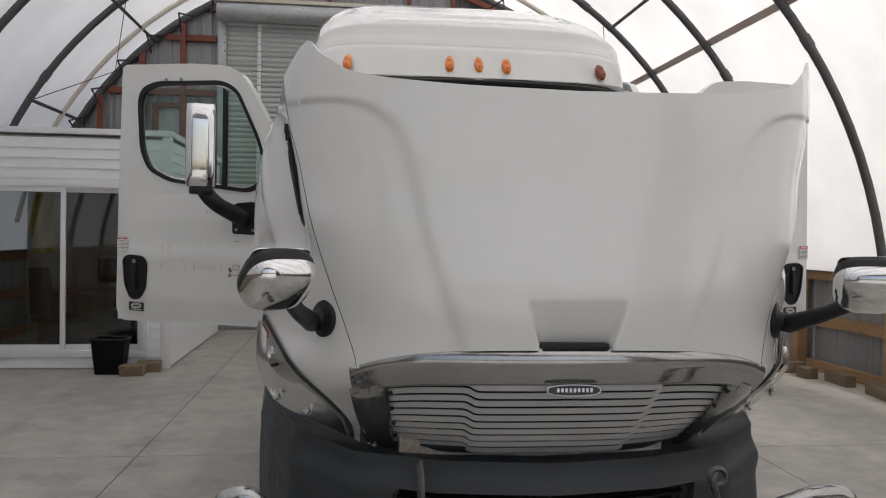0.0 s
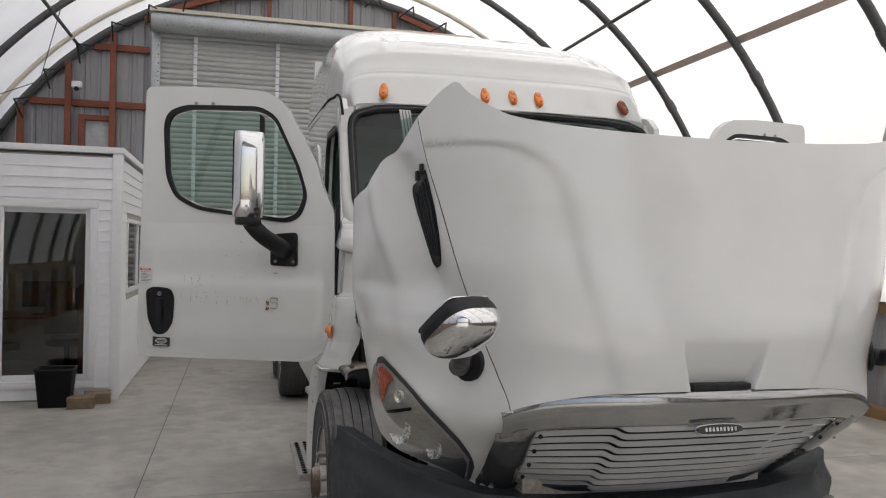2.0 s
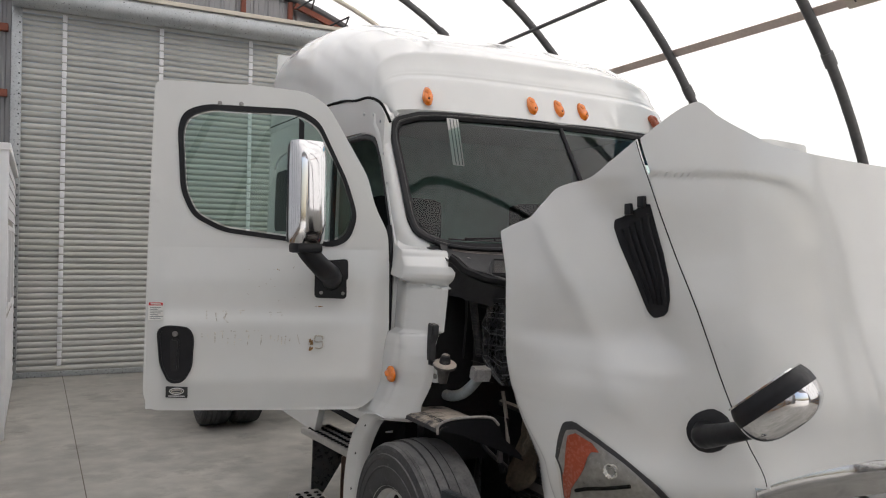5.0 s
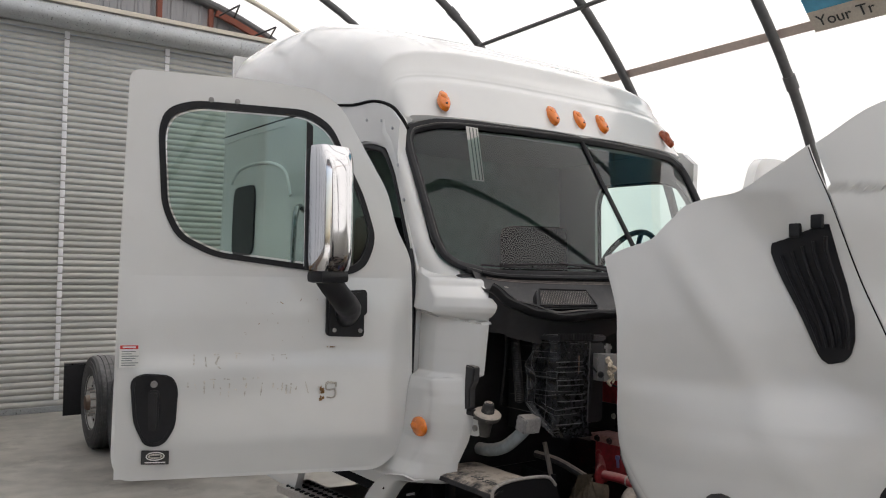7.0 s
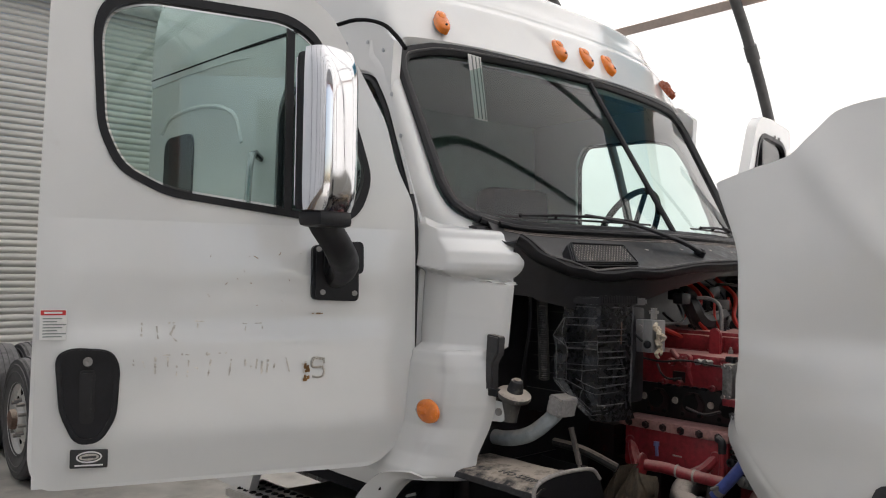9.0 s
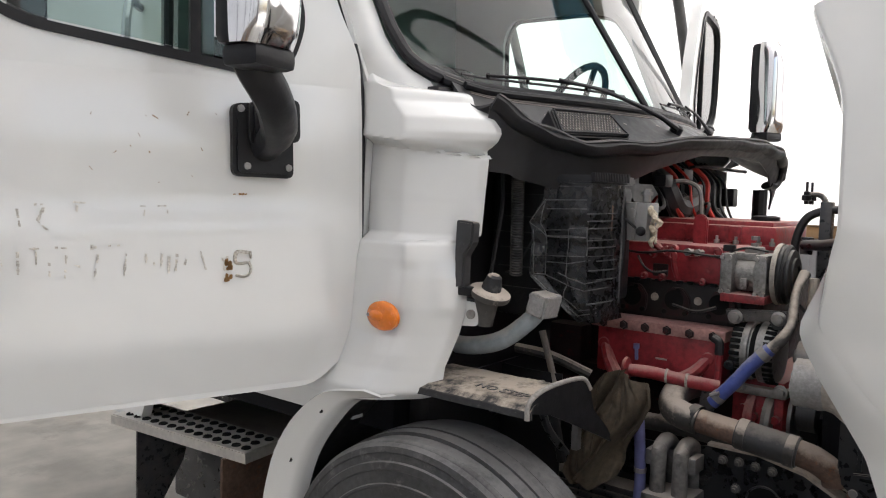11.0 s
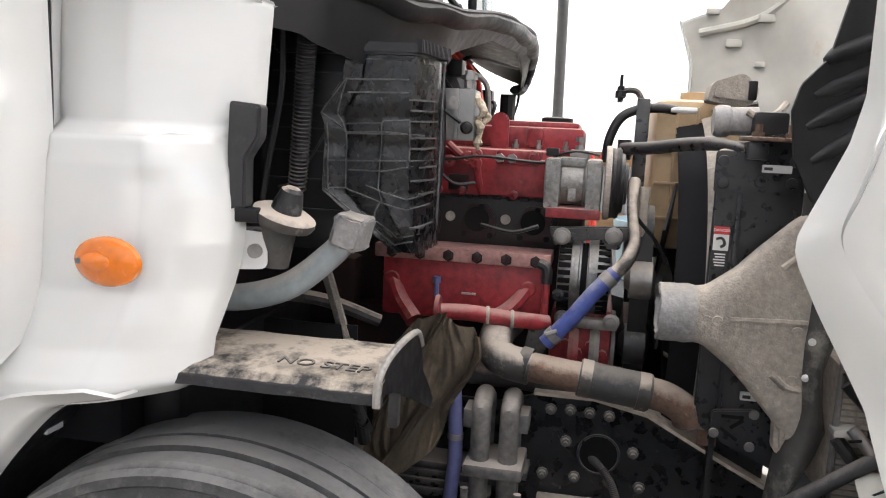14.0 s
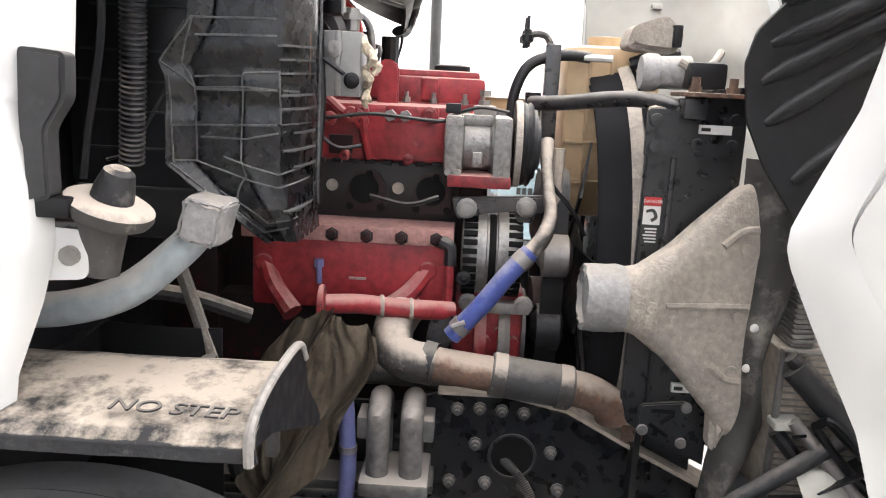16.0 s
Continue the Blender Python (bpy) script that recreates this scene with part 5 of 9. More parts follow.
def roof(u, v):
    """The roof skin, from the visor over the windscreen back to the sleeper's rear; u across, v along."""
    s = 2 * u - 1
    k = v * 9
    yc = lerp(k, range(10), [0.30, 0.275, 0.375, 0.42, 0.48, 0.70, 1.1, 1.6, 2.2, 2.62])
    zc = lerp(k, range(10), [2.604, 2.66, 2.845, 2.89, 3.02, 3.16, 3.31, 3.46, 3.545, 3.545])
    zb = lerp(k, range(10), [2.60, 2.61, 2.62, 2.63, 2.64, 2.67, 2.72, 2.76, 2.78, 2.78])
    n = lerp(k, range(10), [9, 8.5, 8, 7, 6.4, 5.8, 5, 4.6, 4.2, 4.2])
    w = lerp(k, range(10), [1.0, 1.01, 1.03, 1.045, 1.055, 1.07, 1.09, 1.1, 1.1, 1.1])
    a = abs(s)
    # even spacing round the shoulder
    th = s * math.pi / 2
    x = w * math.copysign(abs(math.sin(th)) ** (2 / n), s) if a > 1e-6 else 0.0
    z = zb + (zc - zb) * abs(math.cos(th)) ** (2 / n)
    bow = lerp(k, range(10), [0.17, 0.16, 0.15, 0.15, 0.15, 0.16, 0.1, 0.03, 0, 0])
    # long shallow flutes on the forward face
    dent = 0.02 * math.exp(-((abs(x) - 0.72) / 0.05) ** 2) * max(0.0, 1 - abs(k - 5.2) / 1.2)
    # shallow recessed panel above the visor, its edge sweeping in from the corner
    into = (0.74 - 0.11 * max(0.0, 5.6 - k) - abs(x)) / 0.035
    panel = 0.013 / (1 + math.exp(-max(-30.0, min(30.0, into)))) / (1 + math.exp(-(k - 4.55) / 0.09)) * max(0.0, min(1.0, (7.4 - k) / 1.5))
    ridge = 0.012 * math.exp(-((k - 3.0) / 0.35) ** 2) * (1 - abs(s) ** 6)
    return Vector((x, yc + bow * x * x - ridge, z - dent - panel))


roof_ob = part("roof_cap", sheet(B(), roof, 110, 108, -0.01), WHITE, truck, "white raised sleeper roof", 50)


SEAT[0] = "own"


def marker(x, y, z, mat, tilt):
    m = at(x, y - 0.004, z) @ Matrix.Rotation(tilt, 4, "Z") @ Matrix.Rotation(radians(-38), 4, "X")
    bm = lathe(B(), [(0.0225, -0.02), (0.0225, 0.002), (0.021, 0.008), (0.017, 0.0125), (0.009, 0.015), (0.0, 0.0155)], (0, 0, 0), (0, -1, 0), 28)
    for v in bm.verts:
        k = 1.0 - 0.16 * v.co.z / 0.0225
        v.co.z *= 2.75
        v.co.x *= 1.22 * k
    bmesh.ops.transform(bm, matrix=m, verts=bm.verts)
    ml = part("marker_light", bm, mat, roof_ob, "amber plastic marker light" if mat is AMBER else "dark amber marker light")
    bm = lathe(B(), [(0.0175, 0.008), (0.0165, 0.0165), (0.011, 0.021), (0.0, 0.0225)], (0, 0, 0), (0, -1, 0), 20)
    bmesh.ops.transform(bm, matrix=m @ at(0, 0, 0.018) @ Matrix.Diagonal((1.0, 1.0, 1.35, 1)), verts=bm.verts)
    part("marker_dome", bm, mat, ml)
    part("marker_screw", rod(B(), m @ Vector((0, -0.01, -0.042)), m @ Vector((0, -0.018, -0.042)), 0.0045, 8), SEAM, ml)


for x in (-0.803, -0.177, 0.004, 0.179):
    marker(x, 0.312 + 0.12 * x * x, 2.714, AMBER, 0.3 * x)
marker(0.807, 0.312 + 0.12 * 0.65, 2.715, AMBER_DARK, 0.24)


def screen(u, v, grow=0.0, off=0.0):
    """The windscreen: u across, v from its lower to its upper edge."""
    s = 2 * u - 1
    hw = lerp(v, [0, 0.03, 0.08, 0.16, 0.86, 0.94, 0.98, 1], [0.9, 0.94, 0.968, 0.985, 0.985, 0.968, 0.945, 0.91]) + grow
    x = hw * s
    z = 1.905 - grow + (2.592 - 1.905 + 2 * grow) * v - 0.03 * (abs(s) ** 14) * (2 * v - 1)
    y = -0.145 + 0.435 * v + (0.24 - 0.09 * v) * x * x - off
    return Vector((x, y, z))


ws = part("windscreen", sheet(B(), lambda u, v: screen(u, v), 40, 16), GLASS_WS, truck, "tinted two-piece windscreen")
RISE = [0.02, 0.045, 0.08, 0.12, 0.2, 0.35, 0.5, 0.65, 0.8, 0.88, 0.92, 0.955, 0.98, 1.0]
loop = [screen(u, v, 0.012, 0.004) for u, v in [(k / 24, 0) for k in range(25)] + [(1, q) for q in RISE] + [(1 - k / 24, 1) for k in range(1, 25)] + [(0, 1 - q) for q in RISE]]
part("screen_seal", tube(B(), loop, 0.022, 10, 1, caps=False, flat=(1.2, 0.8)), BLACK, ws)
part("seal_bead", tube(B(), [p + Vector((0, -0.016, 0)) for p in loop], 0.006, 6, 1, caps=False), LATCH, ws)
part("centre_strip", tube(B(), [screen(0.5, k / 8, 0, 0.006) for k in range(9)], 0.012, 8, 1), BLACK, ws)
for x0, x1 in ((-0.86, -0.16), (0.14, 0.82)):
    def over(k, v, off):
        return screen((x0 + (x1 - x0) * k) / 1.9 + 0.5, v, 0, off)
    wp = part("wiper", tube(B(), [over(k / 10, 0.035, 0.02) for k in range(11)], 0.006, 6, 1, flat=(1, 0.5)), BLACK, truck, "black wiper at rest along the foot of the windscreen")
    part("wiper_spine", tube(B(), [over(0.12 + 0.76 * k / 8, 0.045 + 0.012 * math.sin(math.pi * k / 8), 0.034) for k in range(9)], 0.005, 6, 1), BLACK, wp)
    for k in (0.12, 0.32, 0.68, 0.88):
        part("wiper_claw", rod(B(), over(k, 0.035, 0.02), over(k, 0.052, 0.036), 0.006, 6), BLACK, wp)
    part("wiper_arm", tube(B(), [over(0.5, 0.065, 0.044), over(0.75, 0.03, 0.06), over(1.05, -0.05, 0.075), over(1.22, -0.11, 0.075)], [0.006, 0.008, 0.012, 0.016], 8, 6, flat=(1, 0.7)), BLACK, wp)
    part("wiper_pivot", lathe(B(), [(0.022, -0.02), (0.022, 0.012), (0.014, 0.02), (0.0, 0.021)], over(1.24, -0.12, 0.065), (0, -0.5, 1), 14), BLACK, wp)
SEAT[0] = "level"
st = part("hanging_strap", sheet(B(), lambda u, v: Vector((-0.72 + 0.07 * (u - 0.5) + 0.05 * v, 0.33, 2.62 - 0.25 * v)), 4, 8, 0.003), PAPER, truck, "pale striped strap hanging inside the windscreen")
for k in range(3):
    part("strap_stripe", sheet(B(), lambda u, v: Vector((-0.738 + 0.02 * k + 0.006 * (u - 0.5) + 0.05 * v, 0.324, 2.615 - 0.24 * v)), 1, 8, 0.001), DASH, st)
# header between windscreen and roof, sills, pillars
for flip in (False, True):
    FLIP[0] = flip
    SEAT[0] = "own"
    edge = [(1.88, 0.175), (1.95, 0.2), (2.1, 0.265), (2.37, 0.38), (2.5, 0.455), (2.54, 0.5)]

    def pillar(u, v):
        """The windscreen pillar: from the glass seal round to the doorway's edge."""
        p = screen(0, -0.05 + 1.07 * v, 0.03, -0.012)
        q = Vector((-1.055, lerp(p.z, [e[0] for e in edge], [e[1] for e in edge]) + 0.006, p.z))
        w = p.lerp(q, u)
        return w + Vector((-0.012, -0.014, 0)) * math.sin(math.pi * u)
    part("a_pillar", sheet(B(), pillar, 10, 24, 0.012), WHITE, truck, "", 60)
    SEAT[0] = "level"
    side = B()
    outer = [(0.2, 0.98), (0.165, 1.9), (0.215, 2.02), (0.345, 2.32), (0.37, 2.45), (0.36, 2.6), (0.44, 2.672), (0.60, 2.722), (0.8, 2.737), (1.2, 2.78), (2.62, 2.82), (2.62, 0.75), (1.3, 0.75), (1.2, 0.98)]
    hole = rounded([(0.25, 1.05), (0.2, 1.85), (0.235, 2.03), (0.385, 2.37), (0.48, 2.505), (0.64, 2.548), (1.12, 2.56), (1.18, 2.45), (1.18, 1.1)], 0.05)
    prism(side, outer, YZ @ at(0, 0, -1.1), 0.04, hole=hole)
    cs = part("cab_side", side, WHITE, truck, "white cab and sleeper side with an open doorway")
    inner = [((a - 0.7) * 0.95 + 0.7, (b - 1.8) * 0.965 + 1.8) for a, b in hole]
    part("door_frame", prism(B(), hole, YZ @ at(0, 0, -1.082), 0.035, hole=inner), WHITE, cs)
    part("door_seal", tube(B(), [(-1.084, y, z) for y, z in inner + inner[:1]], 0.016, 8, 1), BLACK, cs)
    for y, z in ((0.42, 2.575), (0.52, 2.625), (0.66, 2.648), (0.36, 2.4), (0.3, 2.24)):
        part("frame_bolt", lathe(B(), [(0.008, 0), (0.008, 0.004), (0.0, 0.005)], (-1.1, y, z), (-1, 0, 0), 10), GALV, cs)
    part("sleeper_window", prism(B(), rounded([(2.02, 2.02), (2.38, 2.02), (2.38, 2.46), (2.02, 2.46)], 0.08), YZ @ at(0, 0, -1.112), 0.013), BLACK, cs)
    if not flip:
        part("roof_seam", tube(B(), [(-1.1, y, z) for y, z in ((0.29, 2.555), (0.35, 2.615), (0.44, 2.68), (0.60, 2.73), (0.8, 2.745), (1.2, 2.79), (2.62, 2.83))], 0.008, 6, 4), SEAM, cs)
    part("side_moulding", tube(B(), [(-1.1, y, z) for y, z in ((1.5, 2.35), (1.6, 2.5), (1.9, 2.58), (2.3, 2.58), (2.45, 2.5))], 0.012, 8, 5), WHITE, cs)
    part("grab_rail", tube(B(), [(-1.1, 1.3, 1.3), (-1.16, 1.3, 1.35), (-1.16, 1.3, 2.2), (-1.1, 1.3, 2.25)], 0.016, 8, 4), CHROME_DULL, cs)
FLIP[0] = False
SEAT[0] = "even"
part("rear_wall", box(B(), (-1.08, 2.58, 0.75), (1.08, 2.62, 3.4), 0.01), WHITE, truck)
part("cab_floor", box(B(), (-1.04, 0.1, 0.95), (1.04, 2.57, 1.06)), DARK, truck)
part("firewall", box(B(), (-0.98, 0.02, 0.85), (0.98, 0.1, 1.92), 0.02), BLACK_DUSTY, truck)
part("ceiling_lining", box(B(), (-1.0, 0.62, 2.68), (1.0, 2.57, 2.7)), DASH, truck)
part("sleeper_curtain", sheet(B(), lambda u, v: Vector(((u - 0.5) * 2.0, 1.45, 1.06 + 1.62 * v)), 2, 2, 0.008), CURTAIN, truck, "sleeper curtain in the green-grey of the windscreen's reflection")
part("dashboard", sheet(B(), lambda u, v: Vector(((2 * u - 1) * 0.96, lerp(v, [0, 0.4, 0.6, 1], [-0.1, 0.2, 0.42, 0.5]) + 0.16 * (2 * u - 1) ** 2 * (1 - v), lerp(v, [0, 0.4, 0.6, 1], [1.93, 1.93, 1.87, 1.4]))), 20, 16, 0.01), DASH, truck, "grey dashboard")
for x in (-0.55, 0.55):
    seat = part("seat", box(B(), (x - 0.26, 0.75, 1.4), (x + 0.26, 1.25, 1.55), 0.05), DARK, truck, "dark grey cab seat")
    part("backrest", box(B(), (x - 0.25, 1.15, 1.55), (x + 0.25, 1.32, 2.25), 0.06), DARK, seat)
    part("pedestal", box(B(), (x - 0.18, 0.85, 1.06), (x + 0.18, 1.2, 1.4), 0.02), DARK, seat)
m = pose(0.52, 0.42, 1.98, -62, 0, 0)
bm = B()
tube(bm, [m @ Vector((0.225 * math.cos(a), 0.225 * math.sin(a), 0)) for a in [2 * math.pi * k / 32 for k in range(33)]], 0.016, 8, 1)
sw_ob = part("steering_wheel", bm, BLACK, truck, "black steering wheel")
for a in (20, 160, 270):
    part("spoke", rod(B(), m @ Vector((0, 0, -0.03)), m @ Vector((0.22 * math.cos(radians(a)), 0.22 * math.sin(radians(a)), 0)), 0.014, 8), BLACK, sw_ob)
part("column", rod(B(), m @ Vector((0, 0, 0.02)), m @ Vector((0, 0.0, -0.35)), 0.045), BLACK, sw_ob)

# ---- doors ----
SEAT[0] = "own"


def open_door(flip, hinge, along):
    """A cab door that stands open: its hinge line, and the way that it points."""
    FLIP[0] = flip
    U = Vector(along).normalized()
    N = Vector((U.y, -U.x, 0))          # towards the cab side of the open door
    F = Matrix((U, Vector((0, 0, 1)), N)).transposed().to_4x4()
    F.translation = hinge
    # outline: along the door from the hinge, and height
    out = rounded([(0.07, 1.4), (0.074, 1.80), (0.082, 1.97), (0.147, 2.097), (0.187, 2.247), (0.383, 2.585), (0.485, 2.65), (0.719, 2.671), (1.2, 2.677), (1.22, 1.9), (1.232, 1.18), (1.2, 1.107), (0.21, 1.1), (0.1, 1.187)], 0.045)
    win_o = rounded([(1.093, 2.455), (1.065, 2.535), (0.965, 2.571), (0.523, 2.564), (0.425, 2.509), (0.285, 2.22), (0.232, 2.048), (0.27, 1.932), (0.345, 1.893), (0.588, 1.923), (0.88, 1.96), (1.018, 2.03), (1.074, 2.15)], 0.05)
    win_i = [((a - 0.66) * 0.945 + 0.66, (b - 2.235) * 0.925 + 2.235) for a, b in win_o]
    # skin with a swage line: bulge outwards (towards -N) below the window
    bm = B()
    prism(bm, out, F, 0.055, hole=win_o)
    d = part("cab_door", bm, WHITE, truck, "white cab door standing open, with worn letter marks")

    def skin(u, v):
        z = 1.115 + (1.885 - 1.115) * v
        a0 = lerp(z, [1.11, 1.19, 1.27, 1.40, 1.88], [0.205, 0.11, 0.083, 0.078, 0.087])
        a = a0 + (1.219 - a0) * u
        w = 0.028 * min(1, 6 * v) * min(1, 5 * (1 - v)) * (1.0 if v < 0.52 else 0.5 + 0.5 * math.exp(-((v - 0.52) / 0.06) ** 2)) * min(1, u * 14) * min(1, (1 - u) * 14)
        return F @ Vector((a, z, -w - 0.001))
    part("door_skin", sheet(B(), skin, 40, 40), WHITE, d, "", 60)
    part("window_seal", prism(B(), win_o, F @ at(0, 0, -0.006), 0.03, hole=win_i), BLACK, d)
    bm = prism(B(), [((a - 0.66) * 0.985 + 0.66, (b - 2.24) * 0.97 + 2.24) for a, b in win_i], F @ at(0, 0, 0.012), 0.005)
    part("side_glass", bm, GLASS_DOOR, d, "green tinted side glass")
    part("quarter_bar", prism(B(), [(0.50, 1.93), (0.525, 1.93), (0.525, 2.52), (0.50, 2.50)], F @ at(0, 0, 0.0), 0.02), BLACK, d)
    part("inner_trim", prism(B(), rounded([(0.2, 1.2), (0.16, 1.5), (0.16, 1.85), (1.14, 1.88), (1.15, 1.2)], 0.05), F @ at(0, 0, 0.055), 0.03, 0.01), DASH, d)
    # handle: a dished shield with a rounded rim, a lock and a pull bar
    shield = rounded([(1.163, 1.491), (1.122, 1.512), (1.02, 1.503), (0.998, 1.458), (1.005, 1.313), (1.045, 1.245), (1.107, 1.243), (1.148, 1.33)], 0.03, 6)
    dish = [((a - 1.08) * 0.86 + 1.08, (b - 1.378) * 0.91 + 1.378) for a, b in shield]
    hd = part("door_handle", prism(B(), shield, F @ at(0, 0, -0.044), 0.024, hole=dish), BLACK, d, "black recessed door handle")
    part("dish", prism(B(), dish, F @ at(0, 0, -0.036), 0.016), BLACK, hd)
    part("handle_rim", tube(B(), [F @ Vector((a, b, -0.036)) for a, b in shield + shield[:1]], 0.004, 6, 1), BLACK, hd)
    part("pull_bar", prism(B(), rounded([(1.102, 1.452), (1.06, 1.452), (1.062, 1.3), (1.098, 1.3)], 0.014), F @ at(0, 0, -0.056), 0.02, 0.008), BLACK_DUSTY, hd)
    part("lock", lathe(B(), [(0.013, 0.0), (0.013, 0.006), (0.006, 0.0065), (0.0, 0.004)], F @ Vector((1.081, 1.475, -0.04)), -N, 14), STEEL, hd)
    pl = part("door_plate", prism(B(), rounded([(1.121, 1.174), (1.022, 1.17), (1.022, 1.221), (1.121, 1.226)], 0.003, 2), F @ at(0, 0, -0.032), 0.006), INK, d, "small black plate with a pale oval")

    def ring(a, b):
        return [(1.071 + a * math.cos(q), 1.203 + b * math.sin(q)) for q in [2 * math.pi * k / 24 for k in range(24)]]
    part("plate_oval", prism(B(), ring(0.034, 0.0165), F @ at(0, 0, -0.0335), 0.002, hole=ring(0.03, 0.0125)), PAPER, pl)
    part("oval_field", prism(B(), ring(0.026, 0.0095), F @ at(0, 0, -0.0335), 0.002), GHOST, pl)
    part("oval_bar", prism(B(), [(1.09, 1.2), (1.052, 1.2), (1.052, 1.206), (1.09, 1.206)], F @ at(0, 0, -0.035), 0.001), INK, pl)
    part("plate_bar", prism(B(), [(1.108, 1.179), (1.034, 1.177), (1.034, 1.181), (1.108, 1.183)], F @ at(0, 0, -0.0335), 0.002), PAPER, pl)
    lb = part("door_label", prism(B(), [(1.207, 1.538), (1.139, 1.538), (1.139, 1.623), (1.207, 1.623)], F @ at(0, 0, -0.0285), 0.002), PAPER, d, "white warning label with a red head")
    part("label_head", prism(B(), [(1.205, 1.607), (1.141, 1.607), (1.141, 1.621), (1.205, 1.621)], F @ at(0, 0, -0.0295), 0.0008), LABEL_RED, lb)
    part("head_bar", prism(B(), [(1.196, 1.6115), (1.15, 1.6115), (1.15, 1.617), (1.196, 1.617)], F @ at(0, 0, -0.0302), 0.0006), PAPER, lb)
    for k in range(7):
        z, e = 1.545 + k * 0.0085, 1.15 - 0.005 * ((k * 5) % 3) + (0.018 if k in (2, 5) else 0)
        part("text_line", prism(B(), [(1.199, z), (e, z), (e, z + 0.0032), (1.199, z + 0.0032)], F @ at(0, 0, -0.0295), 0.0008), DASH, lb)
    for a in (0.8, 0.9):
        part("door_screw", lathe(B(), [(0.011, 0), (0.011, 0.006), (0.0, 0.008)], F @ Vector((a, 2.577, 0)), -N, 12), STEEL, d)
    if not flip:
        # what is left of stuck-on letters: broken stems, bars and bows in two rows, and scuffs
        rnd = random.Random(4)
        bm = B()

        def stroke(a, z, da, dz, w, out_by=-0.0325):
            """A torn stroke: from (a, z) on by (da, dz), with the ragged width w."""
            n = max(2, int(math.hypot(da, dz) / 0.006))
            for k in range(n):
                if rnd.random() < 0.3:
                    continue
                p, q = (a + da * k / n, z + dz * k / n), (a + da * (k + 0.9) / n, z + dz * (k + 0.9) / n)
                h = w * rnd.uniform(0.45, 1.0) / 2
                if abs(dz) > abs(da):
                    prism(bm, [(p[0] - h, p[1]), (p[0] + h, p[1] + 0.001), (q[0] + h * 0.8, q[1]), (q[0] - h, q[1] - 0.001)], F @ at(0, 0, out_by), 0.0012)
                else:
                    prism(bm, [(p[0], p[1] - h), (q[0], q[1] - h * 0.8), (q[0], q[1] + h), (p[0], p[1] + h * 0.9)], F @ at(0, 0, out_by), 0.0012)
        for a, z, da, dz, w in ((0.96, 1.488, 0.0, -0.03, 0.006), (0.935, 1.47, -0.01, -0.03, 0.005), (0.9, 1.487, 0.0, -0.055, 0.007), (0.878, 1.487, -0.02, 0.0, 0.006), (0.865, 1.48, 0.0, -0.035, 0.005), (0.84, 1.455, 0.0, -0.03, 0.006), (0.828, 1.488, -0.024, -0.002, 0.006), (0.806, 1.47, 0.004, -0.05, 0.006), (0.79, 1.448, -0.012, -0.004, 0.006), (0.757, 1.487, -0.02, -0.001, 0.013), (0.742, 1.47, 0.008, -0.05, 0.006), (0.725, 1.487, 0.0, -0.018, 0.008), (0.72, 1.489, -0.05, 0.0, 0.006), (0.682, 1.47, 0.006, -0.05, 0.006), (0.64, 1.468, 0.0, -0.028, 0.008), (0.622, 1.468, 0.0, -0.034, 0.008), (0.604, 1.467, 0.003, -0.03, 0.007), (0.588, 1.466, 0.002, -0.045, 0.008), (0.57, 1.465, 0.004, -0.04, 0.007), (0.545, 1.465, 0.012, -0.04, 0.006), (0.515, 1.47, -0.012, -0.045, 0.006), (0.462, 1.45, -0.004, -0.03, 0.007), (0.45, 1.462, 0.003, -0.02, 0.007)):
            stroke(a, z, da, dz, w)
        for a, z, da, dz, w in ((0.94, 1.583, 0.0, -0.04, 0.006), (0.9, 1.585, -0.006, -0.05, 0.006), (0.866, 1.582, -0.024, 0.0, 0.007), (0.848, 1.575, 0.012, -0.028, 0.009), (0.86, 1.547, -0.018, -0.02, 0.008), (0.79, 1.587, -0.026, -0.002, 0.006), (0.782, 1.58, 0.002, -0.022, 0.006), (0.65, 1.578, -0.02, -0.001, 0.005), (0.64, 1.575, 0.002, -0.02, 0.005), (0.612, 1.578, -0.02, 0.0, 0.005), (0.59, 1.578, 0.0, -0.018, 0.005)):
            stroke(a, z, da, dz, w, -0.0305)
        part("letter_residue", bm, FAINT, d, "brown residue of removed lettering", kind="stuff")
        bm = B()
        stroke(0.432, 1.606, -0.036, 0.0, 0.006, -0.019)
        for k in range(12):
            stroke(rnd.uniform(0.45, 0.75), rnd.uniform(1.6, 1.8), rnd.uniform(-0.008, 0.008), rnd.uniform(0.004, 0.012), 0.003, -0.019)
        stroke(0.618, 1.786, -0.02, -0.012, 0.005, -0.019)
        part("scuff_marks", bm, BROWN_SPOT, d, kind="stuff")
        # last sign of the lower row, left almost whole
        bows = [[(0.394, 1.462), (0.424, 1.466), (0.432, 1.455), (0.431, 1.44), (0.42, 1.436), (0.402, 1.438)], [(0.398, 1.44), (0.392, 1.425), (0.396, 1.41), (0.41, 1.404), (0.43, 1.408)], [(0.394, 1.466), (0.392, 1.448)]]
        for bow in bows:
            pts = smooth_path([F @ Vector((a, z, -0.032)) for a, z in bow], 5)
            part("number_bar", tube(B(), pts, 0.0062, 6, 1, flat=(1, 0.5)), GHOST, d)
        bm = B()
        for k in range(16):
            a, z = 0.443 + rnd.uniform(-0.006, 0.009), 1.418 + rnd.uniform(-0.026, 0.022)
            w = rnd.uniform(0.004, 0.01)
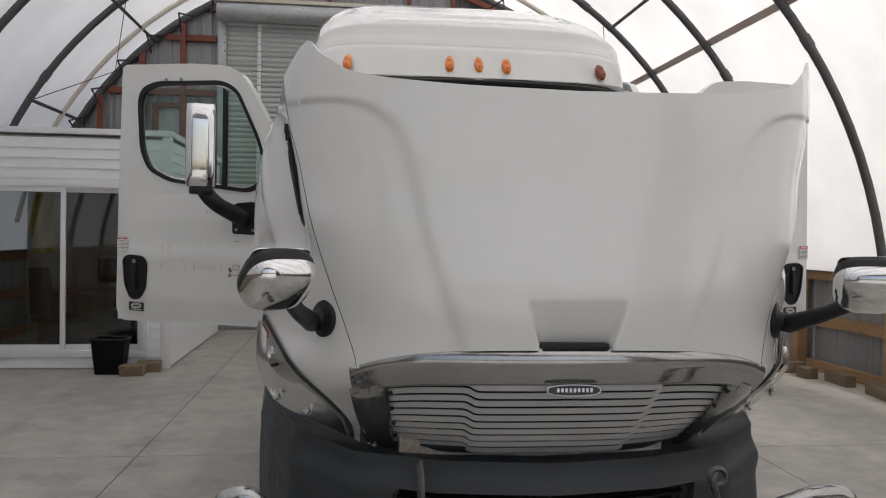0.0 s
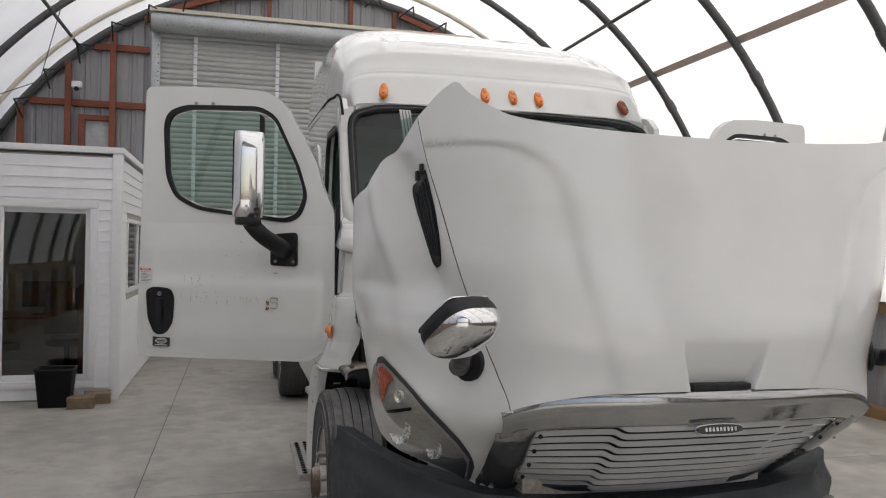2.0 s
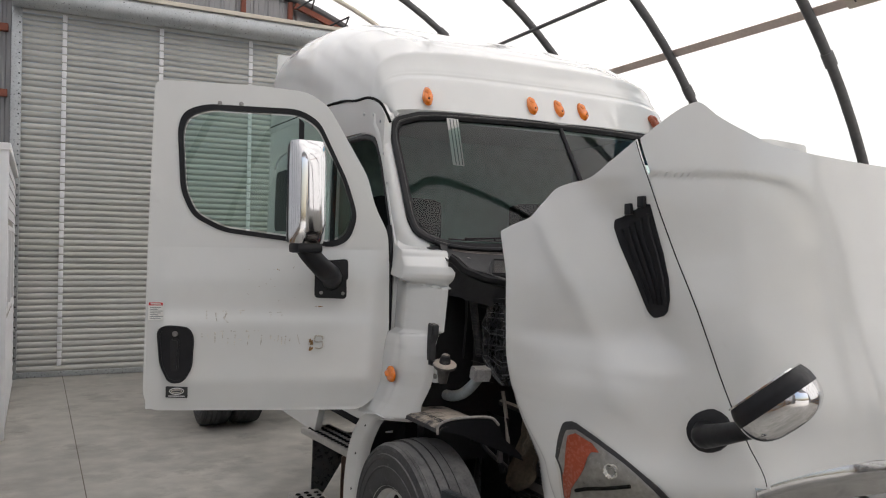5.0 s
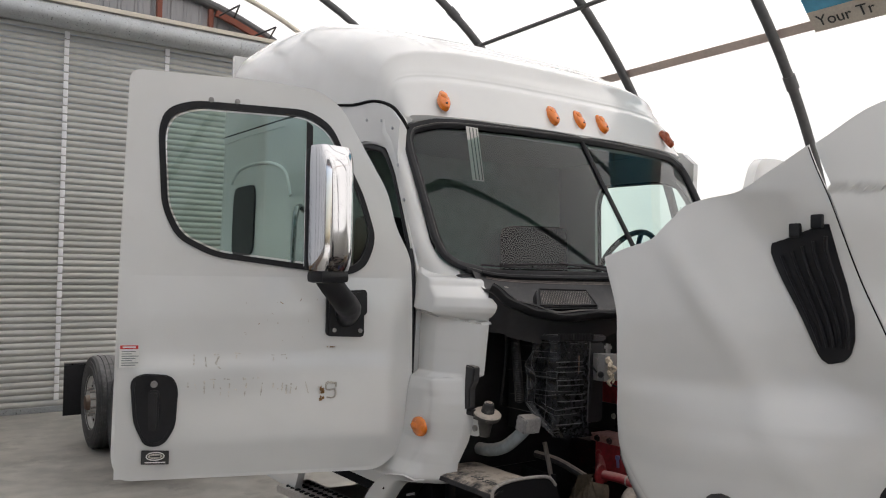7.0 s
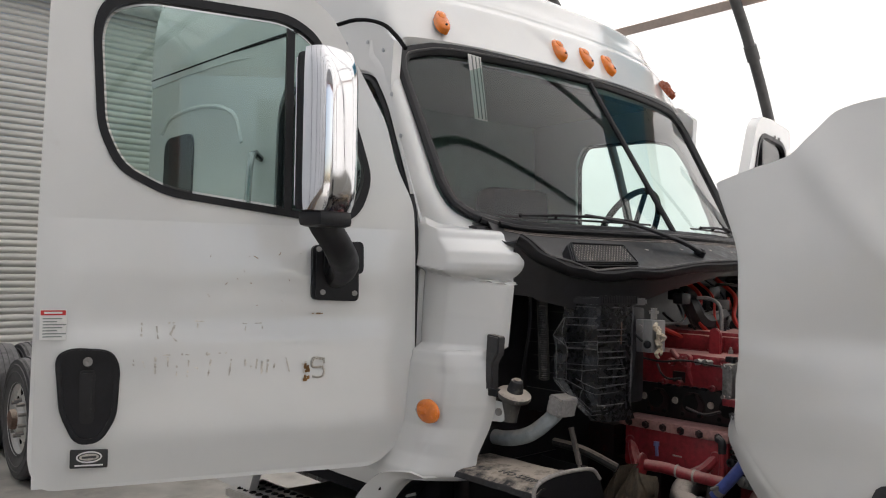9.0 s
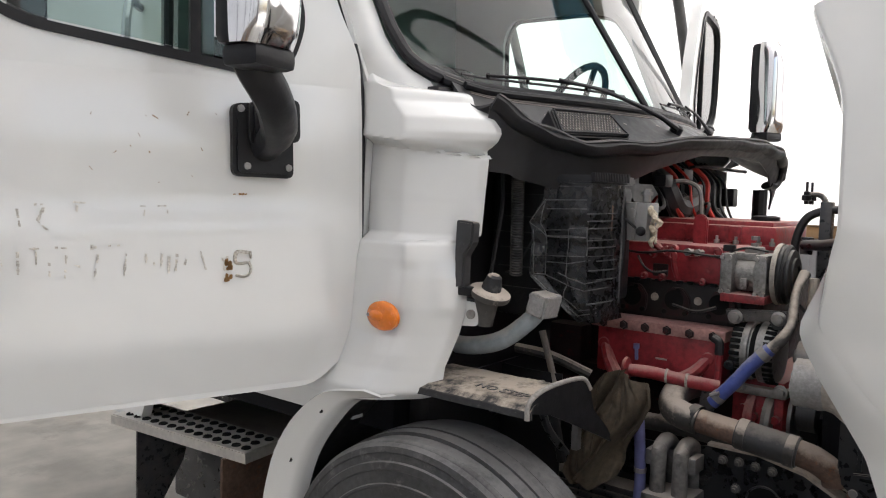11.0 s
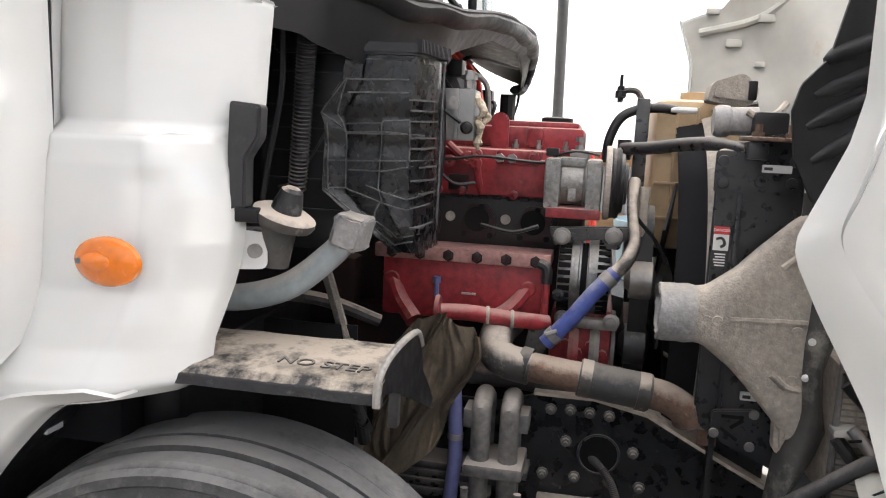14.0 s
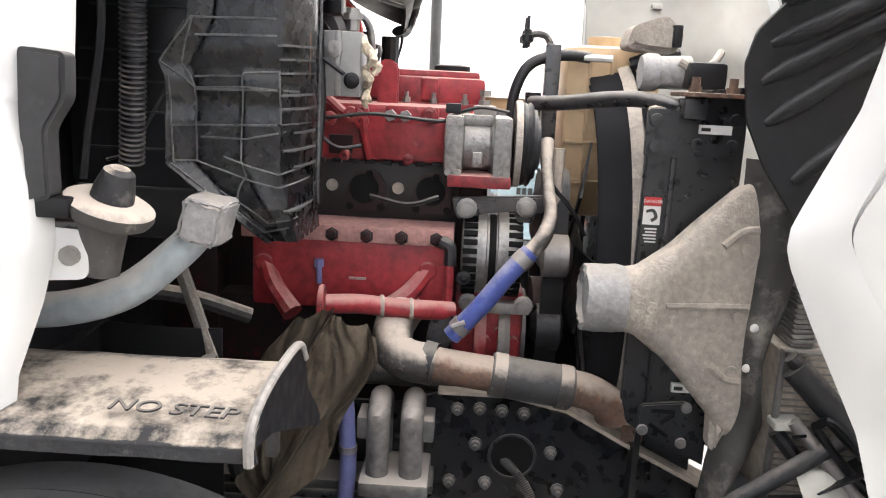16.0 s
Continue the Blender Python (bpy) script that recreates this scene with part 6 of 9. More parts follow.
            prism(bm, rounded([(a, z), (a + w, z), (a + w, z + w), (a, z + w * 1.4)], 0.003, 2), F @ at(0, 0, -0.0345), 0.0015)
        part("paint_chip", bm, BROWN_SPOT, d)
    # big mirror
    base = [(0.437, 1.825), (0.285, 1.835), (0.282, 1.645), (0.437, 1.65)]
    mb = part("door_mirror", prism(B(), rounded(base, 0.02), F @ at(0, 0, -0.045), 0.045, 0.01), BLACK, d, "tall chrome backed mirror on a black arm")
    part("arm_block", prism(B(), rounded([(0.405, 1.83), (0.278, 1.84), (0.276, 1.735), (0.405, 1.725)], 0.02), F @ at(0, 0, -0.075), 0.035, 0.01), BLACK, mb)
    for a, z in ((0.42, 1.812), (0.3, 1.672), (0.405, 1.675)):
        part("mirror_bolt", rod(B(), F @ Vector((a, z, -0.044)), F @ Vector((a, z, -0.05)), 0.009, 8), STEEL, mb)
    mc = F @ Vector((0.48, 2.137, -0.325))
    part("mirror_arm", tube(B(), [F @ Vector((0.35, 1.73, -0.03)), F @ Vector((0.36, 1.76, -0.14)), F @ Vector((0.42, 1.82, -0.26)), mc + Vector((0.01, 0.03, -0.235)), mc + Vector((0.01, 0.03, -0.15))], [0.05, 0.05, 0.045, 0.045, 0.05], 12, 8, flat=(1, 0.8)), BLACK, mb)
    mm = at(*mc) @ Matrix.Rotation(math.atan2(U.y, U.x) - radians(149.6), 4, "Z")

    def case(u, v):
        """The mirror's rounded chrome back, bulging forward."""
        a = math.pi * u
        q = 0.55
        x = -0.078 * math.copysign(abs(math.cos(a)) ** q, math.cos(a))
        y = -0.075 * abs(math.sin(a)) ** q * (1 - 0.25 * abs(2 * v - 1) ** 6)
        z = -0.225 + 0.45 * v
        k = 1 - 0.06 * abs(2 * v - 1) ** 8
        return mm @ Vector((x * k, y * k, z))
    part("chrome_back", sheet(B(), case, 28, 24, -0.004), CHROME, mb, "chrome back", 60)
    bm = box(B(), (-0.074, -0.002, -0.228), (0.086, 0.045, 0.222), 0.02, mm)
    part("mirror_case", bm, BLACK, mb)
    part("mirror_foot", box(B(), (-0.062, -0.055, -0.27), (0.066, 0.038, -0.224), 0.016, mm), BLACK, mb)
    part("mirror_glass", box(B(), (-0.066, 0.045, -0.21), (0.078, 0.049, 0.205), 0, mm), CHROME, mb)
    FLIP[0] = False


open_door(False, (-1.04, 0.135, -0.012), (-0.945, 0.327, 0))
open_door(True, (-1.03, 0.11, -0.005), (-0.978, 0.208, 0))

# ---- cowl fairing ahead of each door ----
SEAT[0] = "level"
for flip in (False, True):
    FLIP[0] = flip

    def fairing(u, v):
        """White pressed panel between the door and the engine bay; u from its door edge to its front edge."""
        z = 1.08 + 0.883 * v
        yr = lerp(z, [1.07, 1.10, 1.2, 1.35, 1.47, 1.55, 1.70, 1.80, 1.86, 1.96], [0.34, 0.33, 0.235, 0.2, 0.185, 0.195, 0.195, 0.195, 0.2, 0.215])
        yf = lerp(z, [1.08, 1.10, 1.165, 1.25, 1.325, 1.4, 1.486, 1.5, 1.515, 1.62, 1.717, 1.741, 1.765, 1.785, 1.822, 1.839, 1.868, 1.888, 1.9, 1.908, 1.922, 1.95, 1.963], [-0.04, -0.075, -0.08, -0.098, -0.112, -0.112, -0.1, -0.1, -0.125, -0.13, -0.135, -0.124, -0.15, -0.158, -0.147, -0.112, -0.056, -0.048, -0.03, 0.03, 0.085, 0.14, 0.195])
        y = yr + (yf - yr) * u
        zs = z if z < 1.6 else max(1.6, z - 0.125 * y - 0.02)     # the upper step slopes forward
        x = lerp(zs, [1.08, 1.11, 1.16, 1.25, 1.45, 1.49, 1.515, 1.715, 1.735, 1.88, 1.95], [1.21, 1.205, 1.18, 1.155, 1.14, 1.13, 1.092, 1.082, 1.125, 1.10, 1.05])
        x -= (lerp(z, [1.1, 1.165, 1.3, 1.4, 1.486], [0.14, 0.115, 0.13, 0.125, 0.13]) * max(0.0, (u - 0.66) / 0.34) ** 1.25 if z < 1.5 else 0.11 * max(0.0, (u - 0.45) / 0.55) ** 1.3 if zs < 1.72 else 0.165 * max(0.0, (u - 0.5) / 0.5) ** 1.3) + (0.02 if u > 0.99 else 0)
        x -= 0.013 * math.exp(-((u - 0.66) / 0.09) ** 2) * min(1.0, max(0.0, (1.485 - z) / 0.06))
        x -= 0.025 * max(0.0, 0.1 - u) / 0.1
        return Vector((-x, y, z))
    cf = part("cowl_fairing", sheet(B(), fairing, 44, 170, 0.005), WHITE, truck, "white pressed cowl fairing with an amber side lamp", 48)
    bm = lathe(B(), [(0.05, 0), (0.0495, 0.009), (0.045, 0.014), (0.03, 0.02), (0.0, 0.023)], (0, 0, 0), (-1, 0, 0), 32)
    bmesh.ops.transform(bm, matrix=at(-1.148, 0.045, 1.30) @ Matrix.Rotation(radians(-6), 4, "Z") @ Matrix.Diagonal((1, 1.2, 0.78, 1)), verts=bm.verts)
    sl = part("side_lamp", bm, AMBER, cf, "oval amber side lamp")
    bm = lathe(B(), [(0.017, 0.012), (0.016, 0.024), (0.01, 0.029), (0.0, 0.031)], (0, 0, 0), (-1, 0, 0), 18)
    bmesh.ops.transform(bm, matrix=at(-1.148, 0.055, 1.302) @ Matrix.Diagonal((1, 1.5, 0.9, 1)), verts=bm.verts)
    part("bulb_dome", bm, AMBER, sl)
    part("lamp_screw", rod(B(), (-1.158, 0.088, 1.30), (-1.166, 0.088, 1.30), 0.005, 8), STEEL, cf)
    part("mount_tab", prism(B(), rounded([(-0.163, 1.28), (-0.1, 1.275), (-0.1, 1.345), (-0.163, 1.342)], 0.014), YZ @ at(0.012, 0, -1.0), 0.006), WHITE, cf)
    part("tab_bolt", rod(B(), (-1.0, -0.13, 1.31), (-1.008, -0.13, 1.31), 0.0125, 12), STEEL, cf)
    part("tab_bolt", rod(B(), (-0.92, -0.118, 1.805), (-0.952, -0.122, 1.807), 0.011, 12), STEEL, cf)
    # dark strip before the white cab side, painting in the shade of the gap
    part("hinge_gap", box(B(), (-1.06, 0.17, 1.1), (-1.02, 0.26, 1.9), 0.006), DARK, truck)
    for z in (1.3, 1.805):
        part("door_hinge", box(B(), (-1.112, 0.2, z - 0.04), (-1.05, 0.27, z + 0.04), 0.006), WHITE, truck)
    part("hinge_seal", tube(B(), [(-1.115, y, z) for y, z in ((0.225, 1.28), (0.19, 1.4), (0.178, 1.5), (0.178, 1.64), (0.182, 1.83), (0.196, 1.95), (0.216, 2.02))], 0.012, 8, 5), BLACK, truck)
    # white wheel-arch lip and liner behind the wheel
    SEAT[0] = "own"
    lip_o, lip_i = [(0.44, 0.42), (0.455, 0.56), (0.45, 0.66), (0.405, 0.83), (0.3, 0.985), (0.17, 1.075), (0.04, 1.1)], [(0.36, 0.42), (0.365, 0.56), (0.345, 0.7), (0.295, 0.845), (0.215, 0.96), (0.115, 1.05), (0.0, 1.08)]

    def lip(u, v):
        k = 6 * u
        o, i = [Vector((0, flow(k, range(7), [p[0] for p in l]), flow(k, range(7), [p[1] for p in l]))) for l in (lip_o, lip_i)]
        return o.lerp(i, v) + Vector((-1.215 + 0.035 * v + 0.04 * max(0.0, v - 0.8) * 5, 0, 0))
    al = part("arch_lip", sheet(B(), lip, 30, 10, 0.006), WHITE, truck, "white edge of the rear wheel arch", 60)
    for k in (0.28, 0.5, 0.72):
        p = lip(k, 0.55)
        part("lip_rivet", rod(B(), p + Vector((0.002, 0, 0)), p - Vector((0.006, 0, 0)), 0.009, 8), SEAM, al)
    bm = sheet(B(), lambda u, v: lip(u, 1) + Vector((0.6 * v, 0, 0)), 26, 4, 0.006)
    part("arch_liner", bm, BLACK, truck)
    # entry steps
    for z, quad in ((0.745, ((-1.085, 0.70), (-0.91, 0.72), (-0.95, 1.44), (-1.15, 1.42))), (0.38, ((-1.26, 0.45), (-1.07, 0.45), (-1.07, 1.3), (-1.26, 1.3)))):
        st = part("entry_step", prism(B(), list(quad), at(0, 0, z - 0.045), 0.039, 0.004), STEP, truck, "aluminium entry step with punched grip holes")
        bm = B()
        for i in range(3):
            for j in range(14):
                u, v = 0.2 + 0.3 * i, (j + 0.7 + 0.25 * (i % 2)) / 15
                p = Vector(quad[0]).lerp(Vector(quad[3]), v).lerp(Vector(quad[1]).lerp(Vector(quad[2]), v), u)
                lathe(bm, [(0.017, 0.0), (0.0145, 0.005), (0.01, 0.0055), (0.0095, 0.001), (0.0, 0.001)], (p.x, p.y, z - 0.006), (0, 0, 1), 10)
        part("grip_studs", bm, SEAM, st, kind="stuff")
    SEAT[0] = "level"
    for y, mt in ((0.8, RUST), (1.32, FRAME_BLACK)):
        part("step_bracket", prism(B(), [(-1.1, 0.72), (-0.86, 0.72), (-0.9, 0.55), (-1.02, 0.36), (-1.1, 0.36)], XZ @ at(0, 0, y), 0.012, 0.002), mt, truck, "flat step bracket plate")
    part("battery_box", box(B(), (-0.86, 0.8, 0.36), (-0.5, 1.45, 0.7), 0.015), FRAME_CLEAN, truck, "black battery box behind the step")
    part("sill_panel", box(B(), (-1.09, 0.32, 0.93), (-1.02, 1.3, 1.06), 0.01), DARK, truck)
FLIP[0] = False


# ---- cowl ----
SEAT[0] = "own"
def cowl_edge(u):
    """The front lip of the cowl, where the rubber seal sits."""
    k = u * 8
    return LEVEL @ Vector((lerp(k, range(9), [-0.95, -0.88, -0.74, -0.5, -0.1, 0.35, 0.62, 0.75, 0.8]), lerp(k, range(9), [-0.13, -0.20, -0.27, -0.34, -0.41, -0.43, -0.42, -0.40, -0.38]), lerp(k, range(9), [1.86, 1.79, 1.75, 1.765, 1.81, 1.825, 1.81, 1.775, 1.72])))


def cowl_back(u):
    p = screen(u, 0.0, 0.0, 0.0)
    return Vector((p.x * 1.0, p.y - 0.02, p.z - 0.03))


cowl = part("cowl", sheet(B(), lambda u, v: cowl_edge(u).lerp(cowl_back(u), v) - Vector((0, 0, 0.035 * math.sin(math.pi * v))), 48, 12, -0.01), BLACK_DUSTY, truck, "black plastic cowl below the windscreen")
part("cowl_rail", tube(B(), [cowl_back(u) + Vector((0, -0.012, 0.01)) for u in np.linspace(0.02, 0.98, 30)], 0.012, 8, 1), BLACK, cowl)
for f, h in ((0.955, 0.006), (0.925, 0.003), (0.895, 0.0)):
    part("rail_lip", tube(B(), [cowl_edge(u).lerp(cowl_back(u), f) + Vector((0, 0, h - 0.003)) for u in np.linspace(0.03, 0.97, 30)], 0.006, 6, 1), COWL_LIP, cowl)
part("seal_bead", tube(B(), [cowl_edge(u) + Vector((0, -0.028, 0.026 + 0.003 * math.sin(u * 45))) for u in np.linspace(0, 1, 60)], 0.006, 6, 1), LATCH, cowl)
for k in range(9):
    p = cowl_edge(0.08 + 0.1 * k).lerp(cowl_back(0.08 + 0.1 * k), 0.78)
    part("cowl_screw", lathe(B(), [(0.012, 0), (0.011, 0.006), (0.0, 0.007)], p - Vector((0, 0, 0.018)), (0, -0.5, 1), 10), STEEL, cowl)
part("cowl_seal", tube(B(), [cowl_edge(u) + Vector((0, -0.012, 0.008 + 0.004 * math.sin(u * 60))) for u in np.linspace(0, 1, 60)], 0.02, 10, 1, flat=(1, 1.25)), BLACK, cowl, "thick rubber hood seal")


def apron(u, v):
    p = cowl_edge(u)
    drop = lerp(u, [0, 0.1, 0.36, 0.42, 0.5, 0.68, 0.76, 0.9, 1.0], [0.17, 0.12, 0.1, 0.06, 0.03, 0.025, 0.07, 0.125, 0.12])
    return p + Vector((0, 0.03 * v, -drop * v))


part("cowl_apron", sheet(B(), apron, 48, 5, 0.008), BLACK_DUSTY, cowl)
SEAT[0] = "level"
vx, vn = Vector((0.94, -0.34, 0.02)).normalized(), Vector((-0.25, -0.69, 0.68))
vn = (vn - vn.dot(vx) * vx).normalized()
vm = Matrix((vx, vn.cross(vx), vn)).transposed().to_4x4()
vm.translation = (-0.655, -0.262, 1.83)
vent = part("air_inlet", prism(B(), rounded([(-0.14, -0.058), (0.135, -0.052), (0.11, 0.05), (-0.12, 0.054)], 0.018), vm @ at(0, 0, -0.045), 0.055, 0.006, ), BLACK_DUSTY, cowl, "black air inlet with a diamond mesh")
wires = B()
for i in range(21):
    for j in range(7):
        c = Vector((-0.112 + 0.0108 * i + (0.0054 if j % 2 else 0), -0.032 + 0.0105 * j, 0.0108))
        if c.x < 0.1:
            for q in (30, 150, 270):
                rod(wires, vm @ c, vm @ (c + Vector((0.0062 * math.cos(radians(q)), 0.0062 * math.sin(radians(q)), 0))), 0.0016, 4)
part("inlet_rim", tube(B(), [vm @ Vector((a, b, 0.011)) for a, b in ((-0.125, -0.045), (0.12, -0.041), (0.1, 0.04), (-0.108, 0.044), (-0.125, -0.045))], 0.0045, 6, 1), BLACK, vent)
part("inlet_mesh", wires, BOLT, vent, kind="stuff")
part("seal_drop", tube(B(), [(0.77, -0.40, 1.76), (0.775, -0.39, 1.72), (0.75, -0.38, 1.695), (0.7, -0.37, 1.7)], 0.026, 10, 5, flat=(1, 0.6)), HOSE, cowl)
part("drain_post", rod(B(), (0.72, -0.34, 1.3), (0.72, -0.34, 1.68), 0.03, 10), BLACK, truck)

# ---- blower box and what hangs beside it ----
hv = part("blower_box", box(B(), (-0.73, -0.2, 1.34), (-0.42, 0.01, 1.7), 0.03), BLACK, truck, "ribbed black heater box")
BOX_Z = [1.28, 1.296, 1.33, 1.36, 1.403, 1.53, 1.55, 1.6, 1.615, 1.668]
BOX_LO = [-0.315, -0.3, -0.262, -0.217, -0.164, -0.166, -0.157, -0.19, -0.199, -0.205]
FACE_S = [0, 0.2, 0.6, 0.85, 0.93, 1.0, 1.2]


def box_face(s, z, off=0.0):
    """The moulded face of the heater box: s from its left edge (0) over the front corner (0.85) to the far flange (1.2)."""
    y = -0.36 + (lerp(s, FACE_S, [-0.157, -0.199, -0.275, -0.33, -0.35, -0.359, -0.36]) + 0.36) * (lerp(z, BOX_Z, BOX_LO) + 0.36) / 0.203
    x = lerp(s, FACE_S, [-0.776, -0.757, -0.757, -0.748, -0.69, -0.64, -0.6])
    panel = 0.005 / (1 + math.exp(-(s - 0.2) / 0.01)) + 0.005 / (1 + math.exp(-(s - 0.59) / 0.01)) / (1 + math.exp((z - 1.54) / 0.003))
    step = 0.004 * math.sin(math.pi * max(0.0, min(1.0, (z - 1.468) / 0.05))) - 0.004 * math.sin(math.pi * max(0.0, min(1.0, (z - 1.545) / 0.07)))
    low = 0.03 * max(0.0, (1.34 - z) / 0.06) ** 1.5          # the underside tucks in
    return Vector((x - panel + step + low - off, y - 0.4 * off, z))


part("box_front", sheet(B(), lambda u, v: box_face(1.2 * u, 1.285 + 0.378 * v), 96, 150, 0.004), HEATER, hv, "", 50)
part("box_body", box(B(), (-0.7, -0.34, 1.33), (-0.5, -0.18, 1.66), 0.02), BLACK, hv)
# pale lines along the ridges, for their wear and painted highlights
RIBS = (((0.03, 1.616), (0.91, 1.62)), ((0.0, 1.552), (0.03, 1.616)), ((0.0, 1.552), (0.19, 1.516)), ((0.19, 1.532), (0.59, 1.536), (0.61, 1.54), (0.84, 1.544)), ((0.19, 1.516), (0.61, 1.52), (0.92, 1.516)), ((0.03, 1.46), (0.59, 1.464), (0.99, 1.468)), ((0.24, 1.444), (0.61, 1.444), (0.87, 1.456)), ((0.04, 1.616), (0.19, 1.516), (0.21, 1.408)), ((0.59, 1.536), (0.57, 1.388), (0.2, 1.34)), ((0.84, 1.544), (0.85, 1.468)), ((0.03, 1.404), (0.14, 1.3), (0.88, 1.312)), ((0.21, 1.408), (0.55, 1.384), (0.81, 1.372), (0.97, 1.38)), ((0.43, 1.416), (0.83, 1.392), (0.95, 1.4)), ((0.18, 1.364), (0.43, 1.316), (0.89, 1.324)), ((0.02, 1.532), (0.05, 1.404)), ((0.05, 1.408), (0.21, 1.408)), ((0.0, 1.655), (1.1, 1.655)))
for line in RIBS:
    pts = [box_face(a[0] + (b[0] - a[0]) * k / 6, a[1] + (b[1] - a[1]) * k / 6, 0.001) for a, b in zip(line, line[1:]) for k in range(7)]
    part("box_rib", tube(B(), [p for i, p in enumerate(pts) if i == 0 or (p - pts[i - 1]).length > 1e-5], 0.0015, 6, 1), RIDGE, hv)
# deeper fins; the light on their edges is put into the pale ridge colour
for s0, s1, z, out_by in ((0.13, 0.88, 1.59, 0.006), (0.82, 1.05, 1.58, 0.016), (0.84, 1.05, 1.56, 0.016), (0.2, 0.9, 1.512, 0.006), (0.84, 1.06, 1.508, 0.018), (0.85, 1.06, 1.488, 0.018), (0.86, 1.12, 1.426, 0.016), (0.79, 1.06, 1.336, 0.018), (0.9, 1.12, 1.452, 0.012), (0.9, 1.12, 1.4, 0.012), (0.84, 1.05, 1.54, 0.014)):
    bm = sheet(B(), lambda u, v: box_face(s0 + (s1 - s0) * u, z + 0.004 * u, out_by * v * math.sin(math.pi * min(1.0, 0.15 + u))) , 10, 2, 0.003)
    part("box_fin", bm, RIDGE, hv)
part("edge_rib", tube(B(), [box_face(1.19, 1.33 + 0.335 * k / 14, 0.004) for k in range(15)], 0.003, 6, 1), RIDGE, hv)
part("back_panel", box(B(), (-0.74, -0.2, 1.28), (-0.72, -0.02, 1.74), 0.004), BLACK_DUSTY, hv)
for z in (1.36, 1.42, 1.475, 1.52, 1.565, 1.63, 1.68):
    part("panel_fin", box(B(), (-0.747, -0.2, z - 0.0015), (-0.735, -0.03 - 0.02 * math.sin(40 * z), z + 0.0015)), LATCH, hv)
part("panel_fin", tube(B(), [(-0.743, -0.16, 1.52), (-0.743, -0.1, 1.42), (-0.743, -0.06, 1.4)], 0.003, 6, 3), LATCH, hv)
part("box_lid", prism(B(), rounded([(-0.775, -0.19), (-0.768, -0.345), (-0.6, -0.37), (-0.5, -0.345), (-0.5, -0.05), (-0.76, -0.05)], 0.012), at(0, 0, 1.664), 0.023, 0.005), BLACK_DUSTY, hv)
for k in range(22):
    part("lid_tooth", box(B(), (-0.766 + k * 0.0076, -0.35 - k * 0.0011, 1.67), (-0.762 + k * 0.0076, -0.338 - k * 0.0011, 1.694)), BLACK, hv)
part("box_back_edge", tube(B(), [(-0.6, -0.355, 1.63), (-0.6, -0.362, 1.5), (-0.61, -0.357, 1.4), (-0.63, -0.345, 1.33), (-0.66, -0.32, 1.29)], 0.008, 6, 5), BLACK_DUSTY, hv)
bm = B()
pts = smooth_path([(-0.835, -0.153, 1.73), (-0.817, -0.141, 1.652), (-0.785, -0.123, 1.53), (-0.75, -0.102, 1.4)], 17)
tube(bm, pts, 0.017, 12, 1)
hz = part("ribbed_hose", bm, HOSE, truck, "ribbed black hose")
for k in range(0, len(pts), 1):
    part("hose_rib", lathe(B(), [(0.017, -0.0022), (0.0198, 0), (0.017, 0.0022)], pts[k], (pts[min(k + 1, len(pts) - 1)] - pts[max(k - 1, 0)]), 14), HOSE, hz)
part("thin_cable", tube(B(), [(-0.84, -0.1, 1.75), (-0.83, -0.1, 1.6), (-0.82, -0.07, 1.45), (-0.82, -0.06, 1.38)], 0.006, 6, 6), HOSE, truck)
VAX = (-0.1, -0.36, 1)
can = part("drain_valve", lathe(B(), [(0.0, -0.02), (0.03, -0.016), (0.052, -0.008), (0.056, 0.0), (0.055, 0.008), (0.046, 0.013), (0.025, 0.016), (0.0, 0.016)], (-0.975, -0.168, 1.365), VAX, 30), DUSTY_PIPE, truck, "dusty round valve on a bracket")
part("valve_top", lathe(B(), [(0.027, 0.012), (0.025, 0.03), (0.019, 0.052), (0.012, 0.057), (0.0, 0.057)], (-0.975, -0.168, 1.365), VAX, 18), NOSTEP, can)
part("valve_body", lathe(B(), [(0.034, -0.01), (0.03, -0.03), (0.024, -0.06), (0.02, -0.085), (0.0, -0.087)], (-0.975, -0.16, 1.365), (0.03, -0.02, 1), 18), DUSTY_PIPE, can)
part("valve_bracket", box(B(), (-1.0, -0.15, 1.34), (-0.9, -0.08, 1.352), 0.004), FRAME_BLACK, can)
lv = part("cab_latch", prism(B(), rounded([(-0.095, 1.558), (-0.15, 1.553), (-0.148, 1.5), (-0.125, 1.465), (-0.125, 1.385), (-0.095, 1.375), (-0.092, 1.48)], 0.008), YZ @ at(0, 0, -1.035), 0.035, 0.005), LATCH, truck, "black rubber hood latch")
part("latch_foot", box(B(), (-1.03, -0.145, 1.36), (-0.96, -0.1, 1.385), 0.006), BLACK, lv)
cp = part("coolant_pipe", tube(B(), [(-0.825, -0.24, 1.325), (-0.832, -0.2, 1.28), (-0.85, -0.13, 1.223), (-0.86, -0.04, 1.195), (-0.86, 0.06, 1.19)], [0.024, 0.025, 0.026, 0.026, 0.026], 16, 8), COOLANT, truck, "milky plastic pipe with a taped end")
bm = B()
rnd = random.Random(3)
pm = at(-0.825, -0.243, 1.332) @ Matrix.Rotation(radians(12), 4, "X") @ Matrix.Rotation(radians(90), 4, "Y")
prism(bm, rounded([(-0.031, -0.03), (0.031, -0.029), (0.03, 0.03), (-0.031, 0.028)], 0.007, 2), pm @ at(0, 0, -0.042), 0.085, 0.006)
bmesh.ops.subdivide_edges(bm, edges=bm.edges, cuts=2, use_grid_fill=True)
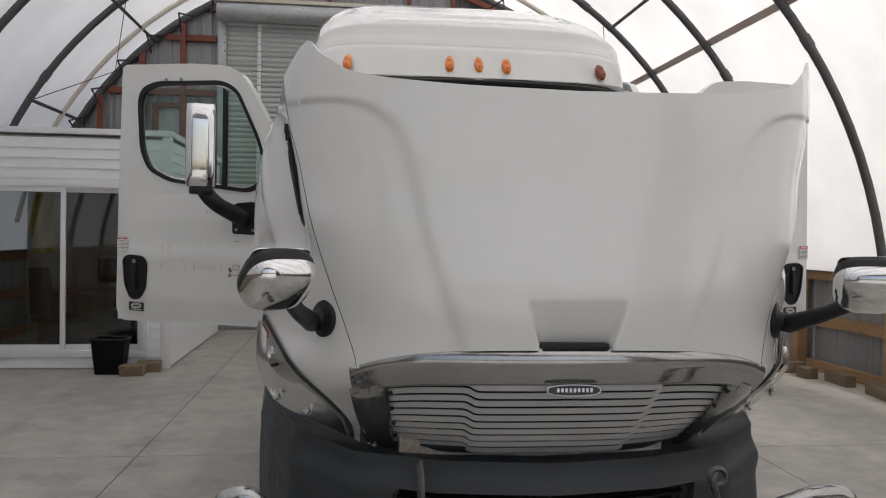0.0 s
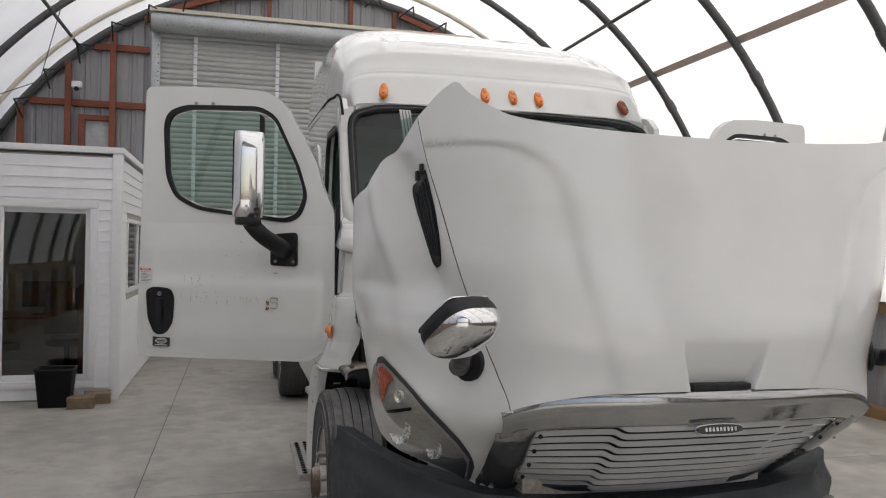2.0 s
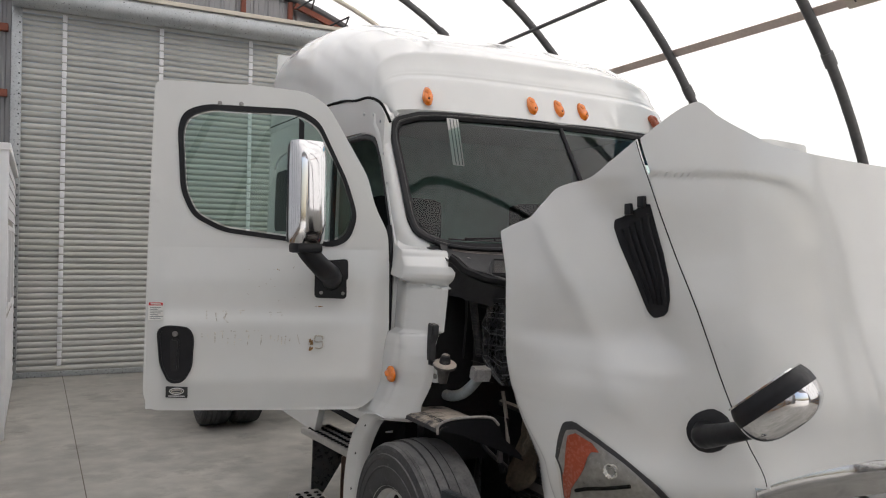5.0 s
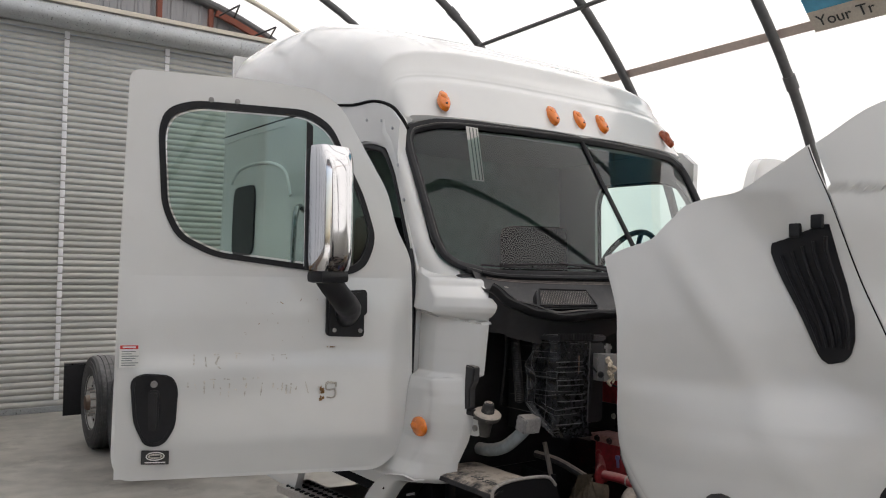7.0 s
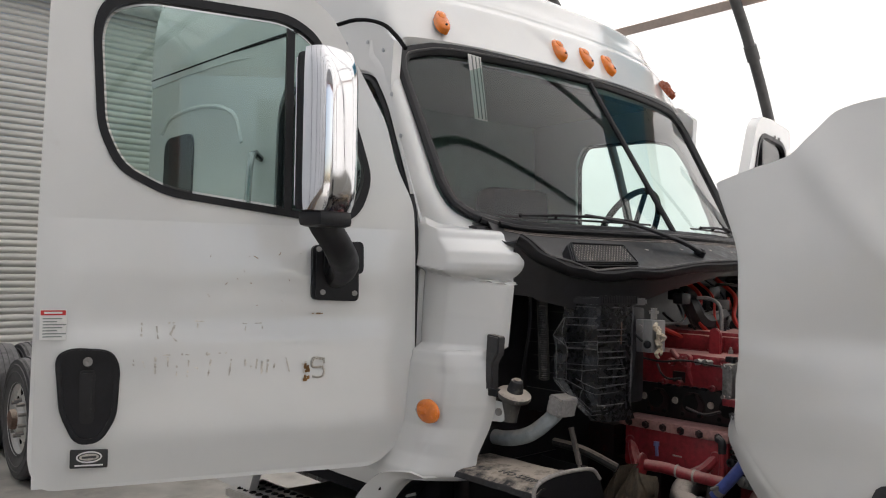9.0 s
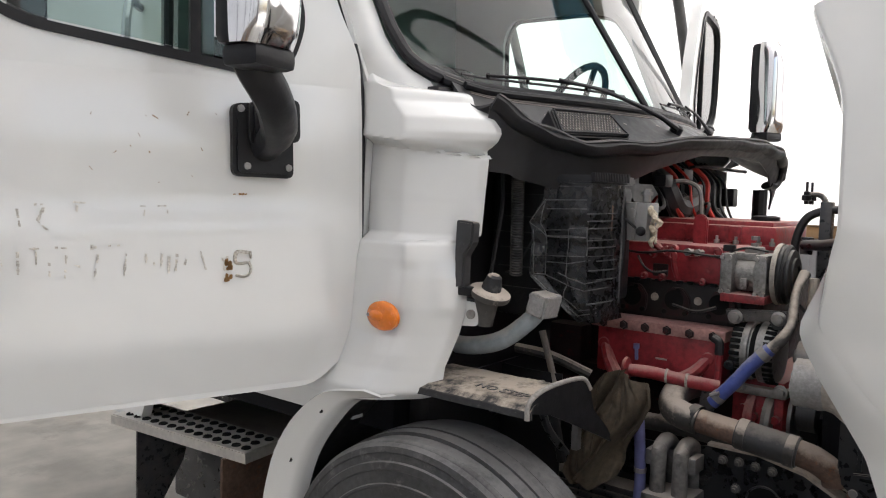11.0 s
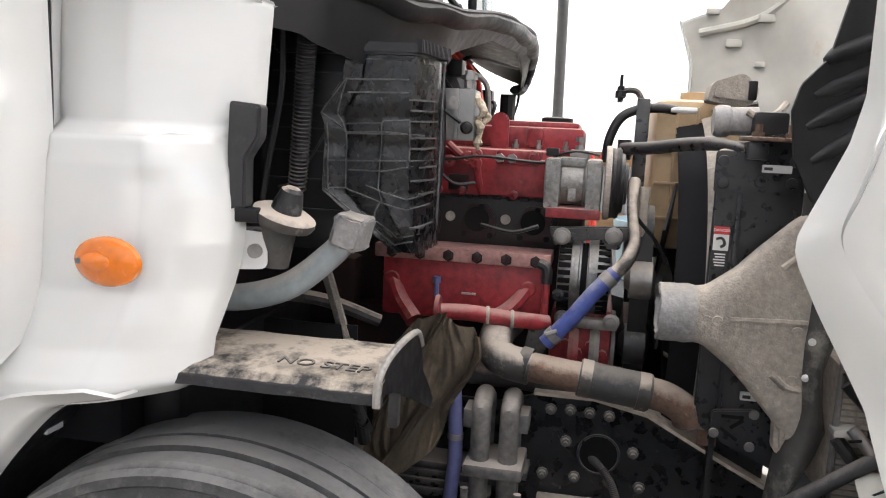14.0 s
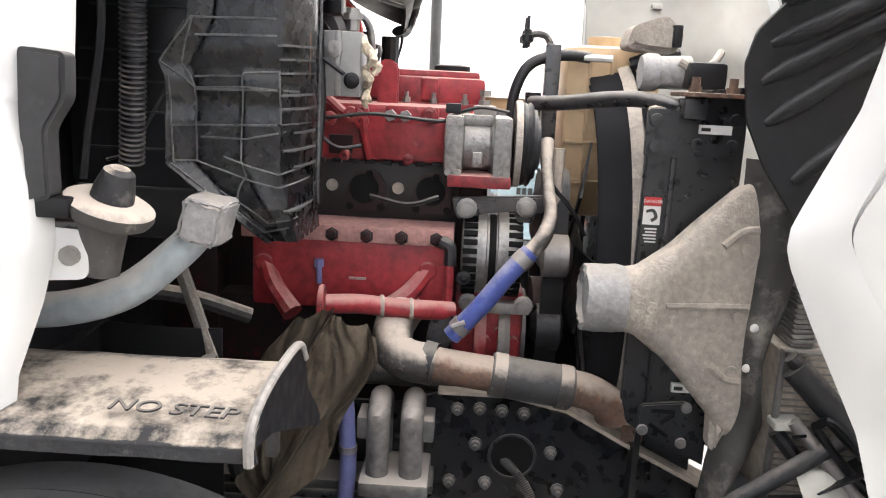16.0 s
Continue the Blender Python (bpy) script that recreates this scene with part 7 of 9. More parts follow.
for v in bm.verts:
    v.co += Vector((rnd.uniform(-1, 1), rnd.uniform(-1, 1), rnd.uniform(-1, 1))) * 0.0022
part("tape_wrap", bm, TAPE, cp, "crumpled grey tape", 25)
vb = part("brake_valve", box(B(), (-0.66, -0.445, 1.508), (-0.58, -0.38, 1.615), 0.004), PLAIN_ALU, truck, "cast valve block with a rusty strap")
part("valve_fitting", rod(rod(B(), (-0.62, -0.425, 1.618), (-0.62, -0.425, 1.655), 0.011, 6), (-0.62, -0.425, 1.636), (-0.62, -0.425, 1.646), 0.017, 6), STEEL, vb)
part("valve_plug", lathe(B(), [(0.013, 0.0), (0.0135, 0.008), (0.009, 0.014), (0.0, 0.016)], (-0.66, -0.43, 1.535), (-1, -0.2, 0), 14), BLACK, vb)
part("valve_rib", box(B(), (-0.664, -0.412, 1.508), (-0.655, -0.402, 1.615), 0.002), STEEL, vb)
part("valve_ring", lathe(B(), [(0.014, 0.0), (0.014, 0.006), (0.008, 0.008), (0.0, 0.006)], (-0.66, -0.4, 1.585), (-1, 0, 0), 14), STEEL, vb)
part("valve_lever", rod(B(), (-0.672, -0.385, 1.568), (-0.678, -0.42, 1.545), 0.004, 6), BLACK, vb)
part("rusty_strap", prism(B(), rounded([(-0.352, 1.528), (-0.376, 1.528), (-0.376, 1.612), (-0.352, 1.612)], 0.011), YZ @ at(0, 0, -0.738), 0.012, 0.003), RUST, vb)
for z in (1.545, 1.6):
    part("strap_bolt", lathe(B(), [(0.009, 0), (0.009, 0.006), (0, 0.007)], (-0.739, -0.364, z), (-1, 0, 0), 8), RUST, vb)
rnd = random.Random(8)
bm = B()
for k in range(9):
    p = Vector((-0.63 + rnd.uniform(-0.012, 0.012), -0.452 + rnd.uniform(-0.008, 0.006), 1.605 - 0.011 * k))
    tube(bm, [p, p + Vector((rnd.uniform(-0.015, 0.015), rnd.uniform(-0.014, 0.004), -0.012)), p + Vector((rnd.uniform(-0.012, 0.012), rnd.uniform(-0.012, 0.006), -0.026))], [0.006, rnd.uniform(0.006, 0.011), 0.004], 7, 3)
part("cream_wrap", bm, WRAP, vb, "crumpled cream tape", 25, kind="stuff")
vb.location += Vector((0.066, 0.019, 0.0))

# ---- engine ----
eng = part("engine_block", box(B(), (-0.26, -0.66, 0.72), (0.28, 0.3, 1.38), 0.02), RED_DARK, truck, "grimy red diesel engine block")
part("cylinder_head", box(B(), (-0.29, -0.585, 1.372), (0.26, 0.2, 1.492), 0.012), RED, eng)
part("head_panel", box(B(), (-0.31, -0.565, 1.378), (-0.28, -0.4, 1.47), 0.008), RED, eng)
# dark pad on the head: a recess's shade given as colour
part("head_recess", box(B(), (-0.296, -0.372, 1.385), (-0.285, -0.322, 1.425), 0.004), RED_DARK, eng)
part("head_rail", box(B(), (-0.315, -0.55, 1.455), (-0.28, -0.44, 1.492), 0.008), RED, eng)
bm = tube(B(), [(-0.3, -0.32, 1.5), (-0.31, -0.36, 1.47), (-0.312, -0.39, 1.47), (-0.312, -0.4, 1.42), (-0.3, -0.41, 1.38)], 0.009, 8, 5)
part("head_rib", bm, RED, eng)
for y, z, r in ((-0.37, 1.468, 0.013), (-0.392, 1.476, 0.012), (-0.393, 1.455, 0.012), (-0.53, 1.475, 0.014), (-0.325, 1.458, 0.012), (-0.36, 1.385, 0.009), (-0.49, 1.382, 0.009), (-0.3, 1.385, 0.009)):
    part("head_boss", lathe(B(), [(r * 1.25, 0), (r * 1.2, 0.02), (r * 0.62, 0.022), (r * 0.55, 0.01), (0, 0.01)], (-0.3, y, z), (-1, 0, 0), 14), RED, eng)
for y in (-0.455, -0.485):
    part("fuel_fitting", rod(rod(B(), (-0.31, y, 1.472), (-0.345, y, 1.472), 0.009, 6), (-0.345, y, 1.472), (-0.36, y, 1.472), 0.012, 6), STEEL, eng)
# valve cover, set back
vc = part("valve_cover", box(box(B(), (-0.13, -0.645, 1.49), (0.24, 0.1, 1.553), 0.012), (-0.115, -0.632, 1.545), (0.22, 0.08, 1.568), 0.01), RED, eng, "red rocker cover with a black filler cap")
part("cover_step", box(B(), (-0.13, -0.645, 1.48), (0.25, 0.11, 1.496), 0.004), RED, vc)
part("filler_cap", lathe(B(), [(0.042, 0), (0.045, 0.004), (0.045, 0.014), (0.03, 0.018), (0.0, 0.018)], (0.03, -0.565, 1.567), (0, 0, 1), 12), BLACK, vc)
for y0, y1 in ((-0.43, -0.36), (-0.54, -0.5)):
    part("cover_pad", box(B(), (-0.14, y0, 1.5), (-0.125, y1, 1.55), 0.005), RED, vc)
part("cover_ear", prism(B(), rounded([(-0.41, 1.47), (-0.455, 1.47), (-0.455, 1.57), (-0.44, 1.585), (-0.42, 1.585), (-0.41, 1.57)], 0.01), YZ @ at(0, 0, -0.2), 0.014, 0.003), RED, vc)
for y in (-0.47, -0.53, -0.6, -0.64):
    part("cover_bolt", rod(rod(B(), (-0.15, y, 1.494), (-0.15, y, 1.506), 0.009, 6), (-0.15, y, 1.504), (-0.15, y, 1.518), 0.005, 8), STEEL, vc)
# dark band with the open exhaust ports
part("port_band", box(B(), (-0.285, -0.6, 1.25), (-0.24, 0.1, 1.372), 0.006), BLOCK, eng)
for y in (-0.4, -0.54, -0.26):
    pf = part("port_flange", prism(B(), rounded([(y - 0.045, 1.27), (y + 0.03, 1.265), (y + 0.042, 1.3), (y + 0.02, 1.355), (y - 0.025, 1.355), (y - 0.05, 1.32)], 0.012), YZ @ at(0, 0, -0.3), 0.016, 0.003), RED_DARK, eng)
    part("exhaust_port", lathe(B(), [(0.031, 0.001), (0.03, 0.0), (0.0, 0.0)], (-0.302, y, 1.316), (-1, 0, 0), 18), SEAM, pf)
    for dy, dz in ((-0.035, -0.035), (0.03, -0.035), (-0.01, 0.034)):
        part("port_stud", lathe(B(), [(0.008, 0), (0.007, 0.004), (0, 0.0045)], (-0.3, y + dy, 1.312 + dz), (-1, 0, 0), 8), SEAM, pf)
for y in (-0.47, -0.33, -0.2):
    part("freeze_plug", lathe(B(), [(0.013, 0), (0.012, 0.004), (0.009, 0.002), (0, 0.002)], (-0.286, y, 1.318), (-1, 0, 0), 14), DUCT, eng)
bm = B()
for k in range(9):
    box(bm, (-0.295, -0.56 + k * 0.035, 1.366), (-0.282, -0.54 + k * 0.035, 1.376), 0.002)
part("gasket_tabs", bm, BLACK, eng, kind="stuff")
# side cover
sc = part("side_cover", box(B(), (-0.385, -0.59, 1.075), (-0.26, -0.185, 1.235), 0.012), RED, eng, "red side cover with a dusty bolted ledge")
part("cover_ledge", box(B(), (-0.395, -0.595, 1.218), (-0.26, -0.165, 1.252), 0.006), RED_DUST, sc)
for y in (-0.56, -0.49, -0.42, -0.35, -0.28, -0.21):
    part("ledge_bolt", lathe(B(), [(0.015, 0), (0.0145, 0.004), (0.0105, 0.005), (0.01, 0.013), (0, 0.014)], (-0.395, y, 1.233), (-1, 0, 0.25), 6), RED_DARK, sc)
part("raised_mark", box(B(), (-0.388, -0.42, 1.14), (-0.383, -0.385, 1.145), 0.001), DUCT, sc)
for p in (((-0.37, -0.21, 1.165), (-0.395, -0.235, 1.12), (-0.43, -0.28, 1.075)), ((-0.37, -0.545, 1.165), (-0.395, -0.51, 1.12), (-0.42, -0.46, 1.085))):
    part("red_spur", tube(B(), list(p), [0.018, 0.02, 0.022], 10, 5), RED, sc)
    part("spur_boss", lathe(B(), [(0.024, 0), (0.024, 0.012), (0.016, 0.018), (0, 0.018)], p[0], (-1, 0, 0), 12), RED, sc)
part("sensor", rod(rod(B(), (-0.39, -0.325, 1.13), (-0.395, -0.325, 1.17), 0.006, 8), (-0.395, -0.325, 1.165), (-0.395, -0.325, 1.18), 0.01, 8), BLUE_PALE, sc)
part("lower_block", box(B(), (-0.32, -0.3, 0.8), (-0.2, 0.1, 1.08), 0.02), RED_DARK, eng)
# near-black instead of red: the shadow under the heater box is in the colour
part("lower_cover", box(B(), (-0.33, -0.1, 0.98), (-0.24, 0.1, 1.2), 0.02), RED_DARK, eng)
part("front_cover", box(B(), (-0.33, -0.75, 0.86), (0.3, -0.6, 1.12), 0.02), RED, eng)
for k in range(4):
    part("front_bolt", rod(B(), (-0.33, -0.64 - 0.03 * k, 1.03 - 0.02 * (k % 2)), (-0.35, -0.64 - 0.03 * k, 1.03 - 0.02 * (k % 2)), 0.012, 8), RED, eng)
part("drive_housing", lathe(B(), [(0.12, 0), (0.13, 0.02), (0.13, 0.05), (0.11, 0.06), (0.1, 0.1), (0.0, 0.1)], (-0.2, -0.66, 0.99), (0, -1, 0), 24), STEEL, eng)
rp = part("red_water_pipe", tube(B(), [(-0.515, -0.36, 1.122), (-0.5, -0.42, 1.122), (-0.48, -0.5, 1.112), (-0.44, -0.6, 1.1)], 0.019, 14, 6), RED, truck, "red pipe with an oval flange")
part("pipe_flange", prism(B(), [(-0.012 + 0.03 * math.cos(a), 0.042 * math.sin(a)) for a in [2 * math.pi * k / 20 for k in range(20)]], at(-0.518, -0.352, 1.122) @ Matrix.Rotation(radians(90), 4, "X"), 0.01, 0.002), RED, rp)
for y in (-0.465, -0.52):
    part("pipe_band", lathe(B(), [(0.021, -0.004), (0.0225, 0), (0.021, 0.004)], (-0.488 if y > -0.5 else -0.474, y, 1.117 if y > -0.5 else 1.11), (0.15, -1, -0.1), 14), DUCT, rp)
part("starter_pipe", tube(B(), [(-0.55, 0.05, 1.14), (-0.5, -0.08, 1.12), (-0.45, -0.2, 1.07)], 0.016, 10, 5), DUSTY_PIPE, truck)
part("support_strut", tube(B(), [(-0.62, -0.12, 1.22), (-0.62, -0.16, 1.1), (-0.63, -0.2, 0.98)], 0.02, 8, 4, flat=(1, 0.5)), DUCT, truck)

part("red_tube", tube(B(), [(-0.42, -0.588, 1.23), (-0.425, -0.59, 1.17), (-0.43, -0.588, 1.09), (-0.44, -0.58, 1.05)], 0.009, 10, 5), RED, eng)
part("tube_joint", tube(B(), [(-0.42, -0.57, 1.235), (-0.425, -0.588, 1.225), (-0.426, -0.59, 1.19)], 0.013, 10, 5), HOSE, eng)
part("tube_clip", prism(B(), rounded([(-0.56, 1.1), (-0.61, 1.1), (-0.6, 1.04), (-0.57, 1.0), (-0.55, 1.04)], 0.01), YZ @ at(0, 0, -0.46), 0.012, 0.003), FRAME_BLACK, eng)
part("dust_shield", box(B(), (-0.30, -0.64, 0.82), (-0.26, -0.6, 1.07), 0.01), STEEL, eng)
for y in (-0.66, -0.71):
    part("pump_flange", lathe(B(), [(0.0, -0.012), (0.1, -0.012), (0.105, 0.0), (0.1, 0.012), (0.0, 0.012)], (-0.28, y, 0.98), (0, -1, 0), 28), RED if y > -0.7 else STEEL, eng)
# compressor
ac = part("ac_compressor", lathe(B(), [(0.0, -0.07), (0.05, -0.07), (0.056, -0.06), (0.056, -0.035), (0.05, -0.03), (0.05, 0.02), (0.056, 0.025), (0.056, 0.06), (0.04, 0.065), (0.0, 0.065)], (-0.325, -0.635, 1.42), (0, -1, 0), 24), ALU, truck, "dusty cast air conditioning compressor")
for y in (-0.585, -0.68):
    part("compressor_lug", box(B(), (-0.395, y - 0.018, 1.365), (-0.26, y + 0.018, 1.48), 0.008), ALU, ac)
for y in (-0.575, -0.595, -0.67, -0.69):
    for z in (1.37, 1.468):
        part("compressor_bolt", rod(B(), (-0.39, y, z), (-0.403, y, z), 0.007, 6), STEEL, ac)
part("compressor_boss", box(B(), (-0.385, -0.642, 1.38), (-0.37, -0.622, 1.41), 0.004), ALU, ac)
part("compressor_top", box(B(), (-0.36, -0.66, 1.46), (-0.29, -0.6, 1.482), 0.006), ALU, ac)
part("port_block", box(B(), (-0.35, -0.665, 1.475), (-0.3, -0.62, 1.5), 0.005), STEEL, ac)
for z in (1.51, 1.53):
    part("port_nut", rod(B(), (-0.325, -0.642, z - 0.012), (-0.325, -0.642, z), 0.012, 6), STEEL, ac)
part("clutch_pulley", lathe(B(), [(0.03, 0.0), (0.083, 0.0), (0.086, 0.006), (0.082, 0.012), (0.085, 0.018), (0.082, 0.024), (0.086, 0.03), (0.08, 0.036), (0.072, 0.036), (0.07, 0.044), (0.05, 0.046), (0.05, 0.052), (0.03, 0.054), (0.025, 0.048), (0.0, 0.048)], (-0.31, -0.705, 1.425), (0, -1, 0), 36), HOSE, ac)
part("clutch_ring", lathe(B(), [(0.0865, 0.0), (0.088, 0.002), (0.088, 0.012), (0.0865, 0.014)], (-0.31, -0.705, 1.425), (0, -1, 0), 36), DUCT, ac)
part("clutch_wire", tube(B(), [(-0.36, -0.69, 1.49), (-0.37, -0.64, 1.497), (-0.36, -0.6, 1.488), (-0.355, -0.57, 1.47), (-0.34, -0.575, 1.455)], 0.0035, 6, 6), HOSE, ac)
part("wire_plug", box(B(), (-0.37, -0.595, 1.483), (-0.34, -0.565, 1.502), 0.003), BLACK, ac)
part("red_bracket", box(B(), (-0.405, -0.7, 1.342), (-0.3, -0.575, 1.366), 0.004), RED, truck, "bright red compressor bracket")
# alternator
alt = part("alternator", lathe(B(), [(0.0, -0.06), (0.03, -0.062), (0.075, -0.06), (0.085, -0.045), (0.085, -0.012), (0.078, -0.01), (0.078, 0.01), (0.088, 0.012), (0.088, 0.045), (0.08, 0.06), (0.03, 0.066), (0.0, 0.066)], (-0.33, -0.672, 1.2), (0, -1, 0), 36), ALU, truck, "cast aluminium alternator with cooling slots")
for ring_y, n in ((-0.628, 30), (-0.718, 30)):
    for k in range(n):
        a = 2 * math.pi * k / n
        if -1 < math.sin(a) < 1 and math.cos(a) > 0.05:
            c = Vector((-0.33 - 0.086 * math.cos(a), ring_y, 1.2 + 0.086 * math.sin(a)))
            m = at(*c) @ Matrix.Rotation(a, 4, "Y")
            part("cooling_slot", box(B(), (-0.004, -0.014, -0.0056), (0.0028, 0.014, 0.0056), 0.001, m), SEAM, alt)
part("stator_band", lathe(B(), [(0.0785, -0.006), (0.0795, -0.003), (0.0795, 0.005), (0.0785, 0.008)], (-0.33, -0.672, 1.2), (0, -1, 0), 36), SEAM, alt)
part("wire_terminal", lathe(B(), [(0.014, 0), (0.014, 0.01), (0.008, 0.012), (0.007, 0.003), (0, 0.003)], (-0.415, -0.618, 1.165), (-1, 0, 0), 14), BLACK, alt)
br = part("alternator_bracket", prism(B(), rounded([(-0.585, 1.318), (-0.785, 1.332), (-0.785, 1.302), (-0.755, 1.295), (-0.75, 1.275), (-0.72, 1.275), (-0.71, 1.296), (-0.66, 1.29), (-0.6, 1.275)], 0.006), YZ @ at(0, 0, -0.385), 0.02, 0.004), FRAME_BLACK, truck, "black alternator bracket")
for y, z in ((-0.617, 1.299), (-0.735, 1.307)):
    part("bracket_bolt", lathe(B(), [(0.021, 0), (0.021, 0.003), (0.014, 0.005), (0.014, 0.016), (0, 0.017)], (-0.386, y, z), (-1, 0, 0), 12), STEEL, br)
part("lower_bracket", box(B(), (-0.36, -0.76, 1.075), (-0.28, -0.62, 1.1), 0.006), STEEL, alt)
for y in (-0.63, -0.745):
    part("lower_bolt", lathe(B(), [(0.02, 0), (0.02, 0.004), (0.013, 0.006), (0.013, 0.018), (0, 0.019)], (-0.36, y, 1.098), (-1, 0, 0), 12), STEEL, alt)
# belt drive in front of the engine
bl = part("drive_belt", prism(B(), rounded([(-0.31, 1.36), (-0.2, 1.38), (0.02, 1.2), (0.02, 0.9), (-0.12, 0.82), (-0.28, 0.92), (-0.33, 1.15)], 0.09, 6), XZ @ at(0, 0, -0.83), 0.045, hole=rounded([(-0.29, 1.34), (-0.19, 1.36), (0.0, 1.19), (0.0, 0.91), (-0.12, 0.84), (-0.265, 0.93), (-0.31, 1.15)], 0.085, 6)), HOSE, truck, "black ribbed drive belt")
for x, z, r, mt in ((-0.12, 0.97, 0.13, RED_DARK), (-0.12, 1.25, 0.11, HOSE), (-0.28, 1.03, 0.05, HOSE), (-0.33, 1.2, 0.045, STEEL)):
    part("belt_pulley", lathe(B(), [(0.0, -0.01), (r * 0.4, -0.012), (r * 0.8, 0.005), (r, 0.0), (r, 0.05), (r * 0.5, 0.06), (0, 0.06)], (x, -0.78, z), (0, -1, 0), 28), mt, bl)
fan = part("fan_hub", lathe(B(), [(0.0, 0.0), (0.08, 0.0), (0.1, 0.02), (0.1, 0.05), (0.05, 0.07), (0, 0.07)], (0, -0.84, 1.12), (0, -1, 0), 24), STEEL, truck)
for k in range(8):
    a = 2 * math.pi * k / 8
    m = at(0, -0.87, 1.12) @ Matrix.Rotation(a, 4, "Y")
    part("fan_blade", sheet(B(), lambda u, v: m @ Vector((0.1 + 0.26 * u, 0.03 * (v - 0.5), (v - 0.5) * 0.11 * (1 + 0.4 * u))), 4, 3, 0.006), BLACK, fan)

for p, r in (((( -0.36, -0.22, 1.47), (-0.375, -0.32, 1.462), (-0.37, -0.42, 1.474), (-0.365, -0.55, 1.466), (-0.36, -0.6, 1.478)), 0.004), (((-0.36, -0.3, 1.45), (-0.38, -0.33, 1.42), (-0.38, -0.36, 1.405), (-0.365, -0.4, 1.41)), 0.004), (((-0.36, -0.42, 1.31), (-0.385, -0.5, 1.3), (-0.385, -0.56, 1.318)), 0.005)):
    part("engine_wire", tube(B(), list(p), r, 6, 5), HOSE, truck)
part("fan_post", rod(B(), (-0.3, -0.8, 1.15), (-0.3, -0.8, 1.42), 0.014, 10), FLANGE, truck)
# hoses and pipes in front
bh = part("blue_hose", tube(B(), [(-0.475, -0.742, 1.236), (-0.485, -0.70, 1.19), (-0.49, -0.655, 1.13), (-0.49, -0.6, 1.065)], 0.0185, 16, 6), BLUE, truck, "bright blue silicone hose with clamps")
for p, q in (((-0.477, -0.735, 1.228), (-0.48, -0.72, 1.212)), ((-0.49, -0.622, 1.092), (-0.49, -0.61, 1.078))):
    part("hose_clamp", tube(B(), [p, q], 0.0205, 16, 1), STEEL, bh)
part("hose_screw", rod(B(), (-0.51, -0.6, 1.09), (-0.51, -0.625, 1.1), 0.006, 8), STEEL, bh)
part("upper_pipe", tube(B(), [(-0.475, -0.74, 1.232), (-0.46, -0.765, 1.262), (-0.43, -0.78, 1.3), (-0.4, -0.775, 1.34), (-0.36, -0.772, 1.39), (-0.3, -0.775, 1.43)], [0.016, 0.016, 0.014, 0.013, 0.013, 0.016], 12, 6), DUSTY_PIPE, truck, "dusty bent steel pipe")
part("wire_loop", tube(B(), [(-0.38, -0.77, 1.37), (-0.38, -0.79, 1.345), (-0.36, -0.83, 1.3), (-0.35, -0.86, 1.25)], 0.005, 6, 6), HOSE, truck)
ip = part("intake_pipe", tube(B(), [(-0.36, -0.505, 1.08), (-0.42, -0.495, 1.078), (-0.47, -0.487, 1.065), (-0.497, -0.49, 1.037), (-0.505, -0.52, 1.018), (-0.505, -0.57, 1.01)], 0.04, 18, 6), DUSTY_PIPE, truck, "dusty bent pipe running along the frame")
part("rusty_stretch", tube(B(), [(-0.5, -0.565, 1.011), (-0.505, -0.62, 1.006), (-0.51, -0.69, 1.0)], 0.034, 18, 3), RUST, ip)
part("rubber_sleeve", tube(B(), [(-0.5, -0.548, 1.0145), (-0.505, -0.572, 1.011)], 0.042, 18, 1), HOSE, ip)
part("coupling", tube(B(), [(-0.51, -0.68, 1.001), (-0.51, -0.76, 0.991), (-0.505, -0.835, 0.981)], 0.041, 18, 3), LATCH, ip, "black coupling with dusty bands")
for y, z in ((-0.695, 0.9995), (-0.82, 0.983)):
    part("coupling_band", tube(B(), [(-0.51, y + 0.012, z + 0.0015), (-0.51, y - 0.012, z - 0.0015)], 0.043, 18, 1), DUSTY_PIPE, ip)
part("end_elbow", tube(B(), [(-0.505, -0.83, 0.982), (-0.5, -0.87, 0.972), (-0.492, -0.905, 0.952), (-0.487, -0.92, 0.935), (-0.484, -0.925, 0.915)], 0.035, 18, 6), RUST, ip)
part("rear_pipe", tube(B(), [(-0.4, -0.3, 0.945), (-0.4, -0.45, 0.95), (-0.4, -0.6, 0.945), (-0.4, -0.75, 0.93)], 0.026, 14, 4), DUSTY_PIPE, truck)
vhose = part("drain_hose", tube(B(), [(-0.52, -0.4, 0.98), (-0.52, -0.408, 0.88), (-0.52, -0.412, 0.78), (-0.52, -0.4, 0.62)], 0.0165, 14, 5), BLUE_PALE, truck, "dusty pale blue hose")
part("hose_clamp", tube(B(), [(-0.52, -0.411, 0.842), (-0.52, -0.411, 0.828)], 0.0185, 14, 1), STEEL, vhose)

part("cross_pipe", tube(B(), [(-0.36, -0.4, 0.955), (-0.36, -0.62, 0.957), (-0.36, -0.86, 0.945)], 0.017, 12, 4), DUSTY_PIPE, truck)

# spring shackle with two u-bolts
for y in (-0.47, -0.535):
    part("u_bolt", tube(B(), [(-0.53, y, 0.66), (-0.53, y, 0.885), (-0.52, y, 0.915), (-0.485, y, 0.928), (-0.45, y, 0.915), (-0.43, y, 0.88), (-0.43, y, 0.66)], 0.0225, 14, 5), UBOLT, truck, "dusty steel spring u-bolt")
part("spring_plate", box(B(), (-0.575, -0.572, 0.762), (-0.39, -0.438, 0.792), 0.008), UBOLT, truck)
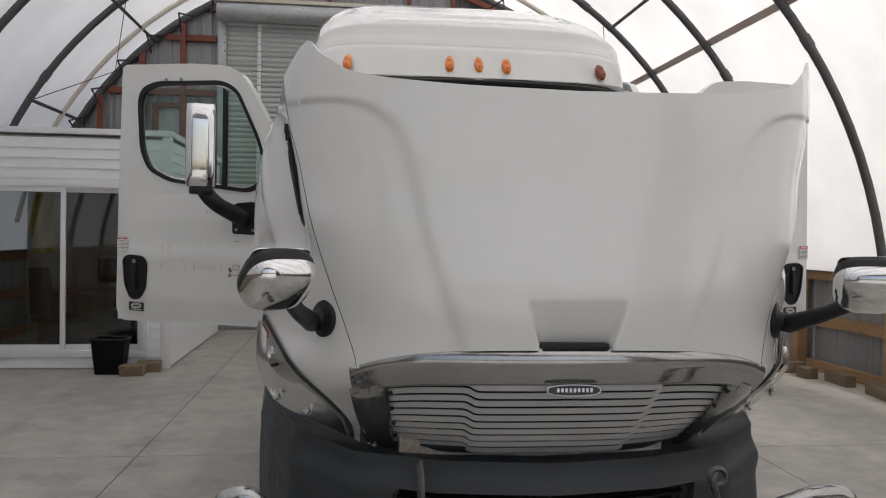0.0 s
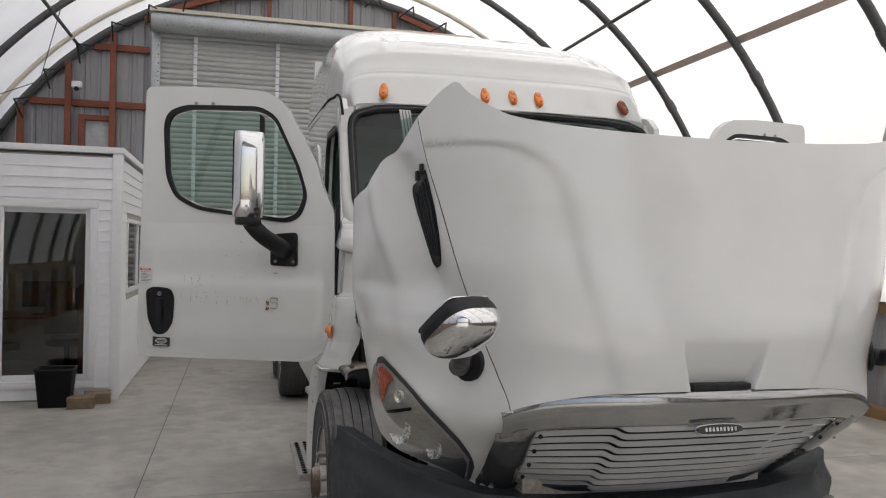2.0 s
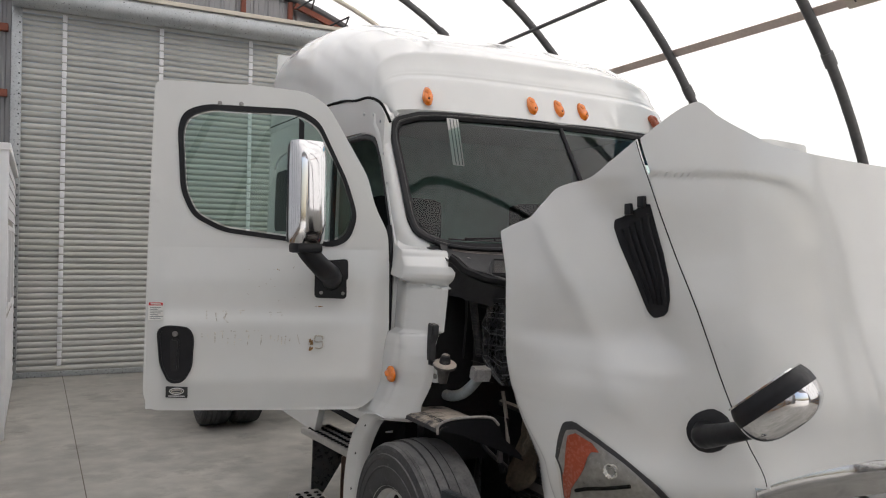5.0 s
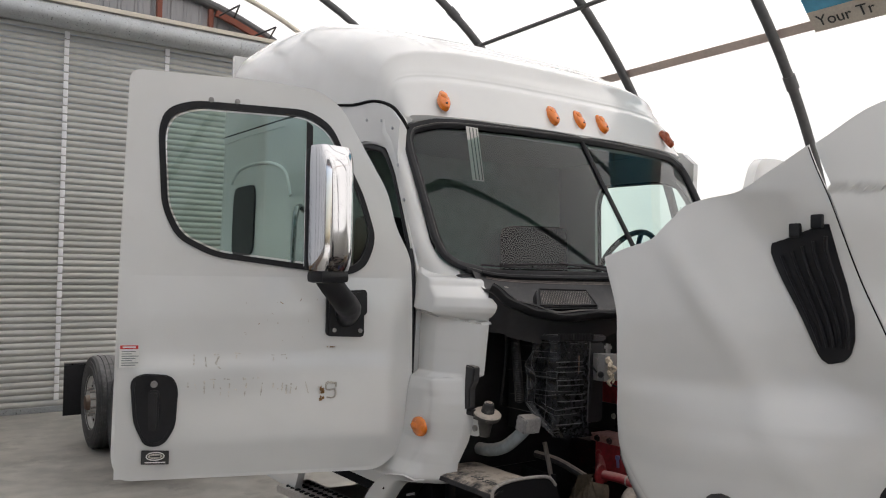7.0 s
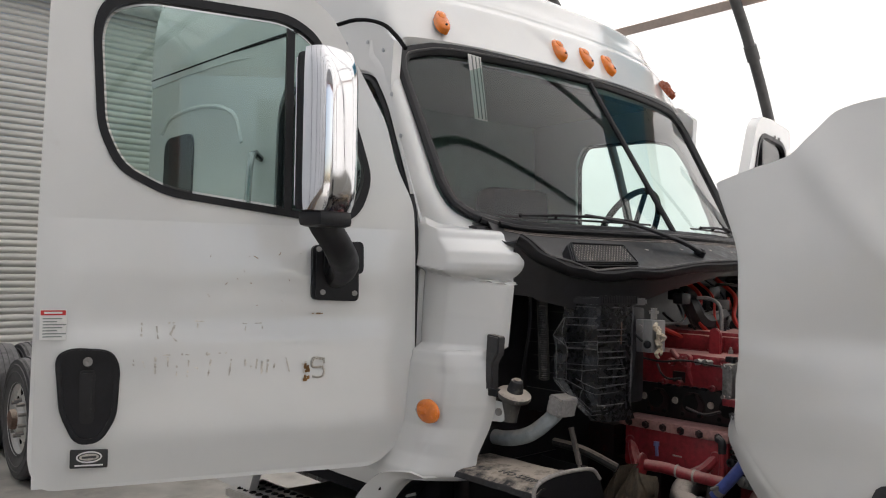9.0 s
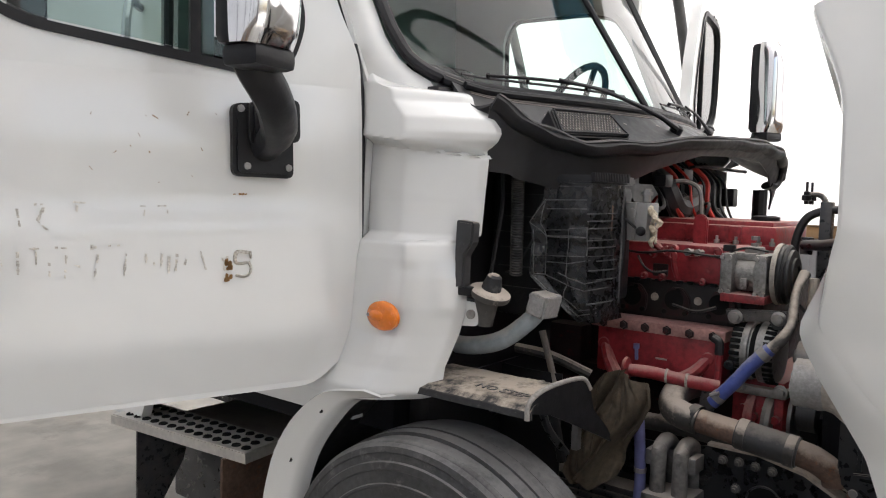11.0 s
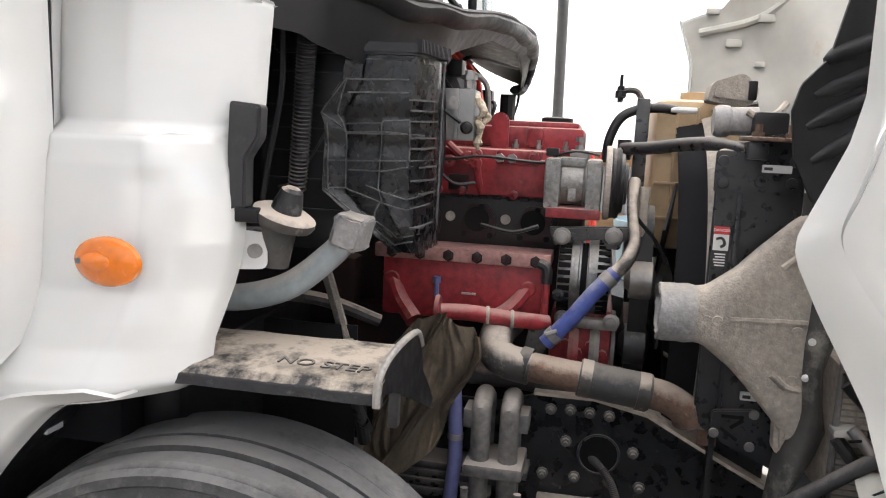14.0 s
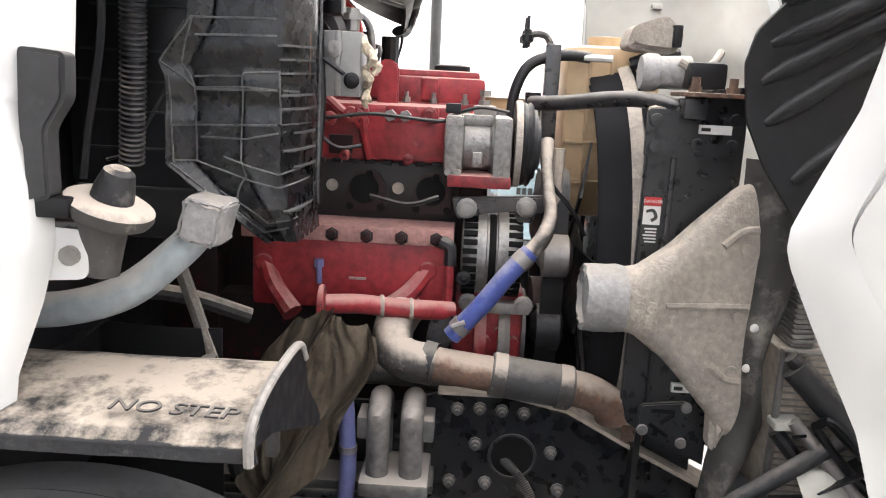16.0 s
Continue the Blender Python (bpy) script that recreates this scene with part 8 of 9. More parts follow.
part("bolt_loop", tube(B(), [(-0.57, -0.445, 0.735), (-0.572, -0.447, 0.69), (-0.572, -0.465, 0.672), (-0.572, -0.545, 0.672), (-0.572, -0.563, 0.69), (-0.57, -0.565, 0.735)], 0.009, 10, 4), UBOLT, truck)
seat_pl = part("spring_seat", prism(B(), rounded([(-0.6, 0.69), (-0.605, 0.676), (-0.64, 0.655), (-0.86, 0.64), (-0.9, 0.655), (-0.86, 0.676), (-0.78, 0.692)], 0.008), YZ @ at(0, 0, -0.56), 0.12, 0.004), FLANGE, truck, "dusty cast spring seat")
for y in (-0.66, -0.85):
    part("seat_bolt", lathe(B(), [(0.02, 0), (0.02, 0.004), (0.013, 0.006), (0.013, 0.014), (0, 0.015)], (-0.52, y, 0.688 - 0.03 * (y < -0.8)), (-0.3, 0, 1), 6), BOLT, seat_pl)
part("rail_hole", lathe(B(), [(0.021, 0.0), (0.0205, 0.003), (0.017, 0.003), (0.0165, 0.001), (0.0, 0.001)], (-0.4365, -0.985, 0.708), (-1, 0, 0), 20), SEAM, truck)
for y in (-0.565, -0.44):
    part("plate_tab", box(B(), (-0.53, y - 0.012, 0.86), (-0.46, y + 0.012, 0.905), 0.004), STEEL, truck)
for k in range(4):
    part("leaf_spring", box(B(), (-0.52, -0.58 + 0.06 * k, 0.745 - 0.022 * k), (-0.43, 0.62 - 0.06 * k, 0.764 - 0.022 * k), 0.004), FRAME_BLACK, truck)
for dy, dz in ((-0.615, 0.886), (-0.66, 0.889), (-0.705, 0.887), (-0.75, 0.884), (-0.655, 0.8), (-0.81, 0.79), (-0.605, 0.715), (-0.68, 0.715), (-0.83, 0.708), (-0.76, 0.712)):
    bt = part("frame_bolt", lathe(B(), [(0.014, 0), (0.014, 0.003), (0.0105, 0.004), (0.01, 0.014), (0.006, 0.016), (0.006, 0.024), (0, 0.025)], (-0.435, dy - 0.006, dz + 0.008 + 0.012 * (dz < 0.85)), (-1, 0, 0), 8), BOLT, truck)
part("frame_hole", lathe(B(), [(0.05, 0.0), (0.0495, 0.004), (0.0455, 0.004), (0.044, 0.001)], (-0.4365, -0.738, 0.797), (-1, 0, 0), 28), FRAME_BLACK, truck)
part("hole_shadow", lathe(B(), [(0.0455, 0.0), (0.0, 0.0)], (-0.4375, -0.738, 0.797), (-1, 0, 0), 28), SEAM, truck)
hh_pts = smooth_path([(-0.43, -0.72, 0.785), (-0.46, -0.745, 0.775), (-0.485, -0.772, 0.745), (-0.5, -0.79, 0.7), (-0.52, -0.82, 0.64)], 12)
hh = part("hole_hose", tube(B(), hh_pts, 0.0085, 10, 1), HOSE, truck, "corrugated black hose out of the frame")
for i in range(1, len(hh_pts) - 1):
    part("hose_rib", lathe(B(), [(0.0085, -0.002), (0.0105, 0), (0.0085, 0.002)], hh_pts[i], hh_pts[i + 1] - hh_pts[i - 1], 10), LATCH, hh)
for y in (-0.62, -0.7, -0.95, -1.02, -1.09, -1.15):
    z = lerp(-y, [0.58, 0.72, 0.84, 1.0, 1.16], [0.929, 0.929, 0.904, 0.819, 0.739])
    part("flange_hole", lathe(B(), [(0.01, 0), (0.009, 0.002), (0, 0.002)], (-0.4, y, z + 0.0045), (0, -0.4 if y < -0.8 else 0, 1), 12), SEAM, truck)

# muddy guard with the embossed warning
def guard_f(u, v):
    y = 0.1 - 0.47 * u
    k = v * 6
    x = lerp(k, range(7), [-1.108, -1.105, -1.085, -1.02, -0.945, -0.88, -0.84])
    z = lerp(k, range(7), [1.102, 1.118, 1.130, 1.137, 1.140, 1.137, 1.125])
    y -= 0.02 * (1 - v) * (u > 0.98)
    z -= 0.012 * (1 - min(1, u * 3)) * (1 - v)
    return Vector((x, y, z + 0.002 * noise.noise((9 * x, 14 * y, 0.5))))


ng = part("step_guard", sheet(B(), guard_f, 50, 36, 0.007), NOSTEP, truck, "black guard caked with dried mud, embossed NO STEP", 50)
lm = Matrix((Vector((-0.06, -1, 0)).normalized(), Vector((0.995, -0.06, 0.05)).normalized(), Vector((-0.05, 0, 0.995)))).transposed().to_4x4()
lm.translation = (-1.068, -0.28, 1.1455)
letters("embossed_lettering", "NO STEP", 0.04, lm, LATCH, ng, 0.0012)
rim = [(-1.11, 1.10), (-1.108, 1.135), (-1.07, 1.155), (-1.0, 1.163), (-0.9, 1.162), (-0.835, 1.152), (-0.80, 1.12), (-0.775, 1.06), (-0.70, 1.0), (-0.665, 0.965)]
end = prism(B(), rim + [(-0.66, 0.945), (-0.75, 0.985), (-0.88, 1.04), (-1.0, 1.09), (-1.095, 1.112)], Matrix(((1, 0, 0, 0), (0, 0, -1, -0.376), (0, 1, 0, 0), (0, 0, 0, 1))), 0.006)
part("end_plate", end, BLACK, ng)
part("end_lip", tube(B(), [(x, -0.381, z) for x, z in rim[:7]], 0.0065, 8, 4), LIP, ng)
part("guard_bracket", tube(B(), [(-0.82, -0.24, 1.12), (-0.8, -0.25, 1.0), (-0.66, -0.24, 0.88)], 0.012, 8, 4), FRAME_BLACK, ng)
part("brake_hose", tube(B(), [(-0.72, -0.02, 0.97), (-0.74, -0.08, 1.03), (-0.73, -0.17, 1.05), (-0.71, -0.22, 1.0), (-0.68, -0.24, 0.86)], 0.014, 10, 6), HOSE, truck)
part("tie_bracket", prism(B(), rounded([(-0.31, 0.93), (-0.33, 0.93), (-0.33, 1.03), (-0.31, 1.03)], 0.004), YZ @ at(0, 0, -0.76), 0.02), STEEL, truck)
part("shock_absorber", rod(rod(B(), (-0.62, 0.12, 0.5), (-0.58, 0.1, 0.9), 0.035), (-0.58, 0.1, 0.88), (-0.56, 0.09, 1.05), 0.02), FRAME_BLACK, truck)
part("inner_arch", sheet(B(), lambda u, v: Vector((-0.62 - 0.02 * math.sin(9 * u), 0.55 - 0.75 * u, 0.55 + 0.55 * v)), 12, 6, 0.006), BLACK, truck)

# ---- radiator, duct and fan shroud ----
rad = part("radiator", box(box(B(), (-0.5, -1.11, 1.0), (0.5, -0.99, 1.5), 0.012), (-0.41, -1.11, 0.68), (0.41, -0.99, 1.0), 0.012), FRAME_CLEAN, truck, "black framed radiator with warning labels")
part("side_channel", prism(B(), [(-1.1, 0.84), (-1.0, 0.885), (-0.93, 0.93), (-0.93, 1.44), (-1.1, 1.44)], YZ @ at(0, 0, -0.515), 0.015, 0.004), FRAME_CLEAN, rad)
part("channel_rib", box(B(), (-0.522, -0.985, 0.9), (-0.514, -0.975, 1.43), 0.002), FRAME_CLEAN, rad)
part("top_plate", prism(B(), rounded([(-0.925, 1.515), (-0.925, 1.43), (-1.095, 1.435), (-1.1, 1.56), (-0.99, 1.545), (-0.98, 1.515)], 0.008), YZ @ at(0, 0, -0.525), 0.012, 0.002), FRAME_CLEAN, rad)
for y, z in ((-0.94, 1.495), (-0.942, 1.45), (-1.015, 1.455), (-1.075, 1.455), (-1.078, 1.5)):
    part("plate_bolt", lathe(B(), [(0.012, 0), (0.011, 0.004), (0.0, 0.005)], (-0.526, y, z), (-1, 0, 0), 14), FRAME_CLEAN, rad)
part("mount_block", box(B(), (-0.55, -1.02, 1.5), (-0.5, -0.98, 1.535), 0.004), FRAME_CLEAN, rad)
part("mount_shelf", box(B(), (-0.56, -1.085, 1.538), (-0.46, -0.975, 1.546), 0.002), RUST, rad)
for y in (-1.0, -1.065):
    part("shelf_bolt", rod(rod(B(), (-0.53, y, 1.546), (-0.53, y, 1.556), 0.013, 6), (-0.53, y, 1.552), (-0.53, y, 1.572), 0.008, 8), RUST, rad)
for y0, y1, z0, z1 in ((-1.015, -1.073, 1.478, 1.488), (-1.02, -1.075, 0.995, 1.006)):
    lb = part("maker_label", box(B(), (-0.5275, y1, z0 - 0.003), (-0.516, y0, z1 + 0.003), 0.001), PAPER, rad, "small white label")
    part("label_bar", box(B(), (-0.529, y0 - 0.02, z0 + 0.002), (-0.5272, y0 - 0.004, z1 - 0.002)), INK, lb)
dl = part("danger_label", box(B(), (-0.5185, -0.968, 1.27), (-0.514, -0.933, 1.36), 0.001), INK, rad, "red, white and black fan warning label")
part("label_head", box(B(), (-0.5205, -0.966, 1.343), (-0.5183, -0.935, 1.358)), LABEL_RED, dl)
part("label_field", box(B(), (-0.5205, -0.966, 1.308), (-0.5183, -0.935, 1.342)), PAPER, dl)
part("label_sign", tube(B(), [(-0.521, -0.94, 1.332), (-0.521, -0.952, 1.334), (-0.521, -0.958, 1.322), (-0.521, -0.95, 1.315)], 0.003, 6, 4), INK, dl)
bm = B()
for k in range(5):
    box(bm, (-0.5205, -0.962, 1.275 + 0.006 * k), (-0.5183, -0.942 + 0.002 * (k % 3), 1.2775 + 0.006 * k))
part("label_lines", bm, PAPER, dl)
letters("label_word", "DANGER", 0.0085, Matrix(((0, 0, -1, -0.5208), (-1, 0, 0, -0.9505), (0, 1, 0, 1.3505), (0, 0, 0, 1))), PAPER, dl, 0.0003)
bk = part("slotted_bracket", prism(B(), rounded([(-0.965, 0.965), (-1.055, 0.975), (-1.062, 0.95), (-1.05, 0.88), (-0.97, 0.91), (-0.962, 0.93)], 0.01), YZ @ at(0, 0, -0.53), 0.012, 0.003, ), FRAME_CLEAN, rad)
for a, b in (((-0.985, 0.955), (-1.03, 0.955)), ((-1.03, 0.95), (-1.005, 0.93)), ((-0.985, 0.928), (-1.02, 0.905))):
    part("bracket_slot", tube(B(), [(-0.532, *a), (-0.532, *b)], 0.004, 6, 1), SEAM, bk)
for y, z in ((-1.05, 0.965), (-1.047, 0.893), (-0.972, 0.916)):
    part("bracket_bolt", lathe(B(), [(0.011, 0), (0.01, 0.005), (0, 0.006)], (-0.532, y, z), (-1, 0, 0), 14), STEEL, bk)
part("corner_bracket", box(box(B(), (-0.474, -0.99, 0.862), (-0.468, -0.948, 0.906), 0.002), (-0.48, -0.95, 0.9), (-0.44, -0.92, 0.906), 0.002), RUST, rad)
part("bracket_hole", lathe(B(), [(0.006, 0), (0.005, 0.001), (0, 0.001)], (-0.4745, -0.975, 0.884), (-1, 0, 0), 12), SEAM, rad)
# round shroud
sh = part("fan_shroud", lathe(B(), [(0.47, 0.0), (0.475, 0.03), (0.49, 0.085), (0.5, 0.09), (0.5, 0.095), (0.465, 0.09), (0.455, 0.0)], (0.02, -0.875, 1.12), (0, -1, 0), 56), DARK, truck, "black round fan shroud with a dusty rim", 25)
part("shroud_rim", lathe(B(), [(0.478, 0.07), (0.492, 0.06), (0.5, 0.085), (0.485, 0.1)], (0.02, -0.875, 1.12), (0, -1, 0), 56), DUCT, sh)
bm = prism(B(), rounded([(-0.48, 0.7), (0.48, 0.7), (0.48, 1.53), (-0.48, 1.53)], 0.04), XZ @ at(0, 0, -0.985), 0.012, hole=[(0.02 + 0.44 * math.cos(a), 1.12 + 0.40 * math.sin(a)) for a in [2 * math.pi * k / 40 for k in range(40)]])
part("shroud_plate", bm, BLACK_DUSTY, sh)
part("shroud_lip", box(B(), (-0.49, -0.975, 0.9), (-0.46, -0.935, 1.52), 0.012), DUCT, sh)

# flared duct on the radiator's side
def duct(u, v):
    """u from the taped neck to the wide mouth, v round the section."""
    a = 2 * math.pi * v
    y = -0.895 - 0.225 * u
    zc = lerp(u, [0, 0.25, 0.5, 0.75, 1], [1.178, 1.178, 1.18, 1.175, 1.155])
    hz = lerp(u, [0, 0.12, 0.35, 0.6, 0.85, 1], [0.057, 0.062, 0.105, 0.17, 0.235, 0.262])
    hx = lerp(u, [0, 0.4, 1], [0.055, 0.045, 0.03])
    q = 2 / lerp(u, [0, 1], [2, 4])
    c, s = math.cos(a), math.sin(a)
    return Vector((-0.562 - hx * math.copysign(abs(c) ** q, c), y - 0.02 * abs(s) * u, zc + hz * math.copysign(abs(s) ** q, s)))


du = part("charge_air_duct", sheet(B(), duct, 30, 40), DUCT, truck, "dust covered flared duct with a taped mouth", 60)
part("duct_tail", prism(B(), rounded([(-1.065, 1.05), (-1.135, 1.08), (-1.135, 1.0), (-1.12, 0.95), (-1.1, 0.9), (-1.084, 0.905), (-1.08, 0.99)], 0.012), YZ @ at(0, 0, -0.585), 0.05, 0.01), DUCT, du)
for p in (((-0.604, -0.97, 1.18), (-0.596, -1.05, 1.182), (-0.591, -1.118, 1.182)), ((-0.598, -1.06, 1.29), (-0.594, -1.09, 1.315), (-0.591, -1.118, 1.32)), ((-0.598, -1.06, 1.075), (-0.594, -1.09, 1.05), (-0.591, -1.118, 1.045))):
    part("duct_bead", tube(B(), list(p), 0.008, 8, 5), DUCT, du)
for y, z in ((-0.925, 1.176), (-0.945, 1.177), (-1.1, 1.165), (-1.1, 1.285), (-1.1, 1.065)):
    part("duct_rivet", lathe(B(), [(0.011, 0), (0.01, 0.003), (0.006, 0.002), (0, 0.002)], (-0.612 if y > -1 else -0.597, y, z), (-1, 0, 0), 14), DUCT, du)
bm = lathe(B(), [(0.059, -0.005), (0.061, 0.01), (0.06, 0.03), (0.062, 0.05), (0.06, 0.068), (0.052, 0.07), (0.05, 0.05)], (-0.562, -0.9, 1.178), (0, 1, 0), 36)
for v in bm.verts:
    v.co += Vector((rnd.uniform(-1, 1), rnd.uniform(-1.2, 1.2), rnd.uniform(-1, 1))) * 0.002
part("tape_wrap", bm, TAPE, du, "torn grey tape round the mouth", 30)
part("tape_cover", lathe(B(), [(0.0, 0.0), (0.053, 0.002)], (-0.562, -0.842, 1.178), (0, 1, 0), 24), TAPE, du)
# rubber baffle ahead of the duct
def baffle(u, v):
    z = 0.74 + 0.7 * v
    y0 = lerp(z, [0.74, 0.89, 1.0, 1.44], [-1.075, -1.085, -1.11, -1.09])
    y1 = lerp(z, [0.74, 0.81, 0.89, 0.95, 1.01, 1.08, 1.13, 1.18, 1.24, 1.44], [-1.09, -1.125, -1.17, -1.185, -1.172, -1.166, -1.182, -1.2, -1.205, -1.19])
    return Vector((-0.56 - 0.05 * math.sin(math.pi * u) - 0.006 * math.sin(23 * z + 3 * u), y0 + (y1 - y0) * u, z))


bf = part("rubber_baffle", sheet(B(), baffle, 12, 40, 0.006), BAFFLE, truck, "dusty black rubber side baffle")
for z in (1.075, 1.15):
    part("baffle_rivet", lathe(B(), [(0.008, 0), (0.007, 0.003), (0.003, 0.005), (0.003, 0.003), (0, 0.003)], baffle(0.28, (z - 0.74) / 0.7) + Vector((-0.003, 0, 0)), (-1, 0, 0.05), 14), PAPER, bf)
part("hood_strut", rod(B(), (-0.62, -1.34, 0.985), (-0.62, -1.05, 0.768), 0.016, 14), LATCH, truck, "black hood strut")
cond = part("condenser", box(B(), (-0.55, -1.26, 0.8), (0.5, -1.22, 1.25), 0.006), STEEL, truck, "fine finned condenser")
bm = B()
for k in range(46):
    box(bm, (-0.556, -1.265, 0.81 + k * 0.0095), (-0.5, -1.215, 0.814 + k * 0.0095))
part("fin_pack", bm, ALU, cond, kind="stuff")
for p in (((-0.6, -1.2, 1.1), (-0.62, -1.3, 1.0), (-0.62, -1.38, 0.95)), ((-0.58, -1.2, 0.95), (-0.6, -1.28, 0.86), (-0.6, -1.36, 0.8))):
    part("front_hose", tube(B(), list(p), 0.014, 10, 5), HOSE, truck)

for k, (p, r, mt) in enumerate((([(-0.58, -1.24, 1.2), (-0.6, -1.32, 1.1), (-0.62, -1.4, 1.02)], 0.02, HOSE), ([(-0.6, -1.21, 1.08), (-0.63, -1.3, 0.99), (-0.66, -1.4, 0.9)], 0.026, HOSE), ([(-0.6, -1.22, 0.98), (-0.64, -1.32, 0.87), (-0.67, -1.4, 0.8)], 0.012, STEEL))):
    part("cooler_line", tube(B(), p, r, 12, 5), mt, cond)
core = part("cooler_core", box(B(), (-0.565, -1.47, 0.8), (-0.3, -1.195, 1.1), 0.006), FLANGE, cond, "pale fine-finned cooler core")
bm = B()
for k in range(22):
    box(bm, (-0.5675, -1.465, 0.81 + 0.013 * k), (-0.5645, -1.2, 0.8135 + 0.013 * k))
part("core_fin_pack", bm, STEEL, core, kind="stuff")
part("core_frame", tube(B(), [(-0.57, -1.46, 1.1), (-0.57, -1.2, 1.1), (-0.57, -1.2, 0.8)], 0.008, 8, 1), STEEL, core)
lh = part("lamp_housing", sheet(B(), lambda u, v: Vector((-0.6 - 0.08 * u, -1.33 + 0.1 * v, 0.87 - 0.05 * u + 0.03 * v + 0.03 * math.sin(math.pi * u) * math.sin(math.pi * v))), 10, 8, 0.006), WHITE_INNER, truck, "pale plastic bracket behind the headlamp")
part("slotted_tab", prism(B(), rounded([(-1.19, 0.958), (-1.235, 0.962), (-1.242, 0.972), (-1.235, 0.98), (-1.19, 0.972)], 0.004), YZ @ at(0, 0, -0.6), 0.04, 0.001), WHITE_INNER, core)
part("tab_slot", rod(B(), (-0.641, -1.205, 0.967), (-0.641, -1.228, 0.971), 0.003, 6), SEAM, core)
part("housing_rim", tube(B(), [(-0.62, -1.25, 0.98), (-0.64, -1.3, 0.92), (-0.66, -1.35, 0.88), (-0.68, -1.34, 0.92), (-0.65, -1.27, 1.0), (-0.62, -1.25, 0.98)], 0.008, 8, 4), BLACK, lh)
part("cooler_mesh", box(B(), (-0.5, -1.46, 0.78), (0.5, -1.45, 1.22), 0.004), MESH, cond, "fine pale cooler mesh")

# tank and small gear over the radiator
tk = part("coolant_tank", box(B(), (-0.12, -1.04, 1.25), (0.3, -0.82, 1.64), 0.03), TANK, truck, "yellowed plastic coolant tank")
for z in (1.33, 1.42, 1.5):
    part("tank_ridge", box(B(), (-0.128, -1.03, z), (-0.115, -0.83, z + 0.008), 0.003), TANK, tk)
for y in (-0.88, -0.93):
    part("tank_ridge", box(B(), (-0.127, y, 1.28), (-0.115, y + 0.008, 1.62), 0.003), TANK, tk)
part("tank_cap", lathe(B(), [(0.045, 0), (0.05, 0.005), (0.05, 0.03), (0, 0.035)], (0.12, -0.95, 1.64), (0, 0, 1), 18), TANK, tk)
part("tank_hose", tube(B(), [(-0.15, -0.705, 1.47), (-0.15, -0.71, 1.53), (-0.15, -0.735, 1.585), (-0.15, -0.78, 1.608), (-0.15, -0.83, 1.613), (-0.14, -0.87, 1.61)], 0.0125, 12, 6), HOSE, tk)
part("hose_nipple", rod(B(), (-0.15, -0.855, 1.61), (-0.14, -0.92, 1.61), 0.008, 8), PAPER, tk)
part("outlet_hose", tube(B(), [(-0.15, -0.96, 1.6), (-0.16, -1.0, 1.615), (-0.16, -1.06, 1.625)], 0.015, 10, 4), HOSE, tk)
vbk = part("post_bracket", box(B(), (-0.165, -0.805, 1.4), (-0.125, -0.772, 1.635), 0.004), FRAME_BLACK, truck, "black upright bracket with a rubber mount")
part("bracket_hook", tube(B(), [(-0.145, -0.785, 1.63), (-0.145, -0.77, 1.652), (-0.145, -0.745, 1.655), (-0.145, -0.725, 1.645)], 0.008, 8, 5), DUSTY_PIPE, vbk)
for x in (-0.15, -0.09):
    part("rubber_mount", lathe(B(), [(0.0, -0.022), (0.007, -0.022), (0.007, -0.012), (0.014, -0.01), (0.014, 0.004), (0.009, 0.006), (0.009, 0.016), (0.004, 0.017), (0.004, 0.045), (0, 0.045)], (x, -0.73, 1.648), (0, 0, 1), 10), BLACK_DUSTY, vbk)
sr = part("stay_rod", tube(B(), [(-0.2, -0.745, 1.507), (-0.28, -0.81, 1.513), (-0.37, -0.88, 1.525), (-0.45, -0.935, 1.528), (-0.5, -1.0, 1.517)], [0.016, 0.016, 0.016, 0.015, 0.012], 12, 6), FRAME_BLACK, truck, "black radiator stay rod patched with dust")
part("rod_end", rod(B(), (-0.19, -0.748, 1.48), (-0.19, -0.748, 1.53), 0.018, 12), FRAME_BLACK, sr)
tm = part("wrapped_fitting", lathe(B(), [(0.0, 0.0), (0.03, 0.0), (0.035, 0.01), (0.034, 0.03), (0.03, 0.035), (0.031, 0.09), (0.0, 0.09)], (-0.42, -0.925, 1.578), (0, -1, 0.03), 18), TAPE, truck, "tape wrapped pipe fitting")
part("fitting_clips", tube(B(), [(-0.45, -0.99, 1.6), (-0.46, -1.02, 1.585), (-0.45, -1.05, 1.6), (-0.42, -1.07, 1.62)], 0.008, 8, 5), DUCT, tm)
part("fitting_body", box(B(), (-0.48, -1.07, 1.55), (-0.4, -1.0, 1.6), 0.01), BLACK, tm)
ca = part("air_cap", prism(B(), rounded([(-0.93, 1.63), (-1.03, 1.62), (-1.05, 1.66), (-1.01, 1.70), (-0.94, 1.675)], 0.015), YZ @ at(0, 0, -0.25), 0.12, 0.012), DUCT, truck, "dusty black air intake boot")
part("boot_band", box(B(), (-0.255, -1.04, 1.635), (-0.12, -1.02, 1.68), 0.004), BLACK, ca)
# wiring seen under the cowl
wb = part("wiring_loom", tube(B(), [(0.0, -0.2, 1.72), (-0.1, -0.28, 1.66), (-0.05, -0.3, 1.6), (0.1, -0.3, 1.62)], 0.035, 8, 6), HOSE, truck, "tangled wiring under the cowl")
rnd = random.Random(11)
